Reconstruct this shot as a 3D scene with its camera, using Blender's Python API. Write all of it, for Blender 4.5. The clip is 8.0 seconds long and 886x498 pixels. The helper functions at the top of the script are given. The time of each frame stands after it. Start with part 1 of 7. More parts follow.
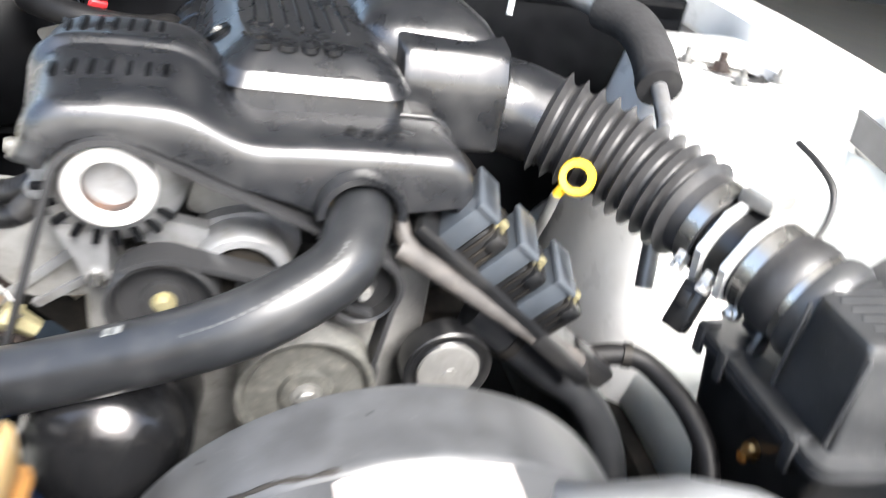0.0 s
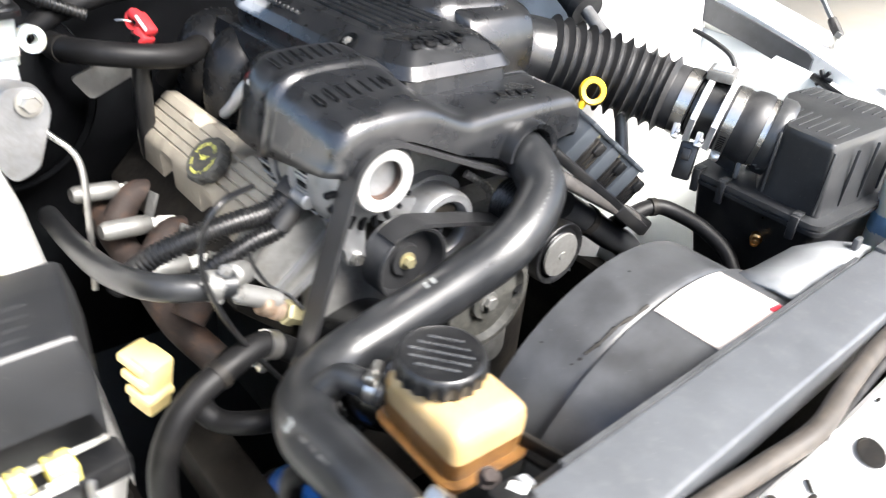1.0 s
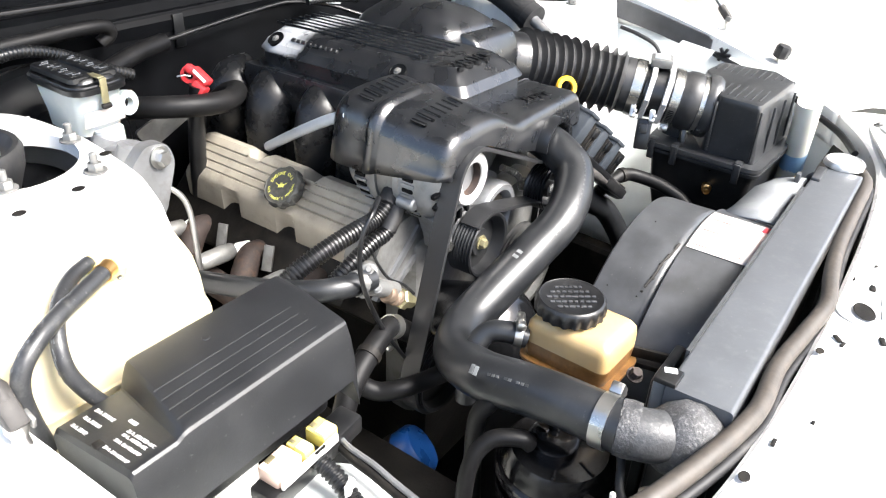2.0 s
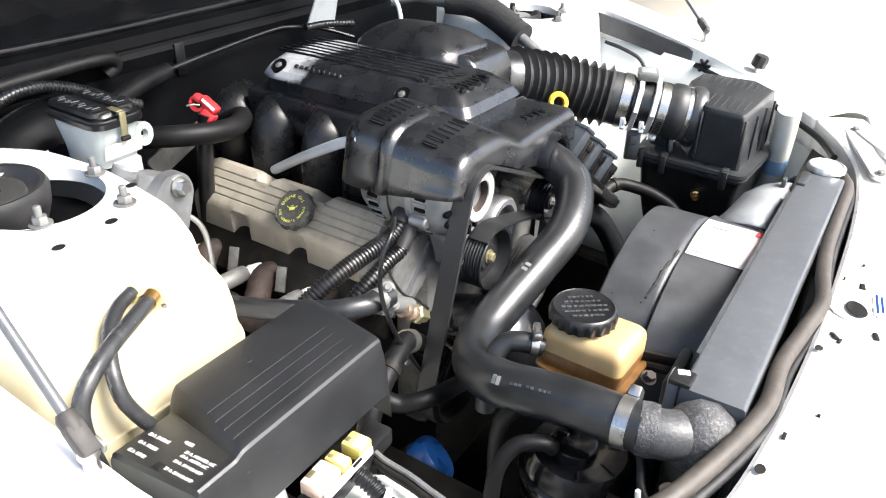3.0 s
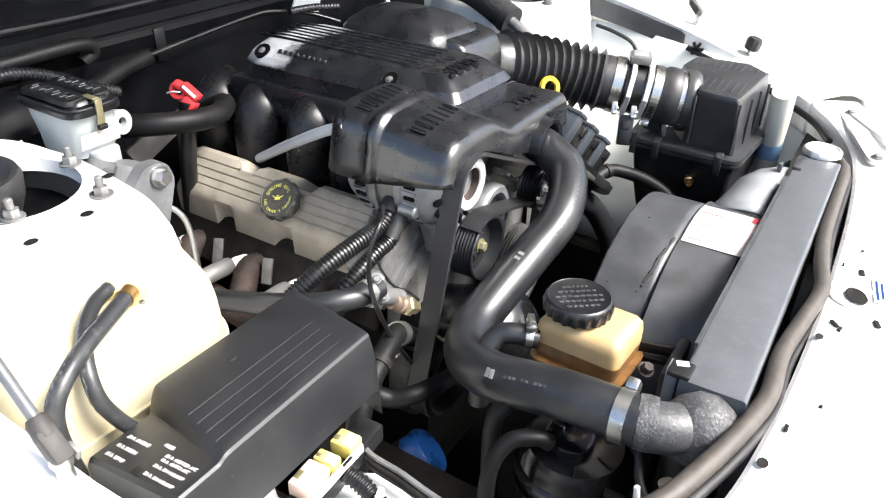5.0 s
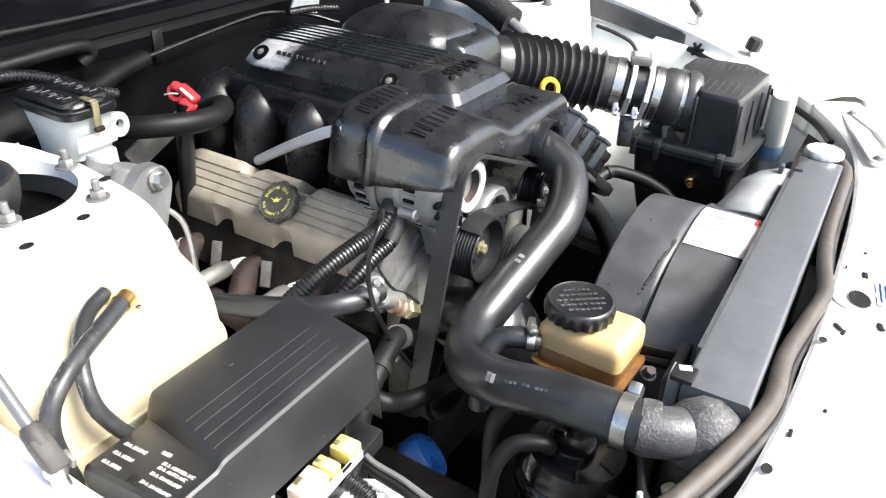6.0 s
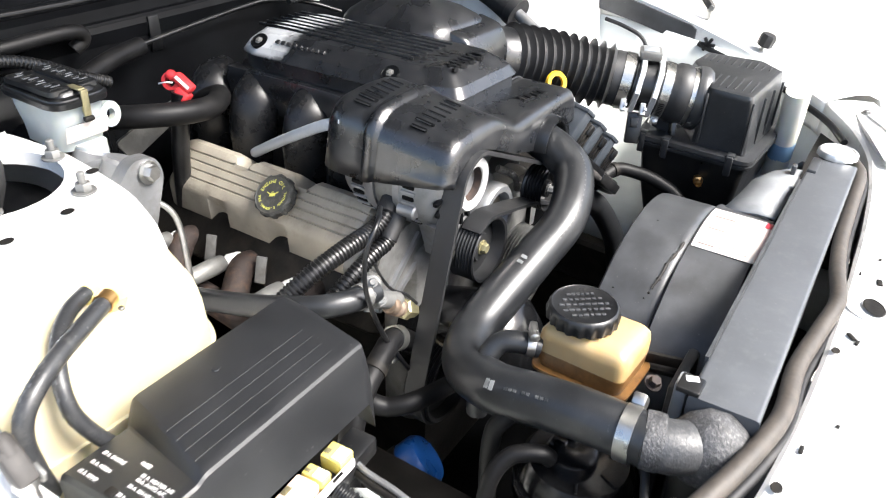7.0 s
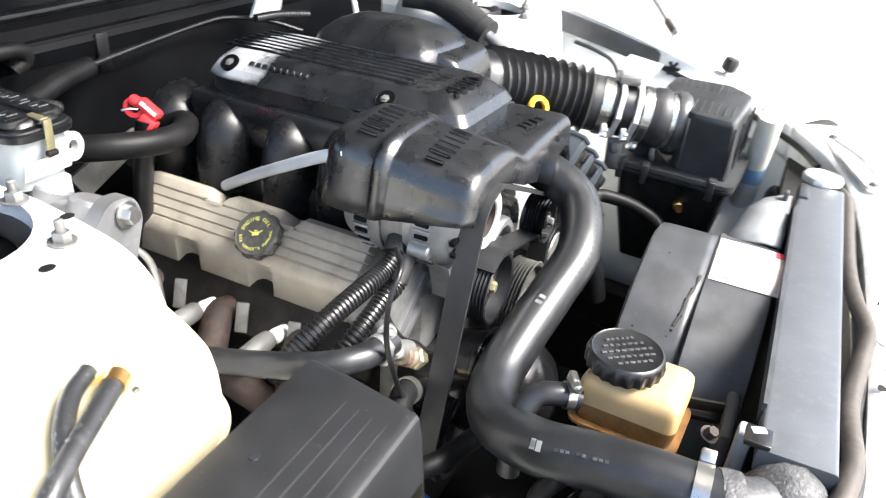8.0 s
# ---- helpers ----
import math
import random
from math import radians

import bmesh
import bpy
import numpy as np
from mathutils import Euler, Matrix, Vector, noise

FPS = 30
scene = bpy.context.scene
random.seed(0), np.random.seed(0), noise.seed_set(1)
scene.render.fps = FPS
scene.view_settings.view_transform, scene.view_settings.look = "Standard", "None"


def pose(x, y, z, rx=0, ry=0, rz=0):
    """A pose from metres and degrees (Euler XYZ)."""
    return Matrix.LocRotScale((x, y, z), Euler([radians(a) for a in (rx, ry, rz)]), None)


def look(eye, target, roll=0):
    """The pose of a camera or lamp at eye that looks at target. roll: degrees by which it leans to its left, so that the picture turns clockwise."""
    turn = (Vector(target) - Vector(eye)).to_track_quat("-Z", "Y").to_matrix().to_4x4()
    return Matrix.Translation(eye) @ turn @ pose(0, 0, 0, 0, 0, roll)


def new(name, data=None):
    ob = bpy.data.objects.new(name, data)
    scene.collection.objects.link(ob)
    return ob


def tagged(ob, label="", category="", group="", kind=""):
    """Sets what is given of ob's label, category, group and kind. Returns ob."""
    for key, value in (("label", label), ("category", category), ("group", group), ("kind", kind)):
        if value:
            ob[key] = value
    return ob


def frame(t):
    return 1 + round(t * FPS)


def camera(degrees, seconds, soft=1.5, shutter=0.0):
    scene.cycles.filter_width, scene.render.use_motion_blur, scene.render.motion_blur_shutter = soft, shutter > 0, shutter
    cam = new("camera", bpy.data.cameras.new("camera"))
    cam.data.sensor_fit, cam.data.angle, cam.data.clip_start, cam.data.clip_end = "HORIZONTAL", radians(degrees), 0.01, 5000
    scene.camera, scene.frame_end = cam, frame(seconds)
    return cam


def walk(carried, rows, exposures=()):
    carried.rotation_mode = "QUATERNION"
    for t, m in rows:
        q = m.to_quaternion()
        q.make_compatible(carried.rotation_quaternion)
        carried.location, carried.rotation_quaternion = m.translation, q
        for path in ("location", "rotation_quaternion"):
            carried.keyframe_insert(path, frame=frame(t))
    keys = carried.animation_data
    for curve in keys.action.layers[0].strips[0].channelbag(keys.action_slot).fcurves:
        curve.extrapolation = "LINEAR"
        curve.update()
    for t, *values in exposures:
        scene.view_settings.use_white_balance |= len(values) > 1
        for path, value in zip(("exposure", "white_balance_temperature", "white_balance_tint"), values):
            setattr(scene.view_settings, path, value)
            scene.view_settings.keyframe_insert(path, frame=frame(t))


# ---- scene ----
cam = camera(62.44, 8.0, 1.1, 0.5)
PATH = [
    (0, -0.0882, 0.0040, 1.0980, 60.350, -9.307, -13.931),
    (0.5, -0.3394, -0.0460, 1.1261, 57.038, -7.660, -29.400),
    (1, -0.5220, 0.0350, 1.1463, 58.014, -4.614, -40.340),
    (1.5, -0.6937, 0.0708, 1.1672, 60.421, -2.636, -47.839),
    (1.7, -0.7644, 0.0837, 1.1908, 58.677, -2.588, -51.514),
    (2.8, -0.8185, 0.1208, 1.2164, 59.795, -1.554, -56.482),
    (3, -0.8352, 0.1209, 1.2253, 59.765, -1.250, -56.764),
    (3.5, -0.8282, 0.1279, 1.2265, 59.484, -0.793, -56.655),
    (4, -0.8208, 0.1313, 1.2230, 59.489, -0.478, -57.434),
    (4.5, -0.8171, 0.1323, 1.2154, 59.011, -1.220, -57.859),
    (4.7, -0.8189, 0.1318, 1.2156, 58.878, -1.197, -57.733),
    (5.8, -0.8107, 0.1386, 1.2155, 58.623, -1.130, -57.871),
    (6, -0.8120, 0.1373, 1.2143, 58.849, -1.115, -57.818),
    (6.5, -0.8079, 0.1397, 1.2141, 58.788, -1.317, -57.533),
    (7, -0.7865, 0.1489, 1.2085, 58.103, -1.794, -57.104),
    (7.5, -0.7401, 0.1833, 1.1977, 58.540, -2.360, -56.652),
    (8, -0.7769, 0.2751, 1.1878, 59.863, -4.159, -63.754),
]
walk(cam, [(t, pose(x, y, z, rx, ry, rz)) for t, x, y, z, rx, ry, rz in PATH],
     [(0.0, 2.4), (0.5, 2.08), (1.0, 2.14), (1.5, 2.1), (1.7, 2.1), (2.8, 1.82), (3.0, 1.76), (4.0, 1.76), (7.0, 1.82), (8.0, 2.12)])

# ---- world, light ----
world = bpy.data.worlds.new("world")
scene.world = world
world.use_nodes = True
wn = world.node_tree.nodes
sky = wn.new("ShaderNodeTexSky")
sky.sky_type, sky.sun_disc = "NISHITA", False
sky.sun_elevation, sky.sun_rotation = radians(50), radians(167)
sky.air_density, sky.dust_density, sky.ozone_density = 1.0, 3.5, 0.6
wn["Background"].inputs["Strength"].default_value = 0.145
world.node_tree.links.new(sky.outputs[0], wn["Background"].inputs["Color"])
sun_data = bpy.data.lights.new("sun", "SUN")
sun_data.energy, sun_data.angle, sun_data.color = 3.8, radians(28), (1.0, 0.985, 0.965)
sun = new("sun", sun_data)
sun.matrix_world = look((0.3, -0.85, 2.4), (0, 0.45, 0.8))


# ---- materials ----
def material(name, base, rough=0.5, metal=0.0, vary=0.25, scale=12.0, bump=0.1, grain=220.0, dirt=None, dirt_amount=0.45,
             dirt_scale=5.0, coat=0.0, spec=0.5, trans=0.0, sub=0.0, specks=0.0):
    """A surface with soft mottling, fine grain and, where dirt is a colour, patches of it."""
    m = bpy.data.materials.new(name)
    m.use_nodes = True
    n, link = m.node_tree.nodes, m.node_tree.links.new
    b = n["Principled BSDF"]
    geo = n.new("ShaderNodeTexCoord")
    big, fine = n.new("ShaderNodeTexNoise"), n.new("ShaderNodeTexNoise")
    big.inputs["Scale"].default_value, big.inputs["Detail"].default_value = scale * 2.5, 6
    fine.inputs["Scale"].default_value, fine.inputs["Detail"].default_value = grain, 3
    for t in (big, fine):
        link(geo.outputs["Object"], t.inputs["Vector"])
    ramp = n.new("ShaderNodeValToRGB")
    ramp.color_ramp.elements[0].position, ramp.color_ramp.elements[1].position = 0.3, 0.7
    ramp.color_ramp.elements[0].color = (*[c * (1 - vary) for c in base], 1)
    ramp.color_ramp.elements[1].color = (*[min(1, c * (1 + vary * 0.8)) for c in base], 1)
    link(big.outputs["Fac"], ramp.inputs["Fac"])
    colour = ramp.outputs["Color"]
    if dirt:
        spots, mask, mix = n.new("ShaderNodeTexNoise"), n.new("ShaderNodeMapRange"), n.new("ShaderNodeMix")
        spots.inputs["Scale"].default_value, spots.inputs["Detail"].default_value = dirt_scale * 3.2, 10
        spots.inputs["Roughness"].default_value = 0.68
        link(geo.outputs["Object"], spots.inputs["Vector"])
        mask.inputs["From Min"].default_value, mask.inputs["From Max"].default_value = 0.5, 0.72
        mask.inputs["To Max"].default_value = dirt_amount
        link(spots.outputs["Fac"], mask.inputs["Value"])
        mix.data_type = "RGBA"
        link(mask.outputs["Result"], mix.inputs["Factor"])
        link(colour, mix.inputs[6])
        mix.inputs[7].default_value = (*dirt, 1)
        colour = mix.outputs[2]
    if specks:
        # settled dust grains and dried drops
        dots, cut, over = n.new("ShaderNodeTexNoise"), n.new("ShaderNodeMapRange"), n.new("ShaderNodeMix")
        dots.inputs["Scale"].default_value, dots.inputs["Detail"].default_value = 260, 2
        link(geo.outputs["Object"], dots.inputs["Vector"])
        cut.inputs["From Min"].default_value, cut.inputs["From Max"].default_value = 0.7, 0.76
        cut.inputs["To Max"].default_value = specks
        link(dots.outputs["Fac"], cut.inputs["Value"])
        over.data_type = "RGBA"
        link(cut.outputs["Result"], over.inputs["Factor"])
        link(colour, over.inputs[6])
        over.inputs[7].default_value = (0.3, 0.29, 0.27, 1)
        colour = over.outputs[2]
    link(colour, b.inputs["Base Color"])
    rr = n.new("ShaderNodeMapRange")
    rr.inputs["To Min"].default_value, rr.inputs["To Max"].default_value = max(0.04, rough - 0.12), min(1, rough + 0.12)
    link(big.outputs["Fac"], rr.inputs["Value"])
    link(rr.outputs["Result"], b.inputs["Roughness"])
    bp = n.new("ShaderNodeBump")
    bp.inputs["Strength"].default_value, bp.inputs["Distance"].default_value = bump, 0.0012
    link(fine.outputs["Fac"], bp.inputs["Height"])
    link(bp.outputs["Normal"], b.inputs["Normal"])
    b.inputs["Metallic"].default_value = metal
    b.inputs["Coat Weight"].default_value = coat
    b.inputs["Specular IOR Level"].default_value = spec
    b.inputs["Transmission Weight"].default_value = trans
    if sub:
        b.inputs["Subsurface Weight"].default_value = sub
        b.inputs["Subsurface Radius"].default_value = (0.03, 0.02, 0.008)
    return m


M_WHITE = material("white_paint", (0.82, 0.82, 0.8), 0.3, vary=0.03, bump=0.02, coat=0.4, dirt=(0.6, 0.58, 0.52), dirt_amount=0.25)
# white paint with the inner wing's shade put into a greyer base
M_WHITE_SHADED = material("white_paint_shaded", (0.6, 0.63, 0.61), 0.45, vary=0.05, bump=0.04, dirt=(0.5, 0.49, 0.44), dirt_amount=0.4)
M_BLACK = material("black_plastic", (0.007, 0.0073, 0.008), 0.33, vary=0.3, bump=0.06, grain=600, dirt=(0.045, 0.042, 0.038), dirt_amount=0.35, specks=0.13)
M_COVER = material("moulded_black_plastic", (0.0085, 0.0093, 0.011), 0.29, spec=0.9, vary=0.3, bump=0.05, grain=700, dirt=(0.05, 0.048, 0.045), dirt_amount=0.3, dirt_scale=9, specks=0.13)


def paled(m, start, stop, tint):
    """Paints a sun patch into the colour between two depths, with a ragged edge."""
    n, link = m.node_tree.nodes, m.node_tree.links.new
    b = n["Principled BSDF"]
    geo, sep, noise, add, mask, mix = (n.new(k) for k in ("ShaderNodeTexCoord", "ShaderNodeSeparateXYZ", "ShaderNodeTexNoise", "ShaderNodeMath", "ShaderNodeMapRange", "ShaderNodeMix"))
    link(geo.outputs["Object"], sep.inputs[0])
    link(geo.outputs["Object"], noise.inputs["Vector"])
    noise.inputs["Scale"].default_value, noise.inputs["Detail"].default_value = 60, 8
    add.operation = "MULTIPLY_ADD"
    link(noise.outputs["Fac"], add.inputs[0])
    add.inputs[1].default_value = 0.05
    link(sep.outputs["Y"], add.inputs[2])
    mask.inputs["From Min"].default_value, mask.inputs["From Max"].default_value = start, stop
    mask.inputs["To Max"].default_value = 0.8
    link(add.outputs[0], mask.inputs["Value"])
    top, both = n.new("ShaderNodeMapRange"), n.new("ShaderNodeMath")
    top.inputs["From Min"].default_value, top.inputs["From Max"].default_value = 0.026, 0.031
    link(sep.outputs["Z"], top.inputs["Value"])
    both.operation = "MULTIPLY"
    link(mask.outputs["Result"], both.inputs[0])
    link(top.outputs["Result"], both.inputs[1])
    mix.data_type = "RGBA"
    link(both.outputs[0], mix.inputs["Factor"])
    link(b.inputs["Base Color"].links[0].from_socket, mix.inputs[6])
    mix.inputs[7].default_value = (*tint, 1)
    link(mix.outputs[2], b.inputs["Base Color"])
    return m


# cover plastic with sunlight on its rear corner painted into the colour
M_COVER_SUN_PATCH = paled(material("sun_patch_black_plastic", (0.0085, 0.0093, 0.011), 0.29, spec=0.9, vary=0.3, bump=0.05, grain=700, dirt=(0.05, 0.048, 0.045), dirt_amount=0.3, dirt_scale=9, specks=0.13), 0.104, 0.132, (0.45, 0.46, 0.47))
M_SHROUD = material("faded_black_plastic", (0.047, 0.049, 0.052), 0.4, vary=0.35, bump=0.06, grain=300, dirt=(0.03, 0.03, 0.03), dirt_amount=0.4, dirt_scale=7, specks=0.13)
M_BAR = material("dusty_black_plastic", (0.076, 0.081, 0.088), 0.36, vary=0.12, bump=0.06, dirt=(0.26, 0.26, 0.25), dirt_amount=0.1, dirt_scale=22, specks=0.13)
M_HOSE = material("black_rubber", (0.013, 0.014, 0.0155), 0.35, vary=0.25, bump=0.06, grain=450, dirt=(0.06, 0.058, 0.055), dirt_amount=0.2, dirt_scale=18, specks=0.09)
M_HOSE_DULL = material("dull_black_rubber", (0.005, 0.005, 0.0054), 0.5, vary=0.3, bump=0.1, spec=0.22, dirt=(0.03, 0.028, 0.025), dirt_amount=0.3)
M_RUBBER = material("matt_rubber", (0.012, 0.012, 0.013), 0.6, vary=0.3, bump=0.2, dirt=(0.08, 0.075, 0.065), dirt_amount=0.4)
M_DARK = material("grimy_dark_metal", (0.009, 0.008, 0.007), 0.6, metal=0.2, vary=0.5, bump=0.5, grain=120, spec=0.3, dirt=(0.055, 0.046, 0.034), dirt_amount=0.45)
M_BELT = material("belt_rubber", (0.015, 0.0154, 0.0165), 0.5, vary=0.15, bump=0.1)
M_BEIGE = material("beige_painted_alloy", (0.385, 0.35, 0.285), 0.5, metal=0.25, vary=0.12, bump=0.25, grain=260, dirt=(0.13, 0.11, 0.08), dirt_amount=0.45, dirt_scale=8, specks=0.13)
M_ALLOY = material("cast_alloy", (0.25, 0.255, 0.262), 0.48, metal=0.7, vary=0.2, bump=0.4, grain=180, dirt=(0.14, 0.12, 0.1), dirt_amount=0.5, dirt_scale=14)
M_ALLOY_GREY = material("dull_cast_alloy", (0.2, 0.2, 0.193), 0.55, metal=0.6, vary=0.25, bump=0.4, grain=180, dirt=(0.08, 0.07, 0.055), dirt_amount=0.6, dirt_scale=12)
M_STEEL = material("zinc_steel", (0.47, 0.465, 0.445), 0.3, metal=0.95, vary=0.12, bump=0.1, dirt=(0.25, 0.2, 0.15), dirt_amount=0.3, dirt_scale=20)
M_BRIGHT = material("bright_machined_metal", (0.72, 0.72, 0.71), 0.32, metal=0.6, vary=0.06, bump=0.06)
M_BRASS = material("brass", (0.6, 0.36, 0.14), 0.3, metal=0.95, vary=0.15, bump=0.1)
M_BRASS_DULL = material("dull_yellow_zinc", (0.32, 0.29, 0.17), 0.45, metal=0.7, vary=0.2, bump=0.15, dirt=(0.1, 0.08, 0.05), dirt_amount=0.4, dirt_scale=30)
M_RUST = material("rusty_iron", (0.03, 0.021, 0.018), 0.75, metal=0.2, vary=0.6, bump=0.7, grain=140, dirt=(0.13, 0.065, 0.035), dirt_amount=0.5, dirt_scale=14)
M_RUST_PALE = material("rusty_plated_steel", (0.2, 0.15, 0.11), 0.55, metal=0.5, vary=0.4, scale=30, bump=0.4, grain=200, dirt=(0.3, 0.16, 0.08), dirt_amount=0.5, dirt_scale=40)
M_AMBER = material("amber_plastic", (0.4, 0.285, 0.14), 0.35, vary=0.1, bump=0.04, sub=0.25, dirt=(0.45, 0.27, 0.09), dirt_amount=0.4, dirt_scale=14)
M_FLUID = material("amber_plastic_stained", (0.19, 0.095, 0.03), 0.35, vary=0.35, bump=0.05, scale=26, sub=0.3, dirt=(0.07, 0.035, 0.015), dirt_amount=0.85, dirt_scale=22)
M_TANK = material("yellowed_white_plastic", (0.47, 0.42, 0.285), 0.42, vary=0.05, bump=0.03, sub=0.3, dirt=(0.52, 0.465, 0.3), dirt_amount=0.35, dirt_scale=5)
M_TANK_NECK = material("yellow_stained_plastic", (0.56, 0.5, 0.2), 0.45, vary=0.15, bump=0.03, sub=0.15)
M_RES = material("white_translucent_plastic", (0.33, 0.36, 0.36), 0.42, vary=0.05, bump=0.03, sub=0.3, dirt=(0.6, 0.58, 0.5), dirt_amount=0.3)
M_NECK = material("cloudy_cream_plastic", (0.66, 0.65, 0.58), 0.42, vary=0.06, bump=0.03, sub=0.3)
M_RED = material("red_plastic", (0.46, 0.028, 0.032), 0.4, vary=0.12, bump=0.05)
M_YELLOW = material("yellow_paint", (0.8, 0.52, 0.03), 0.35, vary=0.12, bump=0.05, dirt=(0.35, 0.22, 0.03), dirt_amount=0.4, dirt_scale=40)
M_CREAM = material("cream_plastic", (0.7, 0.56, 0.26), 0.45, vary=0.12, bump=0.04)
M_RELAY_TOP = material("pale_relay_plastic", (0.8, 0.76, 0.5), 0.3, vary=0.08, bump=0.03, sub=0.2)
M_RELAY = material("yellow_relay_plastic", (0.62, 0.54, 0.16), 0.25, vary=0.1, bump=0.03, sub=0.2)
M_PINK = material("faded_pink_plastic", (0.74, 0.55, 0.46), 0.35, vary=0.12, bump=0.03)
M_BLUE = material("blue_paint", (0.005, 0.036, 0.145), 0.3, vary=0.15, bump=0.05)
M_LABEL = material("white_paper", (0.52, 0.475, 0.445), 0.4, vary=0.04, bump=0.03, dirt=(0.8, 0.62, 0.5), dirt_amount=0.35, dirt_scale=22)
M_LABEL_PRINT = material("faded_red_print", (0.53, 0.4, 0.36), 0.45, vary=0.15, bump=0.0)
M_LABEL_RED = material("red_print", (0.55, 0.03, 0.05), 0.45, vary=0.1, bump=0.0)
M_INK = material("white_ink", (0.8, 0.8, 0.78), 0.5, vary=0.05, bump=0.0)
M_INK_GREY = material("grey_ink", (0.2, 0.21, 0.21), 0.55, vary=0.3, bump=0.0)
M_CAP = material("dusty_cap_plastic", (0.055, 0.055, 0.05), 0.6, vary=0.4, scale=30, bump=0.1, dirt=(0.16, 0.15, 0.13), dirt_amount=0.5, dirt_scale=40)
M_INK_DIM = material("worn_grey_ink", (0.06, 0.062, 0.062), 0.55, vary=0.3, bump=0.0)
M_INK_YELLOW = material("yellow_ink", (0.78, 0.76, 0.16), 0.5, vary=0.1, bump=0.0)
M_FIREWALL = material("black_sheet_metal", (0.003, 0.0032, 0.0038), 0.4, vary=0.3, bump=0.1, spec=0.07, dirt=(0.006, 0.008, 0.008), dirt_amount=0.3)
M_COWL = material("glossy_black_plastic", (0.004, 0.0043, 0.005), 0.14, vary=0.3, bump=0.03, spec=0.25, dirt=(0.02, 0.02, 0.02), dirt_amount=0.3)
M_GLOSS = material("shiny_black_paint", (0.005, 0.0052, 0.0058), 0.2, vary=0.3, bump=0.06, grain=300, spec=0.5, dirt=(0.02, 0.019, 0.018), dirt_amount=0.25, dirt_scale=20)
M_LID = material("matt_black_plastic", (0.011, 0.0117, 0.013), 0.45, vary=0.15, bump=0.12, grain=900, dirt=(0.05, 0.048, 0.045), dirt_amount=0.12, dirt_scale=12, specks=0.13)
M_BOX = material("air_box_plastic", (0.027, 0.0283, 0.03), 0.36, vary=0.2, bump=0.1, grain=500, spec=0.6, dirt=(0.09, 0.088, 0.085), dirt_amount=0.25, dirt_scale=10, specks=0.15)
M_RUNNER = material("dull_black_plastic", (0.006, 0.0065, 0.0075), 0.28, spec=0.24, vary=0.3, bump=0.06, grain=500, dirt=(0.035, 0.031, 0.026), dirt_amount=0.4, dirt_scale=14)
M_BELLOWS = material("dusty_rubber", (0.022, 0.022, 0.023), 0.5, vary=0.2, bump=0.1, dirt=(0.07, 0.068, 0.065), dirt_amount=0.4, dirt_scale=12)
M_COIL = material("blue_grey_plastic", (0.04, 0.047, 0.056), 0.45, vary=0.2, bump=0.1, dirt=(0.05, 0.05, 0.05), dirt_amount=0.4, dirt_scale=20)
M_ALU_OLD = material("corroded_alloy", (0.045, 0.045, 0.047), 0.6, vary=0.5, scale=30, bump=0.8, grain=420, dirt=(0.4, 0.4, 0.385), dirt_amount=0.34, dirt_scale=95)
M_ALU_DARK = material("stained_alloy", (0.04, 0.041, 0.043), 0.5, vary=0.4, scale=20, bump=0.4, grain=300, dirt=(0.26, 0.26, 0.25), dirt_amount=0.2, dirt_scale=80)
M_SEAL = material("brown_rubber_seal", (0.046, 0.039, 0.033), 0.6, vary=0.3, scale=30, bump=0.25, dirt=(0.09, 0.075, 0.06), dirt_amount=0.5, dirt_scale=16)
M_GREY_TUBE = material("grey_painted_tube", (0.5, 0.52, 0.54), 0.4, metal=0.0, vary=0.1, bump=0.05)
M_GUARD = material("worn_grey_guard", (0.04, 0.037, 0.035), 0.6, vary=0.3, scale=20, bump=0.15, spec=0.35, dirt=(0.09, 0.08, 0.072), dirt_amount=0.45, dirt_scale=20)
M_TANK_HOSE = material("scuffed_rubber", (0.022, 0.023, 0.025), 0.42, vary=0.25, bump=0.12, grain=450, spec=0.5, dirt=(0.12, 0.118, 0.11), dirt_amount=0.4, dirt_scale=26, specks=0.2)
M_FOAM = material("black_foam", (0.018, 0.018, 0.019), 0.95, vary=0.4, bump=0.9, grain=160)
M_TAPE = material("pale_plastic", (0.8, 0.8, 0.77), 0.4, vary=0.06, bump=0.05)
M_FLOOR = material("pale_concrete", (0.44, 0.42, 0.375), 0.7, vary=0.06, scale=1.2, bump=0.3, grain=60, dirt=(0.5, 0.43, 0.31), dirt_amount=0.6, dirt_scale=0.4)
# surfaces of the unseen roof and walls that hold back light
M_UNSEEN_ROOF = material("unseen_roof_grey", (0.1, 0.105, 0.11), 0.7, vary=0.2, scale=0.6, bump=0.1, dirt=(0.06, 0.06, 0.06), dirt_amount=0.4, dirt_scale=0.4)
M_UNSEEN_WALL = material("unseen_wall_grey", (0.14, 0.15, 0.16), 0.7, vary=0.1, scale=0.5, bump=0.15, grain=60, dirt=(0.1, 0.1, 0.1), dirt_amount=0.4, dirt_scale=0.4)
M_WING = material("worn_grey_plastic", (0.24, 0.25, 0.26), 0.42, vary=0.2, bump=0.08, dirt=(0.1, 0.1, 0.1), dirt_amount=0.4, dirt_scale=8)
M_GREY_WARN = material("grey_sheet", (0.36, 0.38, 0.39), 0.35, metal=0.3, vary=0.2, bump=0.1, dirt=(0.15, 0.15, 0.15), dirt_amount=0.4)


# ---- mesh helpers ----
ORIGIN = {}


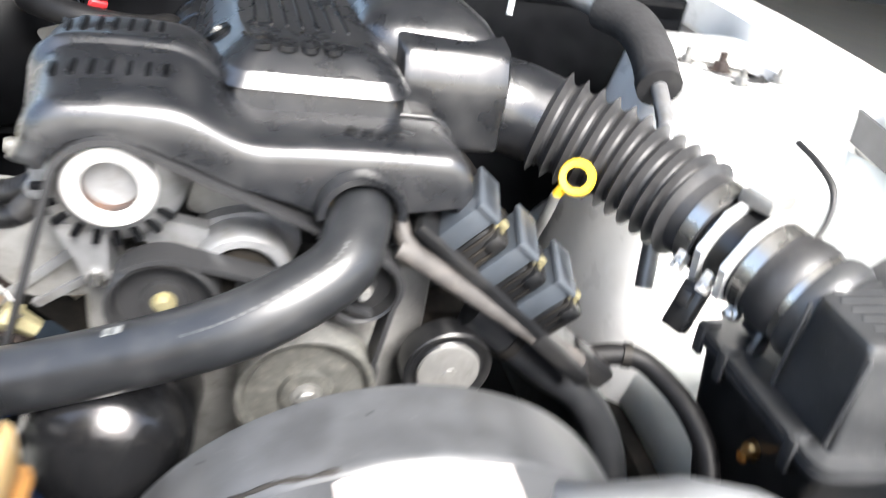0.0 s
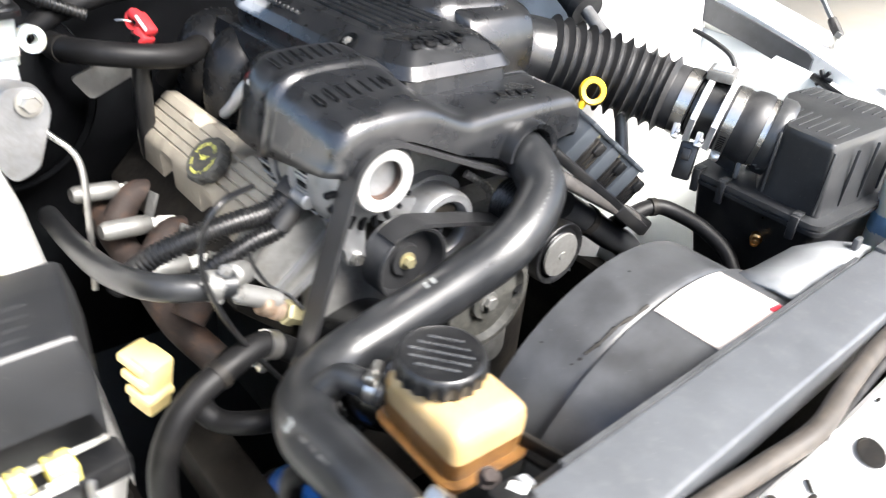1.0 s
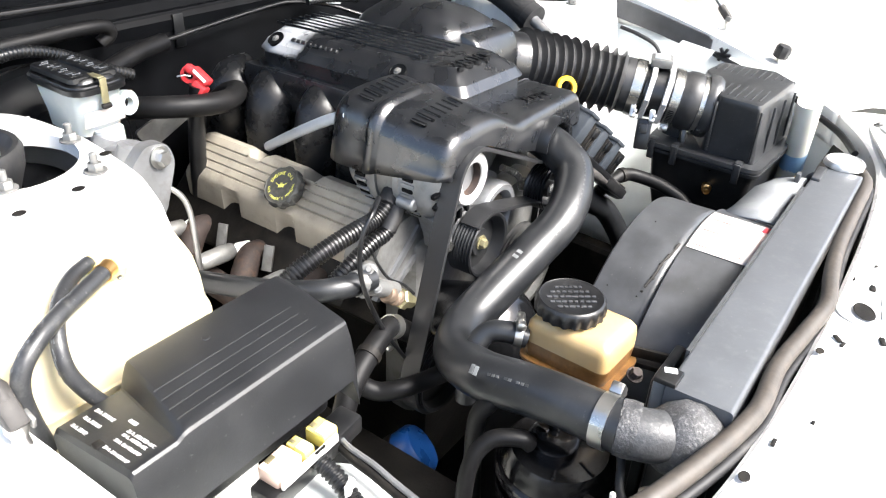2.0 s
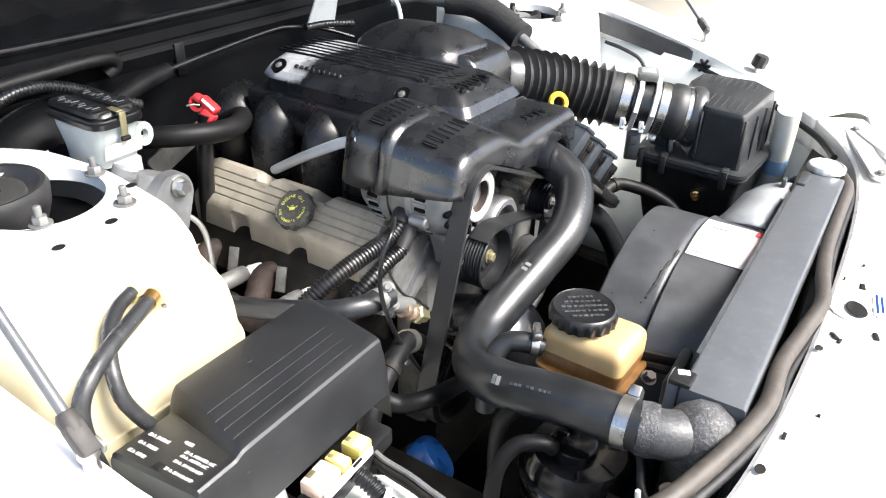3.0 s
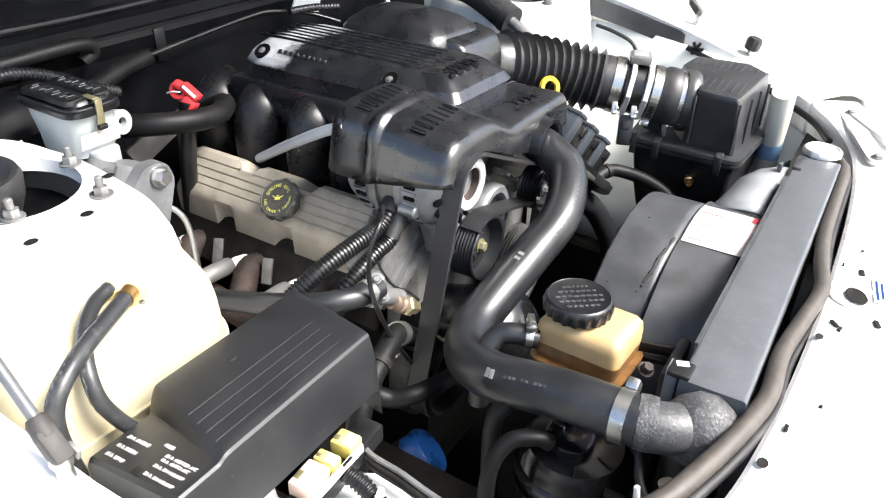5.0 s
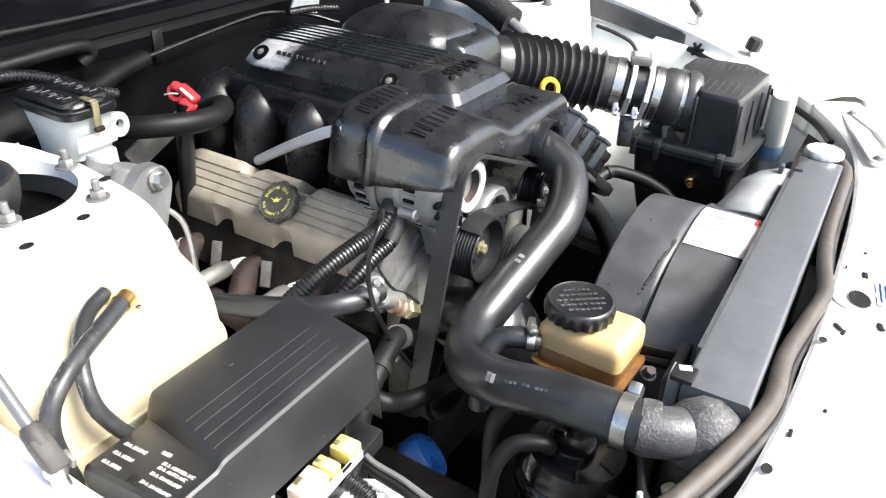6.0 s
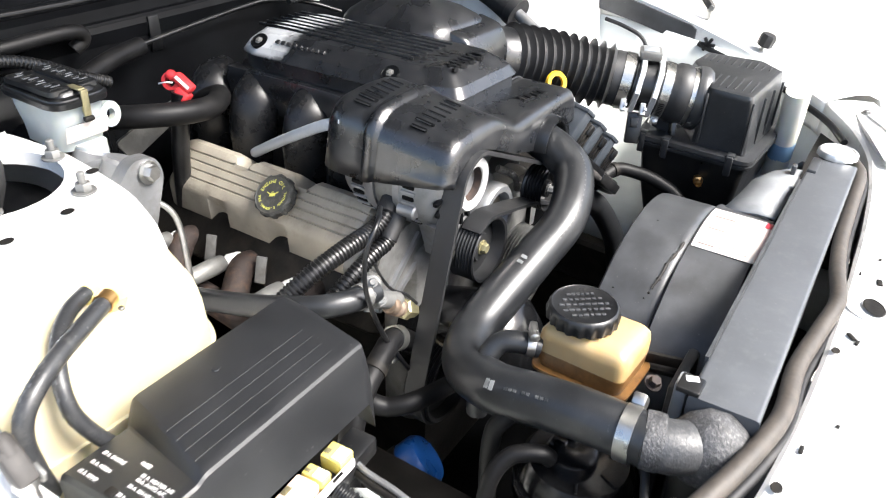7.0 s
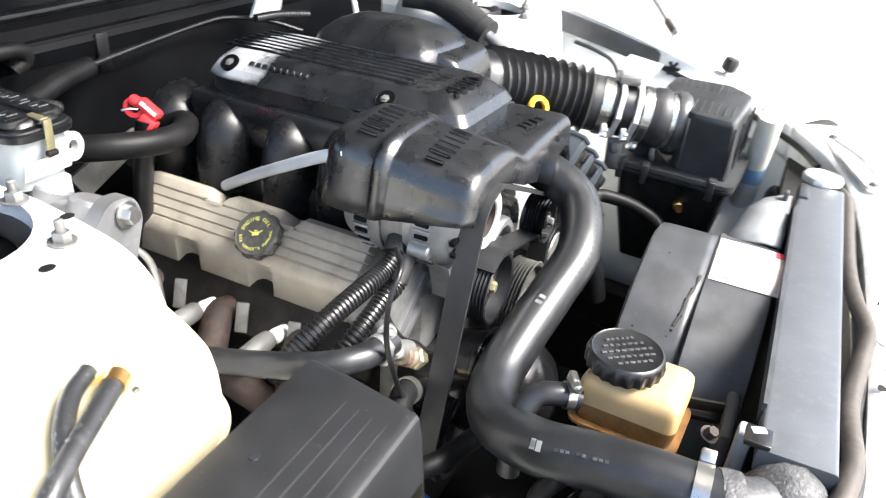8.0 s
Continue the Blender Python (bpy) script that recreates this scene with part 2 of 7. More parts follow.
def thing(name, label, category, at, group="", kind=""):
    """An empty at the base of a thing, which holds its parts."""
    ob = new(name)
    ob.empty_display_size = 0.05
    ob.location = at
    ORIGIN[ob] = Vector(at)
    return tagged(ob, label, category, group, kind)


def finish(bm, mat, sharp=38):
    """A mesh from a bmesh: normals out, smooth faces, hard edges past an angle."""
    bmesh.ops.recalc_face_normals(bm, faces=bm.faces[:])
    limit = radians(sharp)
    for f in bm.faces:
        f.smooth = True
    for e in bm.edges:
        e.smooth = not (len(e.link_faces) == 2 and e.calc_face_angle(0) > limit)
    me = bpy.data.meshes.new("mesh")
    bm.to_mesh(me)
    bm.free()
    me.materials.append(mat)
    return me


def part(name, bm, mat, parent, label="", sharp=38):
    """Links a bmesh in world metres as one mesh under a thing or a part."""
    o = ORIGIN[parent]
    bmesh.ops.translate(bm, verts=bm.verts[:], vec=-o)
    ob = new(name, finish(bm, mat, sharp))
    ob.parent = parent
    ORIGIN[ob] = o
    return tagged(ob, label)


def solo(name, bm, mat, label, category, group="", kind="", sharp=38):
    """A thing that is one mesh, with its origin at the middle of its base."""
    lo = [min(v.co[k] for v in bm.verts) for k in range(3)]
    hi = [max(v.co[k] for v in bm.verts) for k in range(3)]
    o = Vector(((lo[0] + hi[0]) / 2, (lo[1] + hi[1]) / 2, lo[2]))
    bmesh.ops.translate(bm, verts=bm.verts[:], vec=-o)
    ob = new(name, finish(bm, mat, sharp))
    ob.location = o
    ORIGIN[ob] = o
    return tagged(ob, label, category, group, kind)


def thick(ob, metres, offset=-1):
    """Gives a sheet its thickness."""
    mod = ob.modifiers.new("thickness", "SOLIDIFY")
    mod.thickness, mod.offset = metres, offset
    return ob


def spline(pts, res=8):
    p = [Vector(q) for q in pts]
    p = [2 * p[0] - p[1]] + p + [2 * p[-1] - p[-2]]
    out = []
    for i in range(1, len(p) - 2):
        a, b, c, d = p[i - 1:i + 3]
        for k in range(res):
            t = k / res
            out.append(0.5 * (2 * b + (c - a) * t + (2 * a - 5 * b + 4 * c - d) * t * t + (3 * b - a - 3 * c + d) * t ** 3))
    return out + [p[-2]]


def tube(pts, radius, seg=16, res=8, bm=None, swell=None, flat=1.0):
    """A round tube along a smooth line; swell(u) scales the radius, u from 0 to 1."""
    bm = bm or bmesh.new()
    line = spline(pts, res) if res > 1 else [Vector(q) for q in pts]
    tan = [(line[min(i + 1, len(line) - 1)] - line[max(i - 1, 0)]).normalized() for i in range(len(line))]
    side = tan[0].orthogonal().normalized()
    rings = []
    for i, c in enumerate(line):
        side = (side - tan[i] * side.dot(tan[i])).normalized()
        up = tan[i].cross(side)
        r = radius * (swell(i / (len(line) - 1)) if swell else 1)
        rings.append([bm.verts.new(c + r * (math.cos(a) * side + flat * math.sin(a) * up)) for a in [2 * math.pi * k / seg for k in range(seg)]])
    for a, b in zip(rings, rings[1:]):
        for k in range(seg):
            bm.faces.new((a[k], a[(k + 1) % seg], b[(k + 1) % seg], b[k]))
    bm.faces.new(rings[0])
    bm.faces.new(rings[-1])
    return bm


def conduit(pts, radius, pitch=0.006, seg=12, bm=None, depth=0.16):
    """A ribbed tube: rings of large and small radius along a smooth line."""
    line = spline(pts, 12)
    s = [0.0]
    for a, b in zip(line, line[1:]):
        s.append(s[-1] + (b - a).length)
    n = max(4, int(s[-1] / pitch) * 4)
    fine, j = [], 0
    for k in range(n + 1):
        d = s[-1] * k / n
        while j < len(s) - 2 and s[j + 1] < d:
            j += 1
        fine.append(line[j].lerp(line[j + 1], (d - s[j]) / max(1e-9, s[j + 1] - s[j])))
    return tube(fine, radius, seg, 1, bm, lambda u: 1 - depth * (1 if round(u * n) % 4 in (2, 3) else 0))


def lathe(profile, at=(0, 0, 0), axis=(0, 0, 1), seg=32, bm=None, squash=None):
    """A turned solid: (radius, height) steps about an axis."""
    bm = bm or bmesh.new()
    m = Matrix.Translation(at) @ Vector(axis).to_track_quat("Z", "Y").to_matrix().to_4x4()
    rings = []
    for r, h in profile:
        if r < 1e-6:
            rings.append([bm.verts.new(m @ Vector((0, 0, h)))])
            continue
        ring = []
        for k in range(seg):
            a = 2 * math.pi * k / seg
            rk = r * (squash(a, h) if squash else 1)
            ring.append(bm.verts.new(m @ Vector((rk * math.cos(a), rk * math.sin(a), h))))
        rings.append(ring)
    for a, b in zip(rings, rings[1:]):
        for k in range(seg):
            if len(a) == 1 and len(b) == 1:
                continue
            if len(a) == 1:
                bm.faces.new((a[0], b[(k + 1) % seg], b[k]))
            elif len(b) == 1:
                bm.faces.new((a[k], a[(k + 1) % seg], b[0]))
            else:
                bm.faces.new((a[k], a[(k + 1) % seg], b[(k + 1) % seg], b[k]))
    for ring in (rings[0], rings[-1]):
        if len(ring) > 1:
            bm.faces.new(ring)
    return bm


def ringlike(profile, at, axis, seg=40, bm=None):
    """A turned ring: a closed (radius, height) outline about an axis."""
    bm = bm or bmesh.new()
    m = Matrix.Translation(at) @ Vector(axis).to_track_quat("Z", "Y").to_matrix().to_4x4()
    rows = [[bm.verts.new(m @ Vector((r * math.cos(a), r * math.sin(a), h))) for a in [2 * math.pi * k / seg for k in range(seg)]] for r, h in profile]
    for a, b in zip(rows, rows[1:] + rows[:1]):
        for k in range(seg):
            bm.faces.new((a[k], a[(k + 1) % seg], b[(k + 1) % seg], b[k]))
    return bm


def box(centre, size, bevel=0.003, turn=(0, 0, 0), bm=None, segs=2):
    """A block with rounded edges."""
    own = bmesh.new()
    bmesh.ops.create_cube(own, size=1)
    bmesh.ops.scale(own, vec=size, verts=own.verts[:])
    if bevel:
        bmesh.ops.bevel(own, geom=own.edges[:], offset=min(bevel, min(size) * 0.45), segments=segs, profile=0.5, affect="EDGES")
    bmesh.ops.transform(own, matrix=pose(*centre, *turn), verts=own.verts[:])
    if bm is None:
        return own
    return join(bm, own)


def join(bm, other):
    """Adds another bmesh's faces to bm."""
    seen = {v: bm.verts.new(v.co) for v in other.verts}
    for f in other.faces:
        bm.faces.new([seen[v] for v in f.verts])
    other.free()
    return bm


def loft(sections, bm=None, caps=True, loop=True):
    """Skins rows of points of the same length."""
    bm = bm or bmesh.new()
    rows = [[bm.verts.new(p) for p in s] for s in sections]
    n = len(rows[0])
    for a, b in zip(rows, rows[1:]):
        for k in range(n if loop else n - 1):
            bm.faces.new((a[k], a[(k + 1) % n], b[(k + 1) % n], b[k]))
    if caps and loop:
        bm.faces.new(rows[0])
        bm.faces.new(rows[-1])
    return bm


def rounded(poly, radius, n=4):
    """A polygon (x, y) with its corners rounded."""
    out = []
    for i, p in enumerate(poly):
        p, a, b = Vector(p), Vector(poly[i - 1]), Vector(poly[(i + 1) % len(poly)])
        ra = min(radius, (a - p).length * 0.45)
        rb = min(radius, (b - p).length * 0.45)
        s, e = p + (a - p).normalized() * ra, p + (b - p).normalized() * rb
        for k in range(n + 1):
            t = k / n
            out.append(tuple((1 - t) ** 2 * s + 2 * t * (1 - t) * p + t * t * e))
    return out


def grown(poly, d):
    """A polygon (counter-clockwise) moved outwards by d, or drawn in evenly."""
    out = []
    n = len(poly)
    if d < 0:
        lo = [min(p[k] for p in poly) for k in (0, 1)]
        hi = [max(p[k] for p in poly) for k in (0, 1)]
        mid = [(a + b) / 2 for a, b in zip(lo, hi)]
        return [tuple(mid[k] + (p[k] - mid[k]) * (1 + 2 * d / (hi[k] - lo[k])) for k in (0, 1)) for p in poly]
    for i in range(n):
        p, a, b = Vector(poly[i]), Vector(poly[i - 1]), Vector(poly[(i + 1) % n])
        t = (b - a).normalized()
        out.append((p.x + t.y * d, p.y - t.x * d))
    return out


def tiers(poly, steps, bm=None, lift=None):
    """Stacks a polygon: steps of (z, outward growth); lift(x, y) adds to z."""
    return loft([[(x, y, z + (lift(x, y) if lift else 0)) for x, y in grown(poly, g)] for z, g in steps], bm)


def bolt(at, axis, r=0.008, h=0.007, washer=True, stud=0.0, bm=None):
    """A hexagon head on its washer, with or without a stud."""
    bm = bm or bmesh.new()
    if washer:
        lathe([(r * 1.45, 0), (r * 1.45, 0.0015), (0, 0.0015)], at, axis, 20, bm)
    base = Vector(at) + Vector(axis).normalized() * (0.0016 if washer else 0)
    lathe([(r, 0), (r, h * 0.8), (r * 0.86, h), (0, h)], base, axis, 6, bm)
    if stud:
        lathe([(r * 0.5, h), (r * 0.5, h + stud), (r * 0.35, h + stud + 0.001), (0, h + stud + 0.001)], base, axis, 12, bm)
    return bm


def letters(name, text, size, m, mat, parent, extrude=0.0006, label="", align="LEFT", narrow=1.0):
    """Raised or printed words as a mesh, lying in the plane of the pose m."""
    cu = bpy.data.curves.new("text", "FONT")
    cu.body, cu.size, cu.extrude, cu.align_x = text, size, extrude, align
    tmp = bpy.data.objects.new("text", cu)
    scene.collection.objects.link(tmp)
    me = bpy.data.meshes.new_from_object(tmp.evaluated_get(bpy.context.evaluated_depsgraph_get()))
    bpy.data.objects.remove(tmp)
    bpy.data.curves.remove(cu)
    me.transform(Matrix.Translation(-ORIGIN[parent]) @ m @ Matrix.Diagonal((narrow, 1, 1, 1)))
    me.materials.clear()
    me.materials.append(mat)
    ob = new(name, me)
    ob.parent = parent
    ORIGIN[ob] = ORIGIN[parent]
    return tagged(ob, label)


def basis(at, right, up):
    """A pose whose x goes right and y goes up, at a place."""
    x, y = Vector(right).normalized(), Vector(up).normalized()
    z = x.cross(y).normalized()
    y = z.cross(x)
    return Matrix(((x.x, y.x, z.x, at[0]), (x.y, y.y, z.y, at[1]), (x.z, y.z, z.z, at[2]), (0, 0, 0, 1)))


def clamp_band(at, axis, r, width=0.012, name="hose_clamp", label="bright steel worm-drive hose clamp", turn=0.0, group=""):
    """A steel band with its screw housing."""
    t = thing(name, label, "hose clamp", at, group)
    part("band", ringlike([(r, -width / 2), (r + 0.0014, -width / 2), (r + 0.0014, width / 2), (r, width / 2)], at, axis), M_STEEL, t)
    m = Matrix.Translation(at) @ Vector(axis).to_track_quat("Z", "Y").to_matrix().to_4x4() @ pose(0, 0, 0, 0, 0, turn)
    # worm slots beside the housing
    for k in range(9 if r > 0.02 else 0):
        a = math.pi / 2 - 0.42 - 0.0034 / r * k
        b = box((r * math.cos(a) + 0.0012 * math.cos(a), r * math.sin(a) + 0.0012 * math.sin(a), 0), (0.0012, 0.0016, width * 0.6), 0, (0, 0, math.degrees(a)))
        bmesh.ops.transform(b, matrix=m, verts=b.verts[:])
        part("worm_slot", b, M_DARK, t)
    b = box((0, r + 0.006, 0), (0.016, 0.011, width * 0.95), 0.002)
    bmesh.ops.transform(b, matrix=m, verts=b.verts[:])
    part("screw_housing", b, M_STEEL, t)
    b = lathe([(0.005, 0), (0.005, 0.006), (0.0035, 0.007), (0, 0.007)], (0.008, r + 0.007, 0), (1, 0, 0), 8)
    bmesh.ops.transform(b, matrix=m, verts=b.verts[:])
    part("screw", b, M_STEEL, t)
    return t


# ---- ground and car body ----
def make_ground():
    bm = bmesh.new()
    bmesh.ops.create_grid(bm, x_segments=40, y_segments=40, size=120)
    solo("ground", bm, M_FLOOR, "pale cream concrete yard under the car", "ground", kind="structure")


def make_light_blockers():
    """Unseen plain roof and walls, added behind and above the car to hold back light; the front and one side stand open
    to the daylight.
    """
    solo("ceiling", box((3.8, 4.2, 3.05), (10.6, 9.6, 0.1), 0.0), M_UNSEEN_ROOF, "plain dull unseen roof added to hold back overhead light", "ceiling", kind="structure")
    solo("blocker_rear", box((3.8, 9.05, 1.5), (10.6, 0.1, 3.0), 0.0), M_UNSEEN_WALL, "plain grey unseen rear wall added to hold back light", "wall", kind="structure")
    solo("blocker_left", box((9.05, 4.2, 1.5), (0.1, 9.6, 3.0), 0.0), M_UNSEEN_WALL, "plain grey unseen side wall added to hold back light", "wall", kind="structure")


# the line round the opening of the bay: x, y, z, from the middle of the front to the rear of one side
RIM = [(0.0, 0.124, 0.775), (0.15, 0.126, 0.775), (0.29, 0.134, 0.775), (0.4, 0.15, 0.776), (0.49, 0.185, 0.781), (0.56, 0.235, 0.79),
       (0.605, 0.3, 0.803), (0.63, 0.38, 0.828), (0.642, 0.49, 0.859), (0.65, 0.6, 0.885), (0.655, 0.725, 0.909), (0.66, 0.95, 0.93), (0.662, 1.12, 0.94), (0.662, 1.3, 0.945)]


def rim_rows(points, side, steps):
    """Rows across the rim: each step is a way outwards and a rise."""
    line = spline(points, 6)
    rows = []
    for out, rise in steps:
        row = []
        for i, p in enumerate(line):
            t = line[min(i + 1, len(line) - 1)] - line[max(i - 1, 0)]
            n = Vector((t.y, -t.x, 0)).normalized()
            q = p + n * out
            row.append((q.x * side * (1.0 if side > 0 else 1 + 0.04 * min(1, max(0, q.y - 0.15) / 0.25)), q.y, p.z + rise + (0 if side > 0 else 0.008 * min(1, max(0, q.y - 0.15) / 0.25))))
        rows.append(row)
    return rows


def make_body():
    car = thing("car_body", "white car front with its bonnet open and empty engine bay rim", "car", (0, 0.5, 0.0))
    flat = [(0.002, -0.06), (0.0, -0.05), (0.0, -0.004), (0.004, 0.0), (0.03, 0.002)]
    for side in (1, -1):
        rows = rim_rows(RIM[5:], side, flat + [(0.07, 0.004), (0.1, 0.0), (0.13, -0.012), (0.155, -0.05), (0.165, -0.2), (0.16, -0.62)])
        thick(part("fender", loft(rows, caps=False, loop=False), M_WHITE, car), 0.0015)
    # front panel: one sheet from side to side, with a drawn-down front edge
    half = rim_rows(RIM[:6], 1, flat + [(0.055, 0.001), (0.085, -0.002), (0.1, -0.012), (0.106, -0.04), (0.11, -0.16)])
    rows = [[(-x, y, z) for x, y, z in reversed(r[1:])] + r for r in half]
    thick(part("front_panel", loft(rows, caps=False, loop=False), M_WHITE, car), 0.0015)
    # inner aprons and chassis rails
    for side in (1, -1):
        prof = [(0.642, 0.845), (0.635, 0.78), (0.6, 0.68), (0.5, 0.585), (0.455, 0.56), (0.43, 0.53), (0.42, 0.485)]
        ys = [0.12, 0.2, 0.35, 0.6, 0.9, 1.1]
        bm = loft([[(side * (x + (0.024 if side < 0 and z > 0.6 else 0) - max(0, 0.42 - y) * 0.3), y, z - max(0, 0.5 - y) * 0.2 * (z > 0.7)) for x, z in prof] for y in ys], caps=False, loop=False)
        thick(part("inner_fender", bm, M_WHITE_SHADED, car, "inner wing in white paint greyed for its shade"), 0.002)
        # dark rail and lower apron, added to darken the depth of the bay
        rail = [[(side * (x - max(0, 0.42 - y) * 0.3), y, z) for x, z in ((0.424, 0.483), (0.395, 0.483), (0.388, 0.476), (0.388, 0.4), (0.395, 0.392), (0.424, 0.392))] for y in ys]
        part("shade_rail", loft(rail), M_DARK, car, "dark rail added for the shade low in the bay")
        thick(part("shade_apron", loft([[(side * (0.423 - max(0, 0.42 - y) * 0.3), y, z) for z in (0.484, 0.25)] for y in ys], caps=False, loop=False), M_DARK, car, "dark apron added for the shade low in the bay"), 0.002)
    # strut towers
    for side in (1, -1):
        top = [(-0.655, 0.64), (-0.475, 0.625), (-0.452, 0.68), (-0.443, 0.735), (-0.434, 0.81), (-0.44, 0.9), (-0.48, 0.965), (-0.655, 0.98)]
        poly = rounded([(x, y if side < 0 or y > 0.7 else 0.7 + 0.1 * (y - 0.64)) for x, y in top], 0.025, 4)
        bm = bmesh.new()
        hole = [(-0.518 + 0.067 * math.cos(a), 0.8 + 0.074 * math.sin(a)) for a in [2 * math.pi * k / len(poly) for k in range(len(poly))]]
        start = min(range(len(poly)), key=lambda i: (poly[i][0] - hole[0][0] - 1) ** 2 + (poly[i][1] - 0.815) ** 2)
        poly = poly[start:] + poly[:start]
        rows = [[(x, y, 0.45) for x, y in grown(poly, 0.075)], [(x, y, 0.75) for x, y in grown(poly, 0.035)], [(x, y, 0.885) for x, y in grown(poly, 0.01)],
                [(x, y, 0.899) for x, y in grown(poly, 0.004)], [(x, y, 0.904) for x, y in grown(poly, -0.004)],
                [(0.3 * x + 0.7 * h[0], 0.3 * y + 0.7 * h[1], 0.905) for (x, y), h in zip(poly, hole)],
                [(h[0], h[1], 0.904) for h in hole], [(h[0], h[1], 0.898) for h in hole], [(0.985 * h[0] - 0.0078, 0.985 * h[1] + 0.0122, 0.89) for h in hole]]
        rows = [[(-side * x, y, z) for x, y, z in r] for r in rows]
        part("strut_tower", loft(rows, bm, caps=False), M_WHITE, car)
    # firewall, plenum ledge and cowl
    fw = box((0, 1.09, 0.62), (1.24, 0.02, 0.62), 0.004)
    part("firewall", fw, M_FIREWALL, car, "black painted firewall")
    prof = [(1.078, 0.9), (1.075, 0.918), (1.082, 0.928), (1.09, 0.93), (1.093, 0.944), (1.104, 0.95), (1.16, 0.952)]
    part("plenum_ledge", thick_sheet([[(x, y, z) for y, z in prof] for x in (-0.61, -0.2, 0.2, 0.61)], 0.004), M_FIREWALL, car, "black sheet-metal ledge")
    cowl = []
    for i in range(63):
        x = -0.62 + 0.02 * i
        rib = 0.006 if i % 6 == 0 else 0.0
        cowl.append([(x, 1.125, 0.952), (x, 1.14, 0.968 + rib), (x, 1.2, 0.985 + rib), (x, 1.28, 1.01 + rib), (x, 1.34, 1.035)])
    part("cowl_panel", thick_sheet(cowl, 0.003), M_COWL, car, "black plastic scuttle panel with ribs")
    part("bonnet_seal", tube([(x, 1.112, 0.956 + 0.002 * math.sin(x * 9)) for x in (-0.61, -0.4, -0.2, 0, 0.2, 0.4, 0.61)], 0.0085, 12), M_COWL, car, "black rubber bulkhead seal")
    # black sheet added where the bottom of the bay falls into shade
    part("bay_shade_sheet", box((0, 0.6, 0.2), (1.2, 1.3, 0.012), 0.003), M_FIREWALL, car, "black sheet added for the deep shade under the engine")
    part("chassis_rail", box((-0.315, 0.5, 0.505), (0.05, 0.32, 0.06), 0.006), M_DARK, car, "dark chassis rail")
    # dark sheet standing in for the shaded space behind the nose
    part("nose_shade_sheet", box((0, 0.07, 0.5), (1.1, 0.02, 0.42), 0.005), M_DARK, car, "dark sheet added for the shaded space behind the grille")
    for side in (1, -1):
        wheel = part("tyre", ringlike([(0.2, -0.085), (0.27, -0.095), (0.305, -0.085), (0.31, -0.07), (0.31, 0.07), (0.305, 0.085), (0.27, 0.095), (0.2, 0.085)], (side * 0.725, 0.82, 0.31), (1, 0, 0), 48), M_RUBBER, car, "black rubber tyre")
        part("rim", lathe([(0.2, -0.06), (0.2, 0.06), (0.19, 0.065), (0.12, 0.05), (0.05, 0.055), (0, 0.055)], (side * 0.725, 0.82, 0.31), (side, 0, 0), 40), M_ALLOY, wheel, "alloy wheel")
    # bonnet, open
    bm = bmesh.new()
    a = radians(45)
    rows = []
    for k in range(9):
        d = 1.22 * k / 8
        w = 0.7 - 0.05 * (k / 8) ** 3
        c = (1.25 - d * math.cos(a), 1.14 + d * math.sin(a))
        rows.append([(x * w, c[0] + 0.02 * math.sin(a) * (x * x), c[1] - 0.03 * x * x) for x in (-1, -0.8, -0.5, -0.2, 0.2, 0.5, 0.8, 1)])
    thick(part("bonnet", loft(rows, bm, caps=False, loop=False), M_WHITE, car, "white bonnet held open"), 0.02)
    liner = [[(x * 0.94, y - 0.012, z - 0.016) for x, y, z in r] for r in rows]
    thick(part("bonnet_liner", loft(liner[:-1], caps=False, loop=False), M_FOAM, car, "black felt bonnet liner"), 0.008)
    return car


def thick_sheet(rows, metres):
    """A sheet with real thickness, from rows of points."""
    bm = loft(rows, caps=False, loop=False)
    bmesh.ops.recalc_face_normals(bm, faces=bm.faces[:])
    bmesh.ops.solidify(bm, geom=bm.faces[:], thickness=metres)
    return bm


def dark_hole(at, rx, ry, name, label, car, turn=0.0):
    """A pressed recess with a dark bottom, in the front panel."""
    bm = lathe([(1, 0.0012), (0.86, 0.0016), (0.8, 0.0006), (0, 0.0004)], (0, 0, 0), (0, 0, 1), 28)
    bmesh.ops.scale(bm, vec=(rx, ry, 1), verts=bm.verts[:])
    bmesh.ops.transform(bm, matrix=pose(*at, 0, 0, turn), verts=bm.verts[:])
    return part(name, bm, M_DARK, car, label)


make_ground()
make_light_blockers()
CAR = make_body()


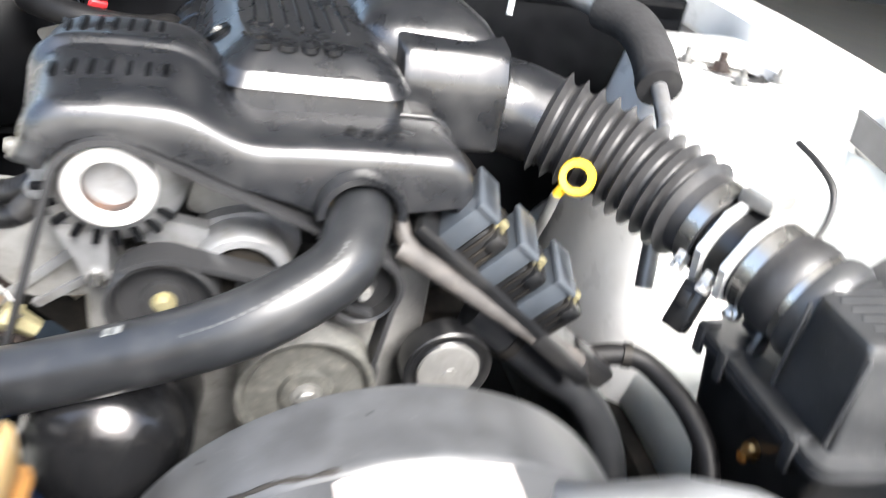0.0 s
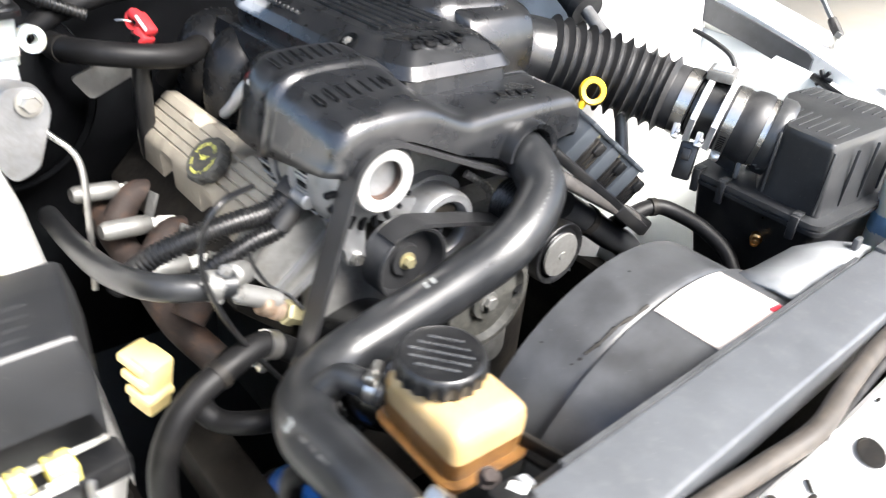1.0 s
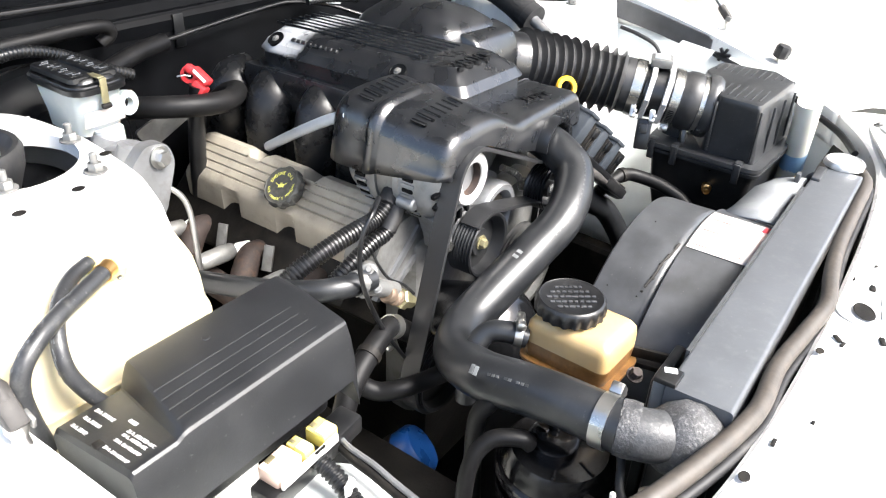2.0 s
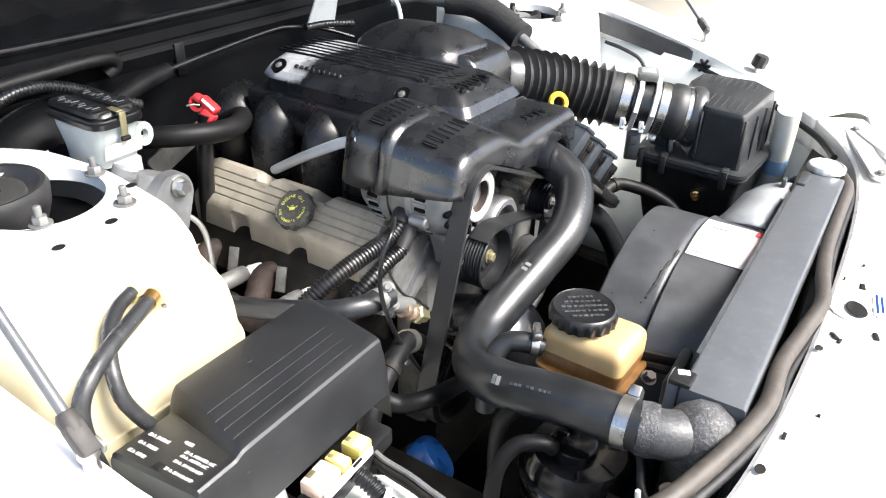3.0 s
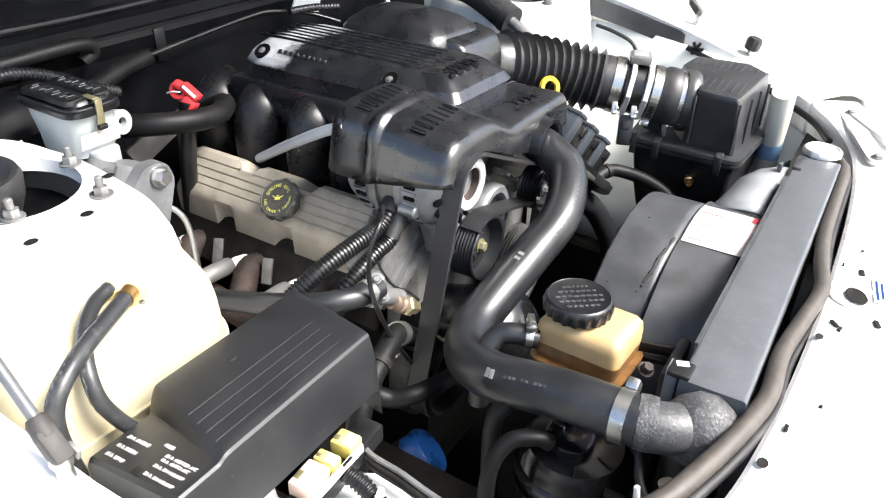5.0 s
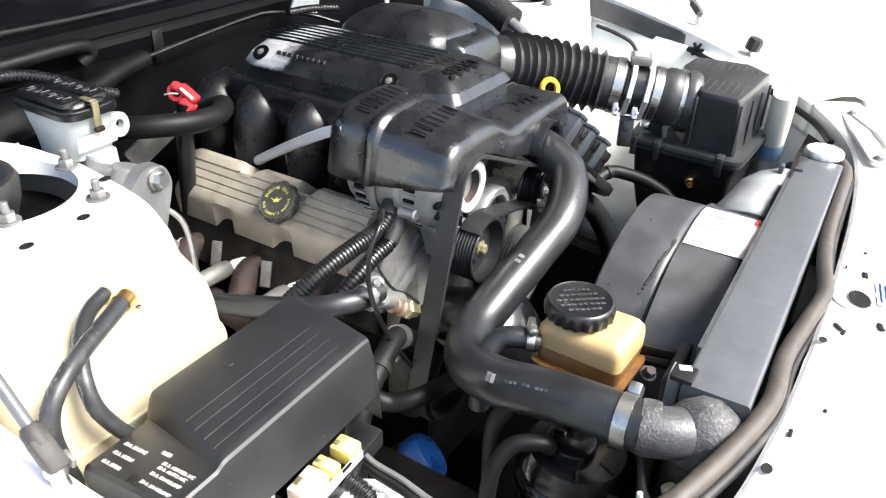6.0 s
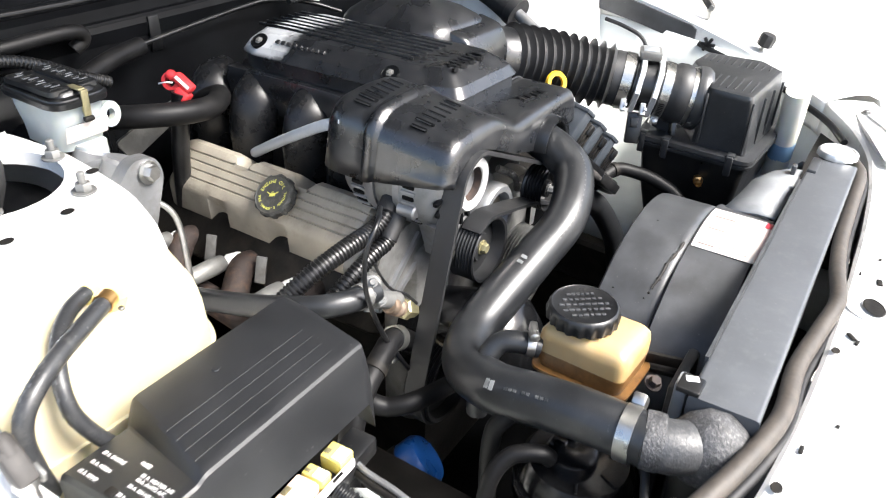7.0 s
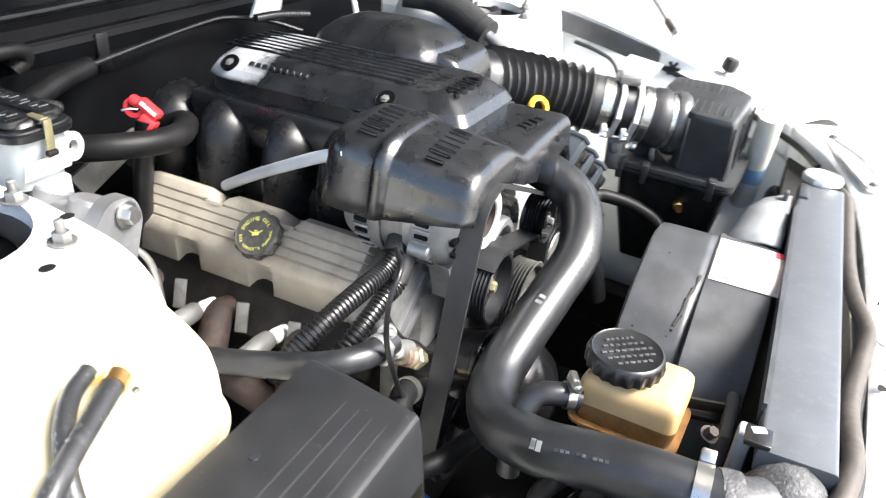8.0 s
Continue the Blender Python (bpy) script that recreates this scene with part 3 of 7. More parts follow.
def panel_details():
    """Openings, clips and marks in the white front panel."""
    part("recess_rim", ringlike([(0.021, 0), (0.0245, 0.0014), (0.0265, 0.0006), (0.0245, -0.001)], (-0.037, 0.0945, 0.7772), (0, 0, 1)), M_WHITE, CAR)
    dark_hole((-0.037, 0.0945, 0.7778), 0.0165, 0.0105, "opening", "dark oval opening", CAR, 20)
    for x, y, a, b, q in ((0.019, 0.095, 0.012, 0.0055, 10), (-0.102, 0.1075, 0.011, 0.0042, 40), (-0.109, 0.1015, 0.008, 0.0035, -10), (-0.079, 0.071, 0.012, 0.005, 20), (-0.284, 0.1205, 0.009, 0.0035, 0), (0.027, 0.115, 0.006, 0.0022, 0), (-0.24, 0.1, 0.004, 0.003, 0)):
        part("clip_slot", box((x, y, 0.7778), (a, b, 0.0024), 0.0006, (0, 0, q)), M_DARK, CAR, "small dark slot")
    for x, y, a in ((-0.336, 0.129, 0.0062), (-0.135, 0.117, 0.0055), (0.07, 0.1, 0.003)):
        dark_hole((x, y, 0.7778), a, a * 0.72, "drain_hole", "small dark hole", CAR)
    sticker = thing("parts_sticker", "white sticker with blue print on the front panel", "sticker", (-0.005, 0.075, 0.7775))
    part("paper", box((-0.012, 0.071, 0.7781), (0.05, 0.02, 0.0006), 0.0002, (0, 0, 8)), M_TAPE, sticker)
    for k in range(3):
        part("print_bar", box((-0.012 + 0.001 * k, 0.077 - 0.005 * k, 0.7786), (0.04 - 0.006 * k, 0.0024, 0.0004), 0, (0, 0, 8)), M_BLUE, sticker, "blue print bar")


panel_details()


def make_seal():
    """The loose brown seal that follows the front edge of the bay."""
    pts = [(0.36, 0.16, 0.77), (0.3, 0.148, 0.778), (0.2, 0.146, 0.776), (0.1, 0.144, 0.775), (0.02, 0.137, 0.776), (-0.05, 0.128, 0.781), (-0.11, 0.135, 0.777),
           (-0.18, 0.143, 0.776), (-0.25, 0.141, 0.779), (-0.3, 0.149, 0.779), (-0.36, 0.166, 0.776), (-0.42, 0.19, 0.772), (-0.48, 0.24, 0.76)]
    t = thing("bay_seal", "brown weathered rubber seal along the front edge of the engine bay", "seal", (0, 0.14, 0.77))
    part("seal_tube", tube(pts, 0.0085, 14, 8), M_SEAL, t)
    part("seal_lip", tube([(x, y - 0.009, z - 0.011) for x, y, z in pts], 0.005, 10, 6), M_RUBBER, t, "dark lower lip")


make_seal()


def make_gas_strut(side):
    s = thing("gas_strut", "grey gas strut on a ball joint at the fender edge", "gas strut", (side * 0.67, 0.485, 0.88), "bonnet gas struts")
    foot, top = Vector((side * 0.676, 0.482, 0.885)), Vector((side * 0.655, 0.98, 1.42))
    d = (top - foot).normalized()
    part("rod", lathe([(0.0038, 0), (0.0038, 0.3), (0, 0.3)], foot + d * 0.018, d, 16), M_BAR, s, "plain grey rod")
    part("cylinder", lathe([(0.007, 0), (0.0095, 0.006), (0.0095, 0.36), (0.004, 0.366), (0, 0.366)], foot + d * 0.29, d, 20), M_BLACK, s, "black strut cylinder")
    sock = part("end_socket", box(tuple(foot + d * 0.006), (0.013, 0.024, 0.013), 0.003, (math.degrees(math.atan2(d.z, d.y)), 0, 0)), M_GUARD, s, "grey plastic ball socket")
    part("collar", lathe([(0.0072, 0), (0.0072, 0.01), (0.0052, 0.014), (0, 0.014)], foot + d * 0.012, d, 16), M_GUARD, sock)
    part("retaining_clip", box(tuple(foot + Vector((-side * 0.007, -0.004, -0.001))), (0.003, 0.01, 0.009), 0.001, (20, 0, 0)), M_ALLOY_GREY, sock, "small steel clip")
    part("ball_stud", lathe([(0.006, -0.022), (0.005, -0.012), (0.0075, -0.006), (0.006, 0.0), (0, 0.002)], foot, (0, 0, 1), 16), M_STEEL, s)


make_gas_strut(1)
make_gas_strut(-1)


def make_stop(side):
    at = Vector((side * 0.65, 0.368, 0.838))
    s = thing("bump_stop", "dark rubber bonnet bump stop on the fender", "bump stop", at, "bonnet bump stops")
    part("rubber", lathe([(0.0135, 0), (0.0145, 0.003), (0.0145, 0.016), (0.012, 0.022), (0, 0.023)], at, (0, -0.25, 1), 8), M_RUBBER, s)
    part("stud", lathe([(0.006, -0.008), (0.006, 0.002), (0, 0.002)], at, (0, -0.25, 1), 12), M_STEEL, s)


make_stop(1)


def make_tower_top(side):
    """The strut mount in its tower: dished rubber, washer, nut and three studs."""
    c = Vector((side * 0.54, 0.843, 0.883 if side < 0 else 0.866))
    t = thing("strut_mount", "black rubber strut mount with a steel centre in the tower", "strut mount", c, "strut mounts")
    part("rubber_dish", lathe([(0.045, -0.03), (0.058, 0.004), (0.06, 0.022), (0.057, 0.028), (0.052, 0.027), (0.046, 0.019), (0.04, 0.016), (0, 0.016)], c, (0, 0, 1), 40), M_RUBBER, t)
    part("centre_plate", lathe([(0.039, 0.016), (0.038, 0.021), (0.03, 0.0225), (0.016, 0.02), (0, 0.02)], c, (0, 0, 1), 32), M_STEEL, t, "dull steel centre plate")
    part("nut", bolt(c + Vector((0, 0, 0.02)), (0, 0, 1), 0.011, 0.01, True, 0.012), M_RUST, t, "rusty centre nut")
    for x, y in ((0.475, 0.711), (0.545, 0.735), (0.451, 0.793)):
        part("tower_nut", bolt((side * x, y, 0.9055), (0, 0, 1), 0.0072, 0.007, True, 0.009), M_ALLOY_GREY, t, "zinc-plated stud and nut")
    part("cup", lathe([(0.0, -0.045), (0.075, -0.042), (0.08, -0.02)], c + Vector((side * -0.01, -0.017, 0)), (0, 0, 1), 40), M_COWL, t, "glossy black inside of the tower")


make_tower_top(-1)
make_tower_top(1)
for x, y in ((-0.447, 0.74), (-0.505, 0.69), (-0.56, 0.685)):
    dark_hole((x, y, 0.9045), 0.006, 0.005, "tower_hole", "small dark hole", CAR)


# ---- engine ----
def make_block():
    e = thing("engine", "grimy dark V6 engine block and heads", "engine", (0, 0.75, 0.3))
    part("block", box((0.0, 0.76, 0.5), (0.3, 0.4, 0.4), 0.02), M_DARK, e)
    for side in (-1, 1):
        part("cylinder_head", box((side * 0.195, 0.79, 0.675), (0.1, 0.36, 0.11), 0.01, (0, side * 45, 0)), M_DARK, e, "grimy dark cylinder head")
    part("lower_manifold", box((0, 0.76, 0.755), (0.26, 0.36, 0.1), 0.015), M_BLACK, e, "black lower intake manifold")
    # front cover: ribbed alloy casting
    bm = box((-0.05, 0.575, 0.62), (0.3, 0.06, 0.28), 0.02)
    part("timing_cover", bm, M_ALLOY_GREY, e, "dull alloy front cover")
    bm = loft([[(x, y, z) for x, z in rounded([(-0.272, 0.755), (-0.24, 0.718), (-0.185, 0.722), (-0.165, 0.755), (-0.17, 0.79), (-0.2, 0.8), (-0.252, 0.786)], 0.012)] for y in (0.556, 0.558, 0.6)])
    bracket = part("alternator_bracket", bm, M_ALLOY_GREY, e, "dull cast-alloy bracket")
    for dx in (0.0, 0.03):
        part("rib", loft([[(x - 0.003, 0.552, z), (x + 0.003, 0.552, z - 0.004), (x + 0.003, 0.56, z - 0.004), (x - 0.003, 0.56, z)] for x, z in ((-0.265 + dx, 0.715), (-0.185 + dx, 0.782 - dx * 0.5))]), M_ALLOY, bracket)
    # exhaust manifold, rust brown
    part("exhaust_manifold", tube([(-0.3, 0.92, 0.66), (-0.305, 0.83, 0.66), (-0.305, 0.74, 0.65), (-0.3, 0.68, 0.63), (-0.28, 0.64, 0.6)], 0.018, 16), M_RUST, e, "rusty exhaust manifold")
    for y in (0.88, 0.77, 0.66):
        part("exhaust_runner", tube([(-0.23, y, 0.68), (-0.265, y, 0.69), (-0.302, y - 0.015, 0.66)], 0.0175, 14, 6), M_RUST, e, "rusty exhaust runner")
    # plugs and leads below the rocker cover
    for y in (0.89, 0.79, 0.69):
        plug = part("spark_plug", lathe([(0.009, 0), (0.009, 0.02), (0.007, 0.022), (0.007, 0.045), (0, 0.046)], (-0.25, y, 0.69), (-1, 0, 0.25), 12), M_TAPE, e, "pale spark plug")
        part("plug_boot", lathe([(0.0105, 0), (0.0115, 0.012), (0.011, 0.05), (0.008, 0.056), (0, 0.056)], (-0.28, y, 0.698), (-1, -0.1, 0.15), 14), M_ALLOY_GREY, plug, "dull plug heat shield")
    for y in (0.83, 0.74, 0.67):
        part("heat_tab", box((-0.262, y, 0.697), (0.004, 0.014, 0.034), 0.001, (0, 25, 20)), M_ALLOY_GREY, e, "bent metal tab")


make_block()


def make_rocker():
    """Sloping painted rocker cover with ribs, bolt scallops and the filler cap."""
    r = thing("rocker_cover", "beige painted alloy rocker cover with ribs and bolt scallops", "rocker cover", (-0.22, 0.77, 0.69))
    n = 57
    ys = [0.613 + (0.94 - 0.613) * k / (n - 1) for k in range(n)]
    u, v = Vector((-1, 0, -1)).normalized(), Vector((-1, 0, 1)).normalized()
    top = Vector((-0.192, 0, 0.796))
    inner_cuts, outer_cuts = (0.826, 0.724), (0.841, 0.735)
    rows = []
    for y in ys:
        end = min(1, min(y - 0.613, 0.94 - y) / 0.014)
        drop = 0.012 * (1 - math.sqrt(max(0, 1 - (1 - end) ** 2)))
        ci = max(max(0, 1 - ((y - c) / 0.016) ** 2) for c in inner_cuts)
        co = max(max(0, 1 - ((y - c) / 0.0165) ** 2) ** 0.5 for c in outer_cuts)
        prof = [(-0.012 + 0.016 * ci, -0.05), (-0.01 + 0.016 * ci, -0.012), (-0.003 + 0.016 * ci, -0.002), (0.004 + 0.013 * ci, 0.0)]
        for k in range(4):
            s = 0.0095 + 0.0115 * k
            prof += [(s - 0.0016, 0.0), (s - 0.0004, -0.0022), (s + 0.0006, -0.0022), (s + 0.0018, 0.0)]
        prof += [(0.052 - 0.002 * co, 0.0), (0.0585, -0.0015), (0.0635, -0.005 - 0.004 * co), (0.074 - 0.006 * co, -0.0165 - 0.01 * co), (0.085 - 0.012 * co, -0.029 - 0.006 * co), (0.0875 - 0.009 * co, -0.034 - 0.003 * co), (0.0885, -0.0395), (0.0965, -0.041), (0.0965, -0.056)]
        rows.append([tuple(top + u * a + v * (b - drop) + Vector((0, y, 0))) for a, b in prof])
    ends = [rows[0], rows[-1]]
    bm = loft(rows, caps=False, loop=False)
    for row, dy in ((ends[0], -0.002), (ends[1], 0.002)):
        low = [(Vector(p) - v * max(0, (Vector(p) - top).dot(v) + 0.056) * 1.0 + Vector((0, dy, 0))) for p in row]
        a = [bm.verts.new(p) for p in row]
        b = [bm.verts.new(p) for p in low]
        for k in range(len(a) - 1):
            bm.faces.new((a[k], a[k + 1], b[k + 1], b[k]))
    bmesh.ops.remove_doubles(bm, verts=bm.verts[:], dist=0.0002)
    part("cover_casting", bm, M_BEIGE, r, sharp=30)
    for y in outer_cuts:
        at = top + u * 0.079 + v * -0.037 + Vector((0, y, 0))
        part("cover_bolt", bolt(at, tuple(v), 0.006, 0.006), M_ALLOY_GREY, r, "dull bolt in its scallop")
    part("gasket_rail", loft([[tuple(top + u * a + v * b + Vector((0, y, 0))) for a, b in ((-0.014, -0.058), (0.1, -0.058), (0.1, -0.066), (-0.014, -0.066))] for y in (0.609, 0.945)]), M_BEIGE, r, "beige lower flange")
    # filler cap, scalloped
    c = top + u * 0.031 + Vector((0, 0.742, 0))
    cap = thing("oil_filler_cap", "black scalloped oil filler cap with yellow lettering on the rocker cover", "filler cap", c)
    lobes = lambda a, h: 1 + (0.04 * (1 if math.cos(11 * a) > 0.1 else -0.7) if 0.006 < h < 0.02 else 0)
    part("cap_body", lathe([(0.021, 0), (0.021, 0.006), (0.0265, 0.0075), (0.0272, 0.012), (0.0268, 0.018), (0.0245, 0.0208), (0.0235, 0.02), (0, 0.0198)], c, tuple(v), 88, None, lobes), M_CAP, cap)
    e1 = Vector((0.273, -0.922, 0.273))
    e1 = (e1 - v * e1.dot(v)).normalized()
    e2 = v.cross(e1).normalized()
    plane = c + v * 0.0202

    def arc(text, r, mid, step, flip, size):
        for i, ch in enumerate(text):
            a = radians(mid + (i - (len(text) - 1) / 2) * step)
            out = (e1 * math.cos(a) + e2 * math.sin(a))
            along = (e1 * -math.sin(a) + e2 * math.cos(a))
            m = basis(plane + out * r, along * (-1 if not flip else 1), out * (1 if not flip else -1))
            if ch != " ":
                letters("letter", ch, size, m @ pose(0, -0.0021, 0), M_INK_YELLOW, cap, 0.0002, align="CENTER")

    arc("ENGINE OIL", 0.0172, 90, -14.2, False, 0.0062)
    arc("SEE OWNER'S MANUAL", 0.0178, 270, 10.4, True, 0.0048)
    # oil can sign
    m = basis(plane, e1, e2)
    for s, p, q in (((0.008, 0.004, 0.0004), (0, -0.0005), 0), ((0.006, 0.0012, 0.0004), (-0.0055, 0.0022), -35), ((0.006, 0.001, 0.0004), (0.0055, 0.001), 25), ((0.004, 0.001, 0.0004), (0.0, 0.003), 0)):
        b = box((p[0], p[1], 0.0002), s, 0.0, (0, 0, q))
        bmesh.ops.transform(b, matrix=m, verts=b.verts[:])
        part("oil_sign", b, M_INK_YELLOW, cap, "yellow oil can sign")


make_rocker()


def make_intake():
    """Ribbed plastic cover on the plenum, its throttle housing and the runners."""
    c = thing("engine_cover", "black moulded plastic engine cover with ribs and raised figures", "engine cover", (0, 0.74, 0.88))
    poly = [(-0.086, 0.566), (0.047, 0.562), (0.06, 0.585), (0.061, 0.7), (0.061, 0.9), (0.03, 0.925), (-0.06, 0.925), (-0.098, 0.908), (-0.11, 0.88), (-0.108, 0.66), (-0.1, 0.6)]
    poly = rounded(poly, 0.012, 8)
    body = part("cover_body", tiers(poly, [(0.862, 0.0), (0.881, 0.003), (0.8825, 0.0055), (0.8845, 0.006), (0.886, 0.0045), (0.887, -0.002), (0.9035, -0.003), (0.9045, 0.0), (0.9058, 0.0012), (0.9172, -0.0068), (0.9186, -0.0086), (0.9295, -0.0235), (0.9315, -0.027), (0.9325, -0.0295), (0.935, -0.05)]), M_COVER_SUN_PATCH, c, sharp=14)
    # ribs along the top
    for i, x in enumerate((-0.066, -0.053, -0.04, -0.027, -0.014, -0.001, 0.012)):
        part("rib", box((x, 0.776 - 0.001 * i, 0.9345), (0.0035, 0.258, 0.0045), 0.0012), M_RUNNER, body)
    letters("figure_mark", "3800", 0.036, basis((-0.07, 0.5865, 0.9325), (1, -0.04, 0.01), (0.04, 1, 0.02)), M_RUNNER, body, 0.0022)
    letters("figure_mark", "V6", 0.036, basis((-0.045, 0.618, 0.9335), (1, -0.06, 0.0), (0.06, 1, 0.0)), M_RUNNER, body, 0.0022)
    part("emblem_bar", box((-0.068, 0.612, 0.9325), (0.03, 0.003, 0.0025), 0.0008, (0, 0, -55)), M_RUNNER, body)
    part("emblem_bar", box((-0.062, 0.628, 0.9338), (0.022, 0.003, 0.0025), 0.0008, (0, 0, -48)), M_RUNNER, body)
    for k in range(9):
        part("lettering_bar", box((-0.0935, 0.845 - 0.0095 * k, 0.9255), (0.0055, 0.0066, 0.003), 0.0008, (0, -35, 0)), M_COVER, body)
    for y in (0.876, 0.66):
        plug = part("fixing_recess", lathe([(0.012, -0.003), (0.012, 0.001), (0.0112, 0.0014), (0.0105, 0.0006), (0, 0.0006)], (-0.097, y, 0.9222), (-0.62, 0, 0.95), 28), M_FIREWALL, body)
        part("fixing_stud", lathe([(0.0055, 0.0005), (0.0055, 0.0016), (0.0035, 0.002), (0.003, 0.0032), (0, 0.0034)], (-0.097, y, 0.9222), (-0.62, 0, 0.95), 6), M_ALLOY_GREY, plug, "bright fixing stud")
    part("side_skirt", loft([[(x, y, z) for x, z in ((-0.122, 0.87), (-0.118, 0.885), (-0.1, 0.885), (-0.1, 0.835), (-0.112, 0.83))] for y in (0.6, 0.62, 0.9, 0.92)]), M_COVER, c)
    # throttle housing
    poly = rounded([(0.05, 0.675), (0.15, 0.668), (0.17, 0.69), (0.175, 0.76), (0.15, 0.85), (0.08, 0.87), (0.025, 0.84), (0.03, 0.7)], 0.03, 5)
    h = thing("throttle_housing", "black domed plastic intake elbow behind the engine cover", "intake elbow", (0.11, 0.73, 0.83))
    part("elbow_shell", tiers(poly, [(0.8, -0.03), (0.83, -0.012), (0.86, 0.0), (0.918, 0.002), (0.932, -0.002), (0.94, -0.009), (0.952, -0.028), (0.96, -0.05), (0.963, -0.065)]), M_COVER, h, sharp=40)
    part("outlet", tube([(0.11, 0.7, 0.868), (0.16, 0.7, 0.866), (0.2, 0.692, 0.863), (0.236, 0.67, 0.857)], 0.05, 36, 6, None, lambda u: 1.04 - 0.1 * u), M_COVER, h)
    part("shell_shoulder", loft([[(x, y + dy, z) for y, z in rounded([(0.69, 0.937), (0.652, 0.928), (0.64, 0.9), (0.64, 0.83), (0.69, 0.83)], 0.01, 3)] for x, dy in ((0.064, 0.008), (0.067, 0.002), (0.072, 0), (0.16, 0.0), (0.168, 0.002), (0.172, 0.008))]), M_COVER, h)
    # runners
    for y in (0.944, 0.863, 0.767, 0.69):
        w = 0.032
        solo("intake_runner", tube([(-0.085, y, 0.858), (-0.115, y, 0.858), (-0.132, y - 0.002, 0.84), (-0.138, y - 0.003, 0.81), (-0.136, y - 0.004, 0.775), (-0.126, y - 0.004, 0.745)], w, 22, 6, flat=0.48), M_RUNNER,
                 "black curved plastic intake runner beside the engine cover", "intake runner", "intake runners")
    solo("transfer_pipe", tube([(-0.218, 0.632, 0.906), (-0.205, 0.672, 0.888), (-0.19, 0.72, 0.862), (-0.165, 0.79, 0.822), (-0.15, 0.85, 0.786)], 0.0068, 14), M_GREY_TUBE, "grey painted pipe running under the alternator cover", "pipe")
    solo("plenum", box((0, 0.76, 0.84), (0.2, 0.32, 0.08), 0.02), M_BLACK, "black intake plenum under the cover", "plenum")


make_intake()


def cover_crown(y):
    """The height of the alternator cover over its depth: it leans forward."""
    return 0.9095 + 0.155 * (min(y, 0.625) - 0.505)


def alternator_outline(y, inset):
    """The arch of the alternator cover at a depth y, moved in by inset: x, z from one foot to the other."""
    k = min(1, max(0, (y - 0.5) / 0.1))
    left = -0.226 - 0.006 * k + inset
    crown = cover_crown(y) - inset
    foot = 0.866 - 0.014 * k
    turn = min(0.033, (crown - foot) * 0.7)
    pts = [(left, foot), (left + 0.004, (foot + crown - turn) / 2), (left + 0.008, crown - turn)]
    for i in range(1, 8):
        a = math.pi / 2 * i / 7
        pts.append((left + 0.008 + turn * (1 - math.cos(a)), crown - turn * (1 - math.sin(a))))
    pts.append((left + 0.044, crown + 0.0004))
    end = -0.128
    for i in range(1, 4):
        pts.append((left + 0.044 + (end - left - 0.044) * i / 3, crown + 0.0004 + 0.0012 * math.sin(math.pi * i / 3)))
    for i in range(1, 9):
        t = i / 8
        s = t * t * (3 - 2 * t)
        pts.append((end + 0.066 * t, crown + (0.886 - inset - crown) * s))
    for i in range(1, 6):
        pts.append((-0.062 + 0.138 * i / 5, 0.886 - inset + 0.0012 * math.sin(math.pi * i / 5)))
    for i in range(1, 7):
        a = math.pi / 2 * i / 6
        pts.append((0.076 + (0.026 - inset) * math.sin(a), 0.886 - inset - 0.04 * (1 - math.cos(a))))
    return pts


def alternator_low(x):
    """The lower front edge of the alternator cover."""
    pts = [(-0.24, 0.866), (-0.207, 0.864), (-0.2, 0.875), (-0.188, 0.8865), (-0.163, 0.8905), (-0.139, 0.8845), (-0.108, 0.871), (-0.076, 0.856), (-0.022, 0.84), (-0.018, 0.856),
           (-0.006, 0.868), (0.01, 0.872), (0.028, 0.867), (0.04, 0.855), (0.044, 0.84), (0.088, 0.846), (0.11, 0.842)]
    for (a, za), (b, zb) in zip(pts, pts[1:]):
        if x <= b:
            return za + (zb - za) * max(0, (x - a) / (b - a))
    return pts[-1][1]


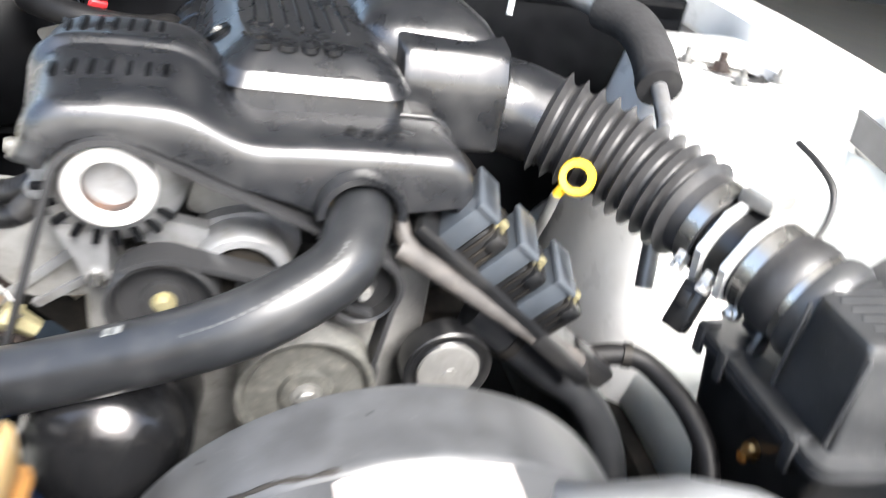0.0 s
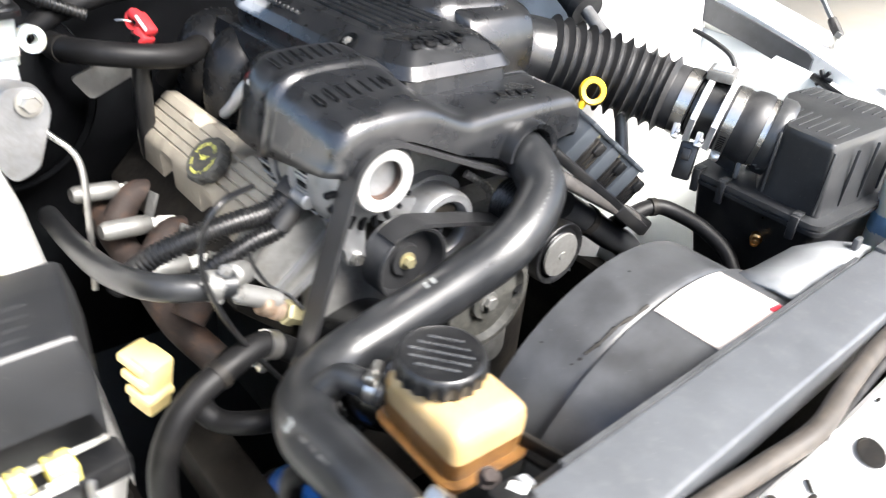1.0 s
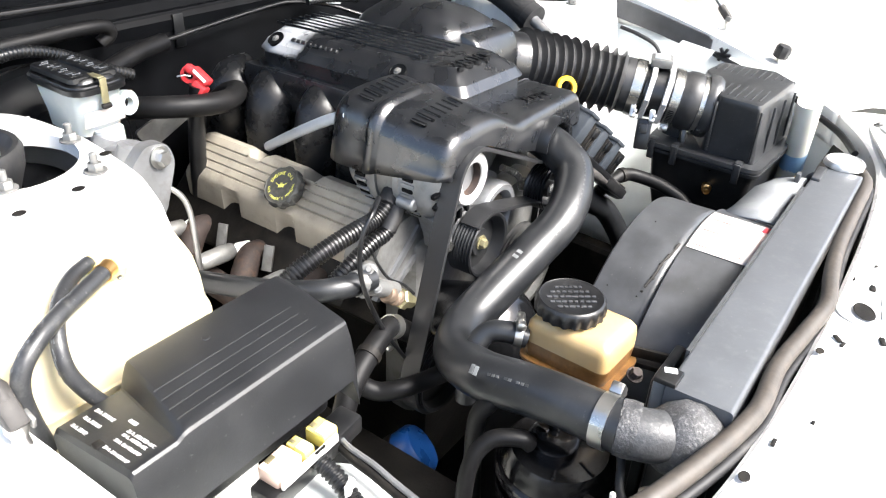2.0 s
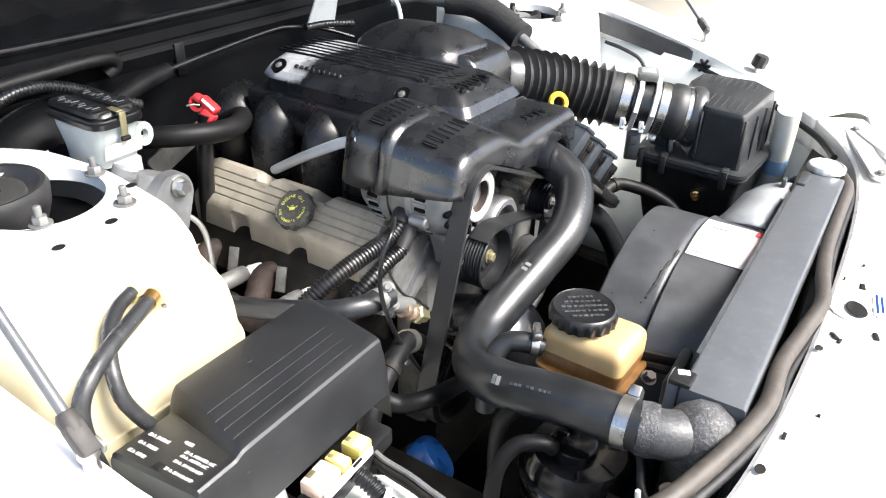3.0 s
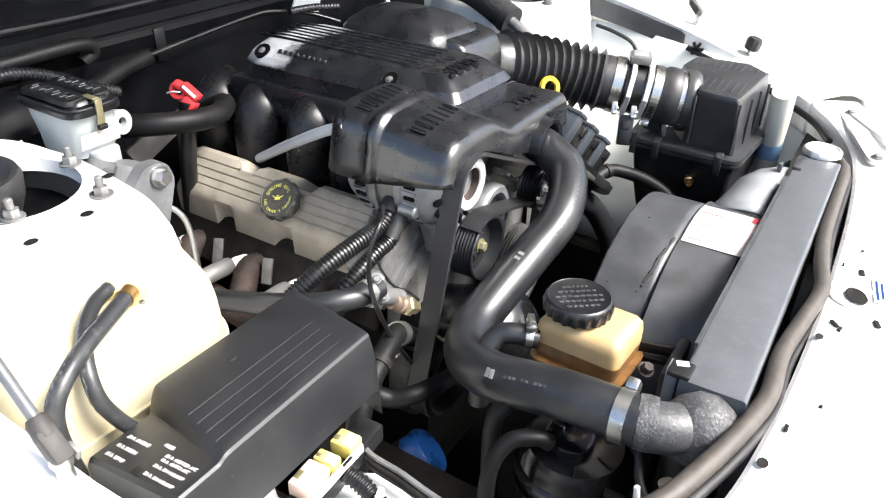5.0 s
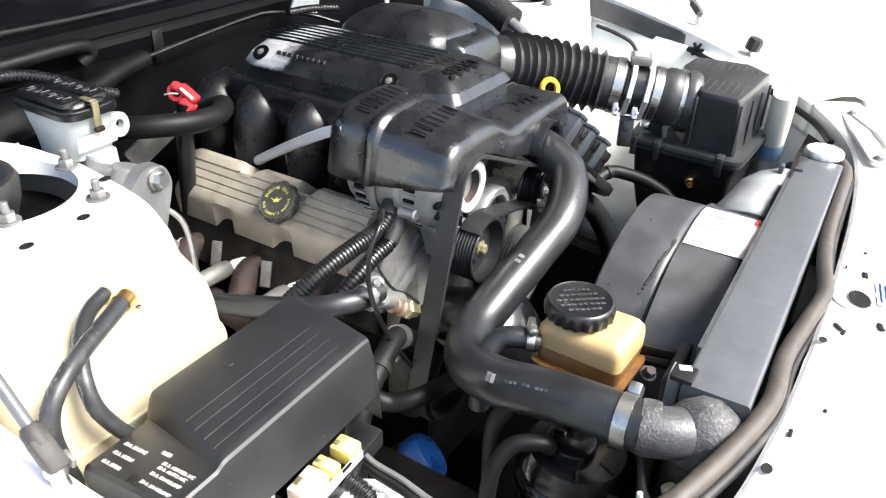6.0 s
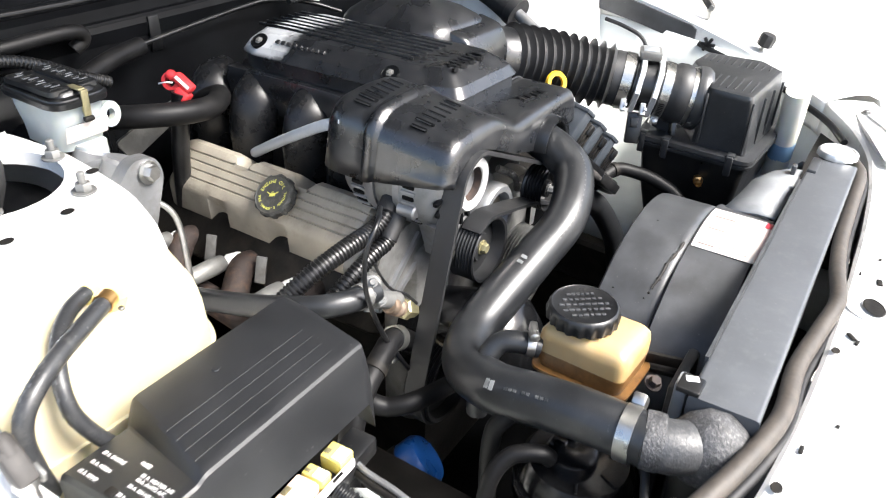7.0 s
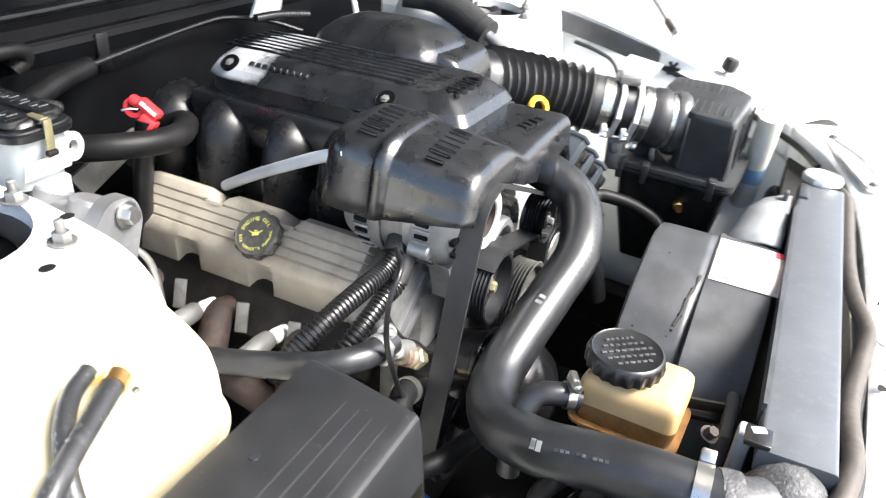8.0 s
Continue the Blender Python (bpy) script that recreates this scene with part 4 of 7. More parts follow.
def make_alternator_cover():
    t = thing("alternator_cover", "black plastic alternator cover with vent slots and a raised band", "cover", (-0.09, 0.56, 0.85))
    stations = [(0.4975, 0.0115), (0.498, 0.0078), (0.4995, 0.0046), (0.502, 0.0021), (0.505, 0.0006), (0.509, 0.0), (0.52, 0.0), (0.535, 0), (0.548, 0), (0.566, 0), (0.58, 0), (0.583, 0), (0.5848, -0.0008), (0.587, -0.0029), (0.5895, -0.004), (0.5935, -0.004), (0.596, -0.0029), (0.5982, -0.0008), (0.6, 0), (0.612, 0), (0.63, 0), (0.643, 0.0015), (0.652, 0.006), (0.658, 0.012), (0.662, 0.02)]
    rows = [[(x, y, z) for x, z in alternator_outline(y, d)] for y, d in stations]
    # the right arm is shallower: its rear rows close up behind the engine cover
    for j, (y, d) in enumerate(stations):
        rows[j] = [(x, min(y, 0.575 + 0.095 * max(0, min(1, (-0.07 - x) / 0.04))), z) for x, y, z in rows[j]]
    # fine columns so that the arches read
    counts = [max(1, int((Vector(b) - Vector(a)).length / 0.005)) for a, b in zip(rows[6], rows[6][1:])]

    def same(row):
        out = []
        for (a, b), n in zip(zip(row, row[1:]), counts):
            out += [tuple(Vector(a).lerp(Vector(b), i / n)) for i in range(n)]
        return out + [row[-1]]
    rows = [same(r) for r in rows]
    spread = [max(x, -0.2125 + 0.5 * (z - 0.866)) for x, y, z in rows[0]]
    lower = [(s, 0.4972, min(z, alternator_low(s))) for s, (x, y, z) in zip(spread, rows[0])]
    mid = [tuple(Vector(a).lerp(Vector(b), 0.5)) for a, b in zip(rows[0], lower)]
    lip = [(x, y + 0.012, z - 0.0005) for x, y, z in lower]
    bm = loft([lip, lower, mid] + rows, caps=False, loop=False)
    bmesh.ops.remove_doubles(bm, verts=bm.verts[:], dist=0.0001)
    shell = thick(part("cover_shell", bm, M_COVER, t, sharp=50), 0.0025, 1)
    # vents: near-black bars stand in for the shaded slots, with lips
    for cx, cy, step, length in ((-0.171, 0.619, 0.011, 0.025), (-0.1665, 0.547, 0.0122, 0.024)):
        for k in range(7):
            x, y = cx + (k - 3) * step, cy + (k - 3) * 0.0008
            over = max(0, -0.1915 - x)
            z = cover_crown(y) + 0.0036 - (0.033 - math.sqrt(0.033 ** 2 - over ** 2))
            slot = part("vent_slot", box((x, y, z - 0.001), (0.0046, length if 0 < k < 6 else length - 0.004, 0.004), 0.0018, (8, -math.degrees(over / 0.033), 0)), M_FIREWALL, shell, "near-black bar for the shade in a vent slot")
            part("slot_lip", box((x - 0.0032, y, z + 0.0004), (0.0012, length - 0.005, 0.0012), 0.0004, (8, -math.degrees(over / 0.033), 0)), M_COVER, slot)
    for k in range(4):
        part("lettering_bar", box((0.004 + 0.012 * k, 0.531 - 0.003 * k, 0.8905), (0.008, 0.014 - 0.002 * (k % 2), 0.002), 0.0006, (0, 0, -15)), M_RUNNER, shell)
    # the arch over the coolant outlet
    bm = ringlike([(0.028, -0.012), (0.034, -0.014), (0.0355, 0.0), (0.033, 0.012), (0.028, 0.01)], (0.011, 0.494, 0.84), (0, 1, 0), 40)
    bmesh.ops.bisect_plane(bm, geom=bm.verts[:] + bm.edges[:] + bm.faces[:], plane_co=(0, 0, 0.838), plane_no=(0, 0, 1), clear_inner=True)
    part("hose_arch", bm, M_COVER, shell)


make_alternator_cover()


def pulley(name, at, r, width, grooves, mat, label, hub=0.35, dish=0.4, rise=0.4, bolt_mat=None):
    """A belt pulley facing the front, grooved or flat, with a dished face and its bolt."""
    t = thing(name, label, "pulley", at, "belt pulleys")
    steps = [(r * 0.6, width * 0.5), (r * 0.97, width * 0.5), (r, width * 0.46)]
    if grooves:
        for k in range(grooves):
            z0 = width * (0.42 - 0.84 * k / grooves)
            dz = width * 0.84 / grooves
            steps += [(r * 0.985, z0), (r * 0.93, z0 - dz * 0.5), (r * 0.985, z0 - dz * 0.98)]
    steps += [(r, -width * 0.46), (r * 0.97, -width * 0.5)]
    prof = steps[::-1] + [(r * 0.9, width * 0.46), (r * 0.82, width * (0.5 - dish)), (r * hub, width * (0.5 - dish)), (r * hub * 0.95, width * rise), (r * 0.1, width * rise), (0, width * rise)]
    prof = [(rr, h) for rr, h in prof if not (rr == r * 0.6)]
    part("wheel", lathe(prof, at, (0, -1, 0), 48), mat, t)
    part("hub_bolt", bolt((at[0], at[1] - width * rise, at[2]), (0, -1, 0), r * 0.12 + 0.0015, 0.006, True), bolt_mat or M_ALLOY_GREY, t, "dull hub bolt")
    return t


pulley("alternator_fan", (-0.165, 0.532, 0.85), 0.031, 0.02, 6, M_DARK, "dark alternator pulley under the cover", 0.45)
PULLEY_RING = thing("alternator_pulley", "bright white-metal alternator pulley rim", "pulley", (-0.165, 0.5, 0.85), "belt pulleys")
part("rim", ringlike([(0.0195, -0.003), (0.0195, 0.003), (0.021, 0.004), (0.03, 0.0035), (0.0318, 0.001), (0.0318, -0.004)], (-0.165, 0.5, 0.85), (0, -1, 0), 56), M_BRIGHT, PULLEY_RING)
part("cup", ringlike([(0.0205, 0.0), (0.0195, 0.001), (0.0178, -0.018), (0.001, -0.019), (0.001, -0.021), (0.02, -0.02)], (-0.165, 0.5, 0.85), (0, -1, 0), 48), M_RUST, PULLEY_RING, "dull brown hollow of the pulley")
part("shaft_nut", bolt((-0.165, 0.518, 0.85), (0, -1, 0), 0.008, 0.006), M_RUST, PULLEY_RING, "dull shaft nut")
pulley("steering_pump_pulley", (-0.132, 0.505, 0.752), 0.042, 0.034, 7, M_BELT, "black grooved power-steering pump pulley", 0.42, dish=0.5, rise=0.14, bolt_mat=M_BRASS_DULL)
pulley("water_pump_pulley", (-0.018, 0.5, 0.662), 0.061, 0.03, 6, M_CAP, "dull grey water pump pulley", 0.38, dish=0.3)
pulley("idler_pulley", (0.11, 0.51, 0.676), 0.042, 0.026, 0, M_BLACK, "black idler pulley with a pale dished centre", 0.7, dish=0.15)
part("centre_disc", lathe([(0.03, 0), (0.029, 0.0025), (0.012, 0.004), (0, 0.004)], (0.11, 0.497, 0.676), (0, -1, 0), 36), M_ALLOY_GREY, thing("idler_centre", "dull dished idler pulley centre", "pulley centre", (0.11, 0.497, 0.676)))
pulley("compressor_pulley", (-0.215, 0.5, 0.612), 0.055, 0.034, 7, M_BLACK, "black grooved compressor pulley low in the bay", 0.3)
pulley("small_pulley", (0.02, 0.5, 0.77), 0.03, 0.03, 6, M_BLACK, "small black grooved pulley under the hose", 0.4)


def make_tensioner():
    t = thing("belt_tensioner", "cast alloy belt tensioner arm between the pulleys", "belt tensioner", (-0.09, 0.555, 0.77))
    part("arm", loft([[(x, y, z) for x, z in rounded([(-0.11, 0.745), (-0.04, 0.745), (-0.02, 0.79), (-0.06, 0.812), (-0.11, 0.8)], 0.02)] for y in (0.546, 0.548, 0.575, 0.58)]), M_ALLOY, t)
    part("eye", ringlike([(0.027, 0.0), (0.039, 0.0), (0.041, 0.006), (0.041, 0.034), (0.038, 0.038), (0.031, 0.038), (0.027, 0.032)], (-0.073, 0.55, 0.764), (0, -1, 0), 40), M_ALLOY, t)
    part("hub", lathe([(0.0, 0.0), (0.026, 0.0), (0.026, 0.026), (0.024, 0.028), (0, 0.028)], (-0.073, 0.55, 0.764), (0, -1, 0), 36), M_DARK, t, "dark tensioner hub")
    for a in (20, 140, 260):
        part("spoke", box((-0.073 + 0.009 * math.cos(radians(a)), 0.5205, 0.764 + 0.009 * math.sin(radians(a))), (0.02, 0.004, 0.008), 0.0015, (0, -a, 0)), M_ALLOY, t)
    part("web", loft([[(x, y, z) for x, z in ((-0.15, 0.79), (-0.14, 0.81), (-0.1, 0.8), (-0.106, 0.768))] for y in (0.53, 0.533, 0.546)]), M_ALLOY, t)
    b = thing("front_bracket", "dull alloy bracket with brass fittings behind the belt", "bracket", (-0.06, 0.56, 0.8))
    part("plate", loft([[(x, y, z) for x, z in rounded([(-0.12, 0.8), (-0.03, 0.79), (0.0, 0.82), (-0.02, 0.86), (-0.1, 0.872)], 0.012)] for y in (0.56, 0.562, 0.59)]), M_ALLOY_GREY, b)
    part("fitting", bolt((-0.03, 0.558, 0.838), (0, -1, 0.2), 0.008, 0.012), M_BRASS, b, "small brass fitting")
    part("fitting", bolt((-0.075, 0.558, 0.79), (0.2, -1, 0), 0.007, 0.01), M_BRASS, b, "small brass fitting")
    part("spring", conduit([(-0.02, 0.545, 0.8), (0.0, 0.53, 0.785), (0.005, 0.525, 0.765)], 0.005, 0.004, 8, None, 0.3), M_STEEL, b, "coil spring")


make_tensioner()


def ribbon(pts, width, thickness=0.004):
    """A belt in the x-z plane of the pulleys: width along y."""
    line = [Vector((x, 0, z)) for x, z in pts]
    rows = []
    for i, p in enumerate(line):
        t = (line[min(i + 1, len(line) - 1)] - line[max(i - 1, 0)]).normalized()
        n = Vector((-t.z, 0, t.x)) * thickness / 2
        rows.append([(p.x + n.x, 0.5 - width / 2, p.z + n.z), (p.x + n.x, 0.5 + width / 2, p.z + n.z), (p.x - n.x, 0.5 + width / 2, p.z - n.z), (p.x - n.x, 0.5 - width / 2, p.z - n.z)])
    return loft(rows)


def around(cx, cz, r, a0, a1, n=14):
    return [(cx + r * math.cos(radians(a0 + (a1 - a0) * k / n)), cz + r * math.sin(radians(a0 + (a1 - a0) * k / n))) for k in range(n + 1)]


def make_belt():
    t = thing("drive_belt", "black ribbed serpentine drive belt round the pulleys", "drive belt", (-0.15, 0.5, 0.62))
    path = around(-0.215, 0.612, 0.057, -60, -198) + around(-0.165, 0.85, 0.037, 162, 72) + around(0.02, 0.77, 0.032, 70, -30) + around(0.0, 0.68, 0.04, 20, -40)
    part("belt", ribbon(path, 0.024, 0.0045), M_BELT, t)
    path = around(-0.132, 0.752, 0.0438, 128, 76) + [(-0.06, 0.778), (-0.01, 0.762), (0.03, 0.745)]
    part("belt_run", ribbon(path, 0.026, 0.004), M_BELT, t)


make_belt()


def make_alternator():
    t = thing("alternator", "cast alloy alternator with cooling slots under its cover", "alternator", (-0.17, 0.57, 0.78))
    cx, cz = -0.168, 0.846
    # front shield, laminated middle and rear shield, along the shaft
    front = part("front_shield", lathe([(0.02, 0.064), (0.036, 0.062), (0.05, 0.052), (0.0545, 0.04), (0.055, 0.018), (0.057, 0.016), (0.057, 0.008), (0.03, 0.008), (0, 0.008)][::-1], (cx, 0.572, cz), (0, -1, 0), 56), M_ALLOY, t, "pale cast front shield")
    part("stator", lathe([(0.0, -0.02), (0.0525, -0.02), (0.0525, 0.009), (0, 0.009)], (cx, 0.572, cz), (0, -1, 0), 56), M_ALLOY_GREY, t, "dull steel middle")
    rear = part("rear_shield", lathe([(0.0, -0.078), (0.03, -0.076), (0.046, -0.066), (0.0535, -0.05), (0.055, -0.03), (0.056, -0.028), (0.056, -0.019), (0, -0.019)], (cx, 0.572, cz), (0, -1, 0), 56), M_ALLOY, t, "pale cast rear shield")
    for body, ys in ((front, 0.5445), (rear, 0.613)):
        for k in range(9):
            a = radians(170 + 14 * k)
            part("cooling_slot", box((cx + 0.0545 * math.cos(a), ys, cz + 0.0545 * math.sin(a)), (0.0035, 0.015, 0.0052), 0.0015, (0, -math.degrees(a), 0)), M_FIREWALL, body, "dark cooling slot")
            part("slot_bridge", box((cx + 0.0552 * math.cos(a + 0.122), ys, cz + 0.0552 * math.sin(a + 0.122)), (0.003, 0.019, 0.004), 0.0012, (0, -math.degrees(a + 0.122), 0)), M_ALLOY, body)
    for k in range(9):
        a = radians(185 + 18 * k)
        part("face_slot", box((cx + 0.044 * math.cos(a), 0.513, cz + 0.044 * math.sin(a)), (0.014, 0.006, 0.0055), 0.0015, (0, -math.degrees(a), 0)), M_FIREWALL, front, "dark cooling slot")
    for a in (200, 262):
        c, sn = math.cos(radians(a)), math.sin(radians(a))
        part("bolt_boss", lathe([(0.008, 0), (0.008, 0.02), (0.006, 0.022), (0, 0.022)], (cx + 0.056 * c, 0.556, cz + 0.056 * sn), (0, -1, 0), 14), M_ALLOY, front)
    # pivot arm down to its bolt
    rows = [[(x + dx, 0.53 + dy, z + dz) for dx, dy, dz in ((-w, -0.012, 0), (w * 0.7, -0.014, 0.004), (w, 0.012, 0.004), (-w * 0.8, 0.014, 0))] for x, z, w in ((-0.186, 0.808, 0.024), (-0.184, 0.79, 0.017), (-0.181, 0.772, 0.012), (-0.179, 0.758, 0.011))]
    arm = part("pivot_arm", loft(rows), M_ALLOY, t)
    part("pivot_bolt", bolt((-0.18, 0.522, 0.763), (-0.2, -1, 0.1), 0.0075, 0.009), M_STEEL, arm)


make_alternator()


# ---- radiator and its hoses ----
def make_radiator():
    t = thing("radiator", "radiator with a dusty black top cover and corroded outlet", "radiator", (0, 0.18, 0.35))
    prof = rounded([(0.154, 0.752), (0.2, 0.752), (0.212, 0.77), (0.212, 0.791), (0.154, 0.792)], 0.004, 3)
    top = part("top_cover", loft([[(x, y, z) for y, z in prof] for x in (-0.289, -0.287, -0.1, 0.1, 0.292, 0.294)]), M_BAR, t, "grey dusty top cover")
    part("edge_lip", loft([[(x, y, z) for y, z in ((0.2, 0.772), (0.214, 0.772), (0.214, 0.7945), (0.2105, 0.7945), (0.2105, 0.779), (0.2, 0.779))] for x in (-0.235, 0.2)]), M_SHROUD, top, "raised rear lip")
    part("end_pad", box((-0.278, 0.2135, 0.7925), (0.022, 0.02, 0.006), 0.0015), M_BLACK, top, "black end pad with chipped paint")
    part("paint_chip", box((-0.273, 0.214, 0.7957), (0.007, 0.011, 0.0006), 0.0002, (0, 0, 25)), M_TAPE, top, "white paint chip")
    part("end_block", box((0.262, 0.205, 0.792), (0.05, 0.012, 0.007), 0.002), M_SHROUD, top)
    part("core", box((0, 0.185, 0.54), (0.56, 0.034, 0.42), 0.004), M_DARK, t, "dark finned core")
    part("side_tank", box((-0.292, 0.183, 0.6), (0.035, 0.055, 0.33), 0.012), M_BLACK, t, "black end tank")
    part("side_tank", box((0.3, 0.183, 0.56), (0.035, 0.055, 0.4), 0.012), M_BLACK, t)
    part("mount_post", box((-0.262, 0.2215, 0.742), (0.02, 0.012, 0.085), 0.003), M_WING, t, "worn grey mounting post")
    for k in range(4):
        part("tank_crimp", box((-0.3045, 0.1535, 0.778 - 0.0095 * k), (0.012, 0.006, 0.006), 0.001), M_TAPE, t, "pale crimp tab")
    # outlet elbow
    out = part("outlet_elbow", tube([(-0.331, 0.228, 0.764), (-0.327, 0.212, 0.764), (-0.317, 0.198, 0.762), (-0.3, 0.184, 0.758), (-0.285, 0.182, 0.754)], 0.0225, 22, 8), M_ALU_DARK, t, "stained dark alloy outlet")
    part("outlet_bulge", lathe([(0.0, 0.034), (0.016, 0.031), (0.027, 0.02), (0.032, 0.002), (0.031, -0.016), (0.022, -0.028), (0, -0.032)], (-0.303, 0.184, 0.758), (0.15, -0.6, 0.75), 32), M_ALU_OLD, out, "chalky white bulge")
    part("outlet_neck", ringlike([(0.021, -0.008), (0.0242, -0.008), (0.025, 0.0), (0.0242, 0.008), (0.021, 0.008)], (-0.3285, 0.224, 0.764), (0.25, -1, 0), 32), M_ALU_OLD, out)


make_radiator()


def make_shroud():
    t = thing("fan_shroud", "faded black plastic fan shroud arched behind the radiator", "fan shroud", (0.028, 0.29, 0.45))
    cx, cz, r = 0.028, 0.585, 0.2

    def arc(y, rr, flare=0.0, a0=-102, a1=102, n=60):
        out = []
        for k in range(n + 1):
            a = radians(a0 + (a1 - a0) * k / n)
            q = rr + flare * max(0, abs(math.sin(a)) - 0.25)
            out.append((cx + q * math.sin(a), y, cz + q * math.cos(a)))
        return out
    rear = loft([arc(0.29, r - 0.0), arc(0.3, r), arc(0.352, r), arc(0.359, r - 0.001), arc(0.362, r - 0.006), arc(0.362, r - 0.014)], caps=False, loop=False)
    thick(part("fan_ring", rear, M_SHROUD, t), 0.003)
    front = loft([arc(0.219, r - 0.004, 0.004), arc(0.22, r + 0.0005, 0.004), arc(0.24, r + 0.0008, 0.008), arc(0.275, r + 0.001, 0.016), arc(0.2885, r + 0.001, 0.018), arc(0.2905, r - 0.003, 0.016), arc(0.291, r - 0.012, 0.0)], caps=False, loop=False)
    thick(part("front_collar", front, M_SHROUD, t), 0.003)
    # a run of dried dirt down the ring
    on_ring = lambda x, lift: cz + math.sqrt((r + lift) ** 2 - (x - cx) ** 2)
    bm = tube([(x, y, on_ring(x, 0.0006)) for x, y in ((-0.024, 0.2945), (-0.042, 0.296), (-0.058, 0.3), (-0.074, 0.301), (-0.09, 0.305))], 0.0016, 8, 5, None, lambda u: 1 + 0.5 * math.sin(23 * u) * (1 - u), 0.4)
    part("dirt_run", bm, M_DARK, t, "dark dried dirt run")
    for x, y, w in ((-0.045, 0.298, 0.0045), (-0.06, 0.301, 0.005), (-0.078, 0.302, 0.006), (-0.094, 0.306, 0.0035), (-0.1, 0.309, 0.002), (-0.1, 0.345, 0.002), (0.0, 0.335, 0.002)):
        part("dirt_drop", lathe([(w * 0.5, 0.0), (w * 0.3, 0.0008), (0, 0.0009)], (x, y, on_ring(x, 0.0)), (x - cx, 0, 0.15), 9), M_DARK, t)
    wing = loft([[(0.1, 0.283, 0.772), (0.13, 0.278, 0.772), (0.185, 0.268, 0.783), (0.225, 0.25, 0.786), (0.25, 0.228, 0.786)],
                 [(0.1, 0.24, 0.779), (0.13, 0.235, 0.781), (0.18, 0.226, 0.784), (0.22, 0.222, 0.786), (0.25, 0.2165, 0.787)],
                 [(0.1, 0.219, 0.778), (0.13, 0.218, 0.779), (0.18, 0.217, 0.78), (0.22, 0.216, 0.781), (0.25, 0.2155, 0.782)]], caps=False, loop=False)
    thick(part("side_wing", wing, M_WING, t, "pale worn plastic wing"), 0.003)
    part("wing_tab", box((0.232, 0.226, 0.792), (0.012, 0.006, 0.014), 0.0015), M_SHROUD, t)
    for side in (-1, 1):
        part("side_plate", box((cx + side * 0.232, 0.232, 0.6), (0.07, 0.012, 0.3), 0.004), M_SHROUD, t)
    lab = thing("warning_label", "white warning label with faded red print on the fan shroud", "label", (0.025, 0.246, 0.786))

    def sheet(x0, x1, y0, y1, lift):
        rows = []
        for k in range(9):
            x = x0 + (x1 - x0) * k / 8
            a = math.asin((x - cx) / (r + 0.001 + lift))
            rows.append([(x, y, cz + (r + 0.0012 + lift) * math.cos(a)) for y in (y0, (y0 + y1) / 2, y1)])
        return thick_sheet(rows, 0.0004)
    part("paper", sheet(-0.027, 0.077, 0.208, 0.2865, 0.0012), M_LABEL, lab)
    part("faded_border", sheet(-0.022, 0.05, 0.2125, 0.2185, 0.0022), M_LABEL_PRINT, lab)
    part("red_border", sheet(0.052, 0.072, 0.2125, 0.2235, 0.0022), M_LABEL_RED, lab)
    for k, (a, b) in enumerate(((-0.02, 0.005), (0.012, 0.04), (0.045, 0.068))):
        part("print_block", sheet(a, b, 0.262 - 0.004 * k, 0.281, 0.0022), M_LABEL_PRINT, lab)
    for k in range(5):
        part("print_bar", sheet(-0.02, 0.068 - 0.012 * (k % 3), 0.226 + 0.007 * k, 0.2285 + 0.007 * k, 0.0022), M_LABEL_PRINT, lab)


make_shroud()

HOSE_LINE = [(0.016, 0.515, 0.842), (0.006, 0.475, 0.832), (-0.012, 0.444, 0.816), (-0.069, 0.424, 0.79), (-0.126, 0.432, 0.762), (-0.196, 0.442, 0.735), (-0.25, 0.442, 0.722), (-0.295, 0.42, 0.724),
             (-0.321, 0.375, 0.738), (-0.327, 0.33, 0.751), (-0.33, 0.285, 0.761), (-0.3315, 0.226, 0.765)]


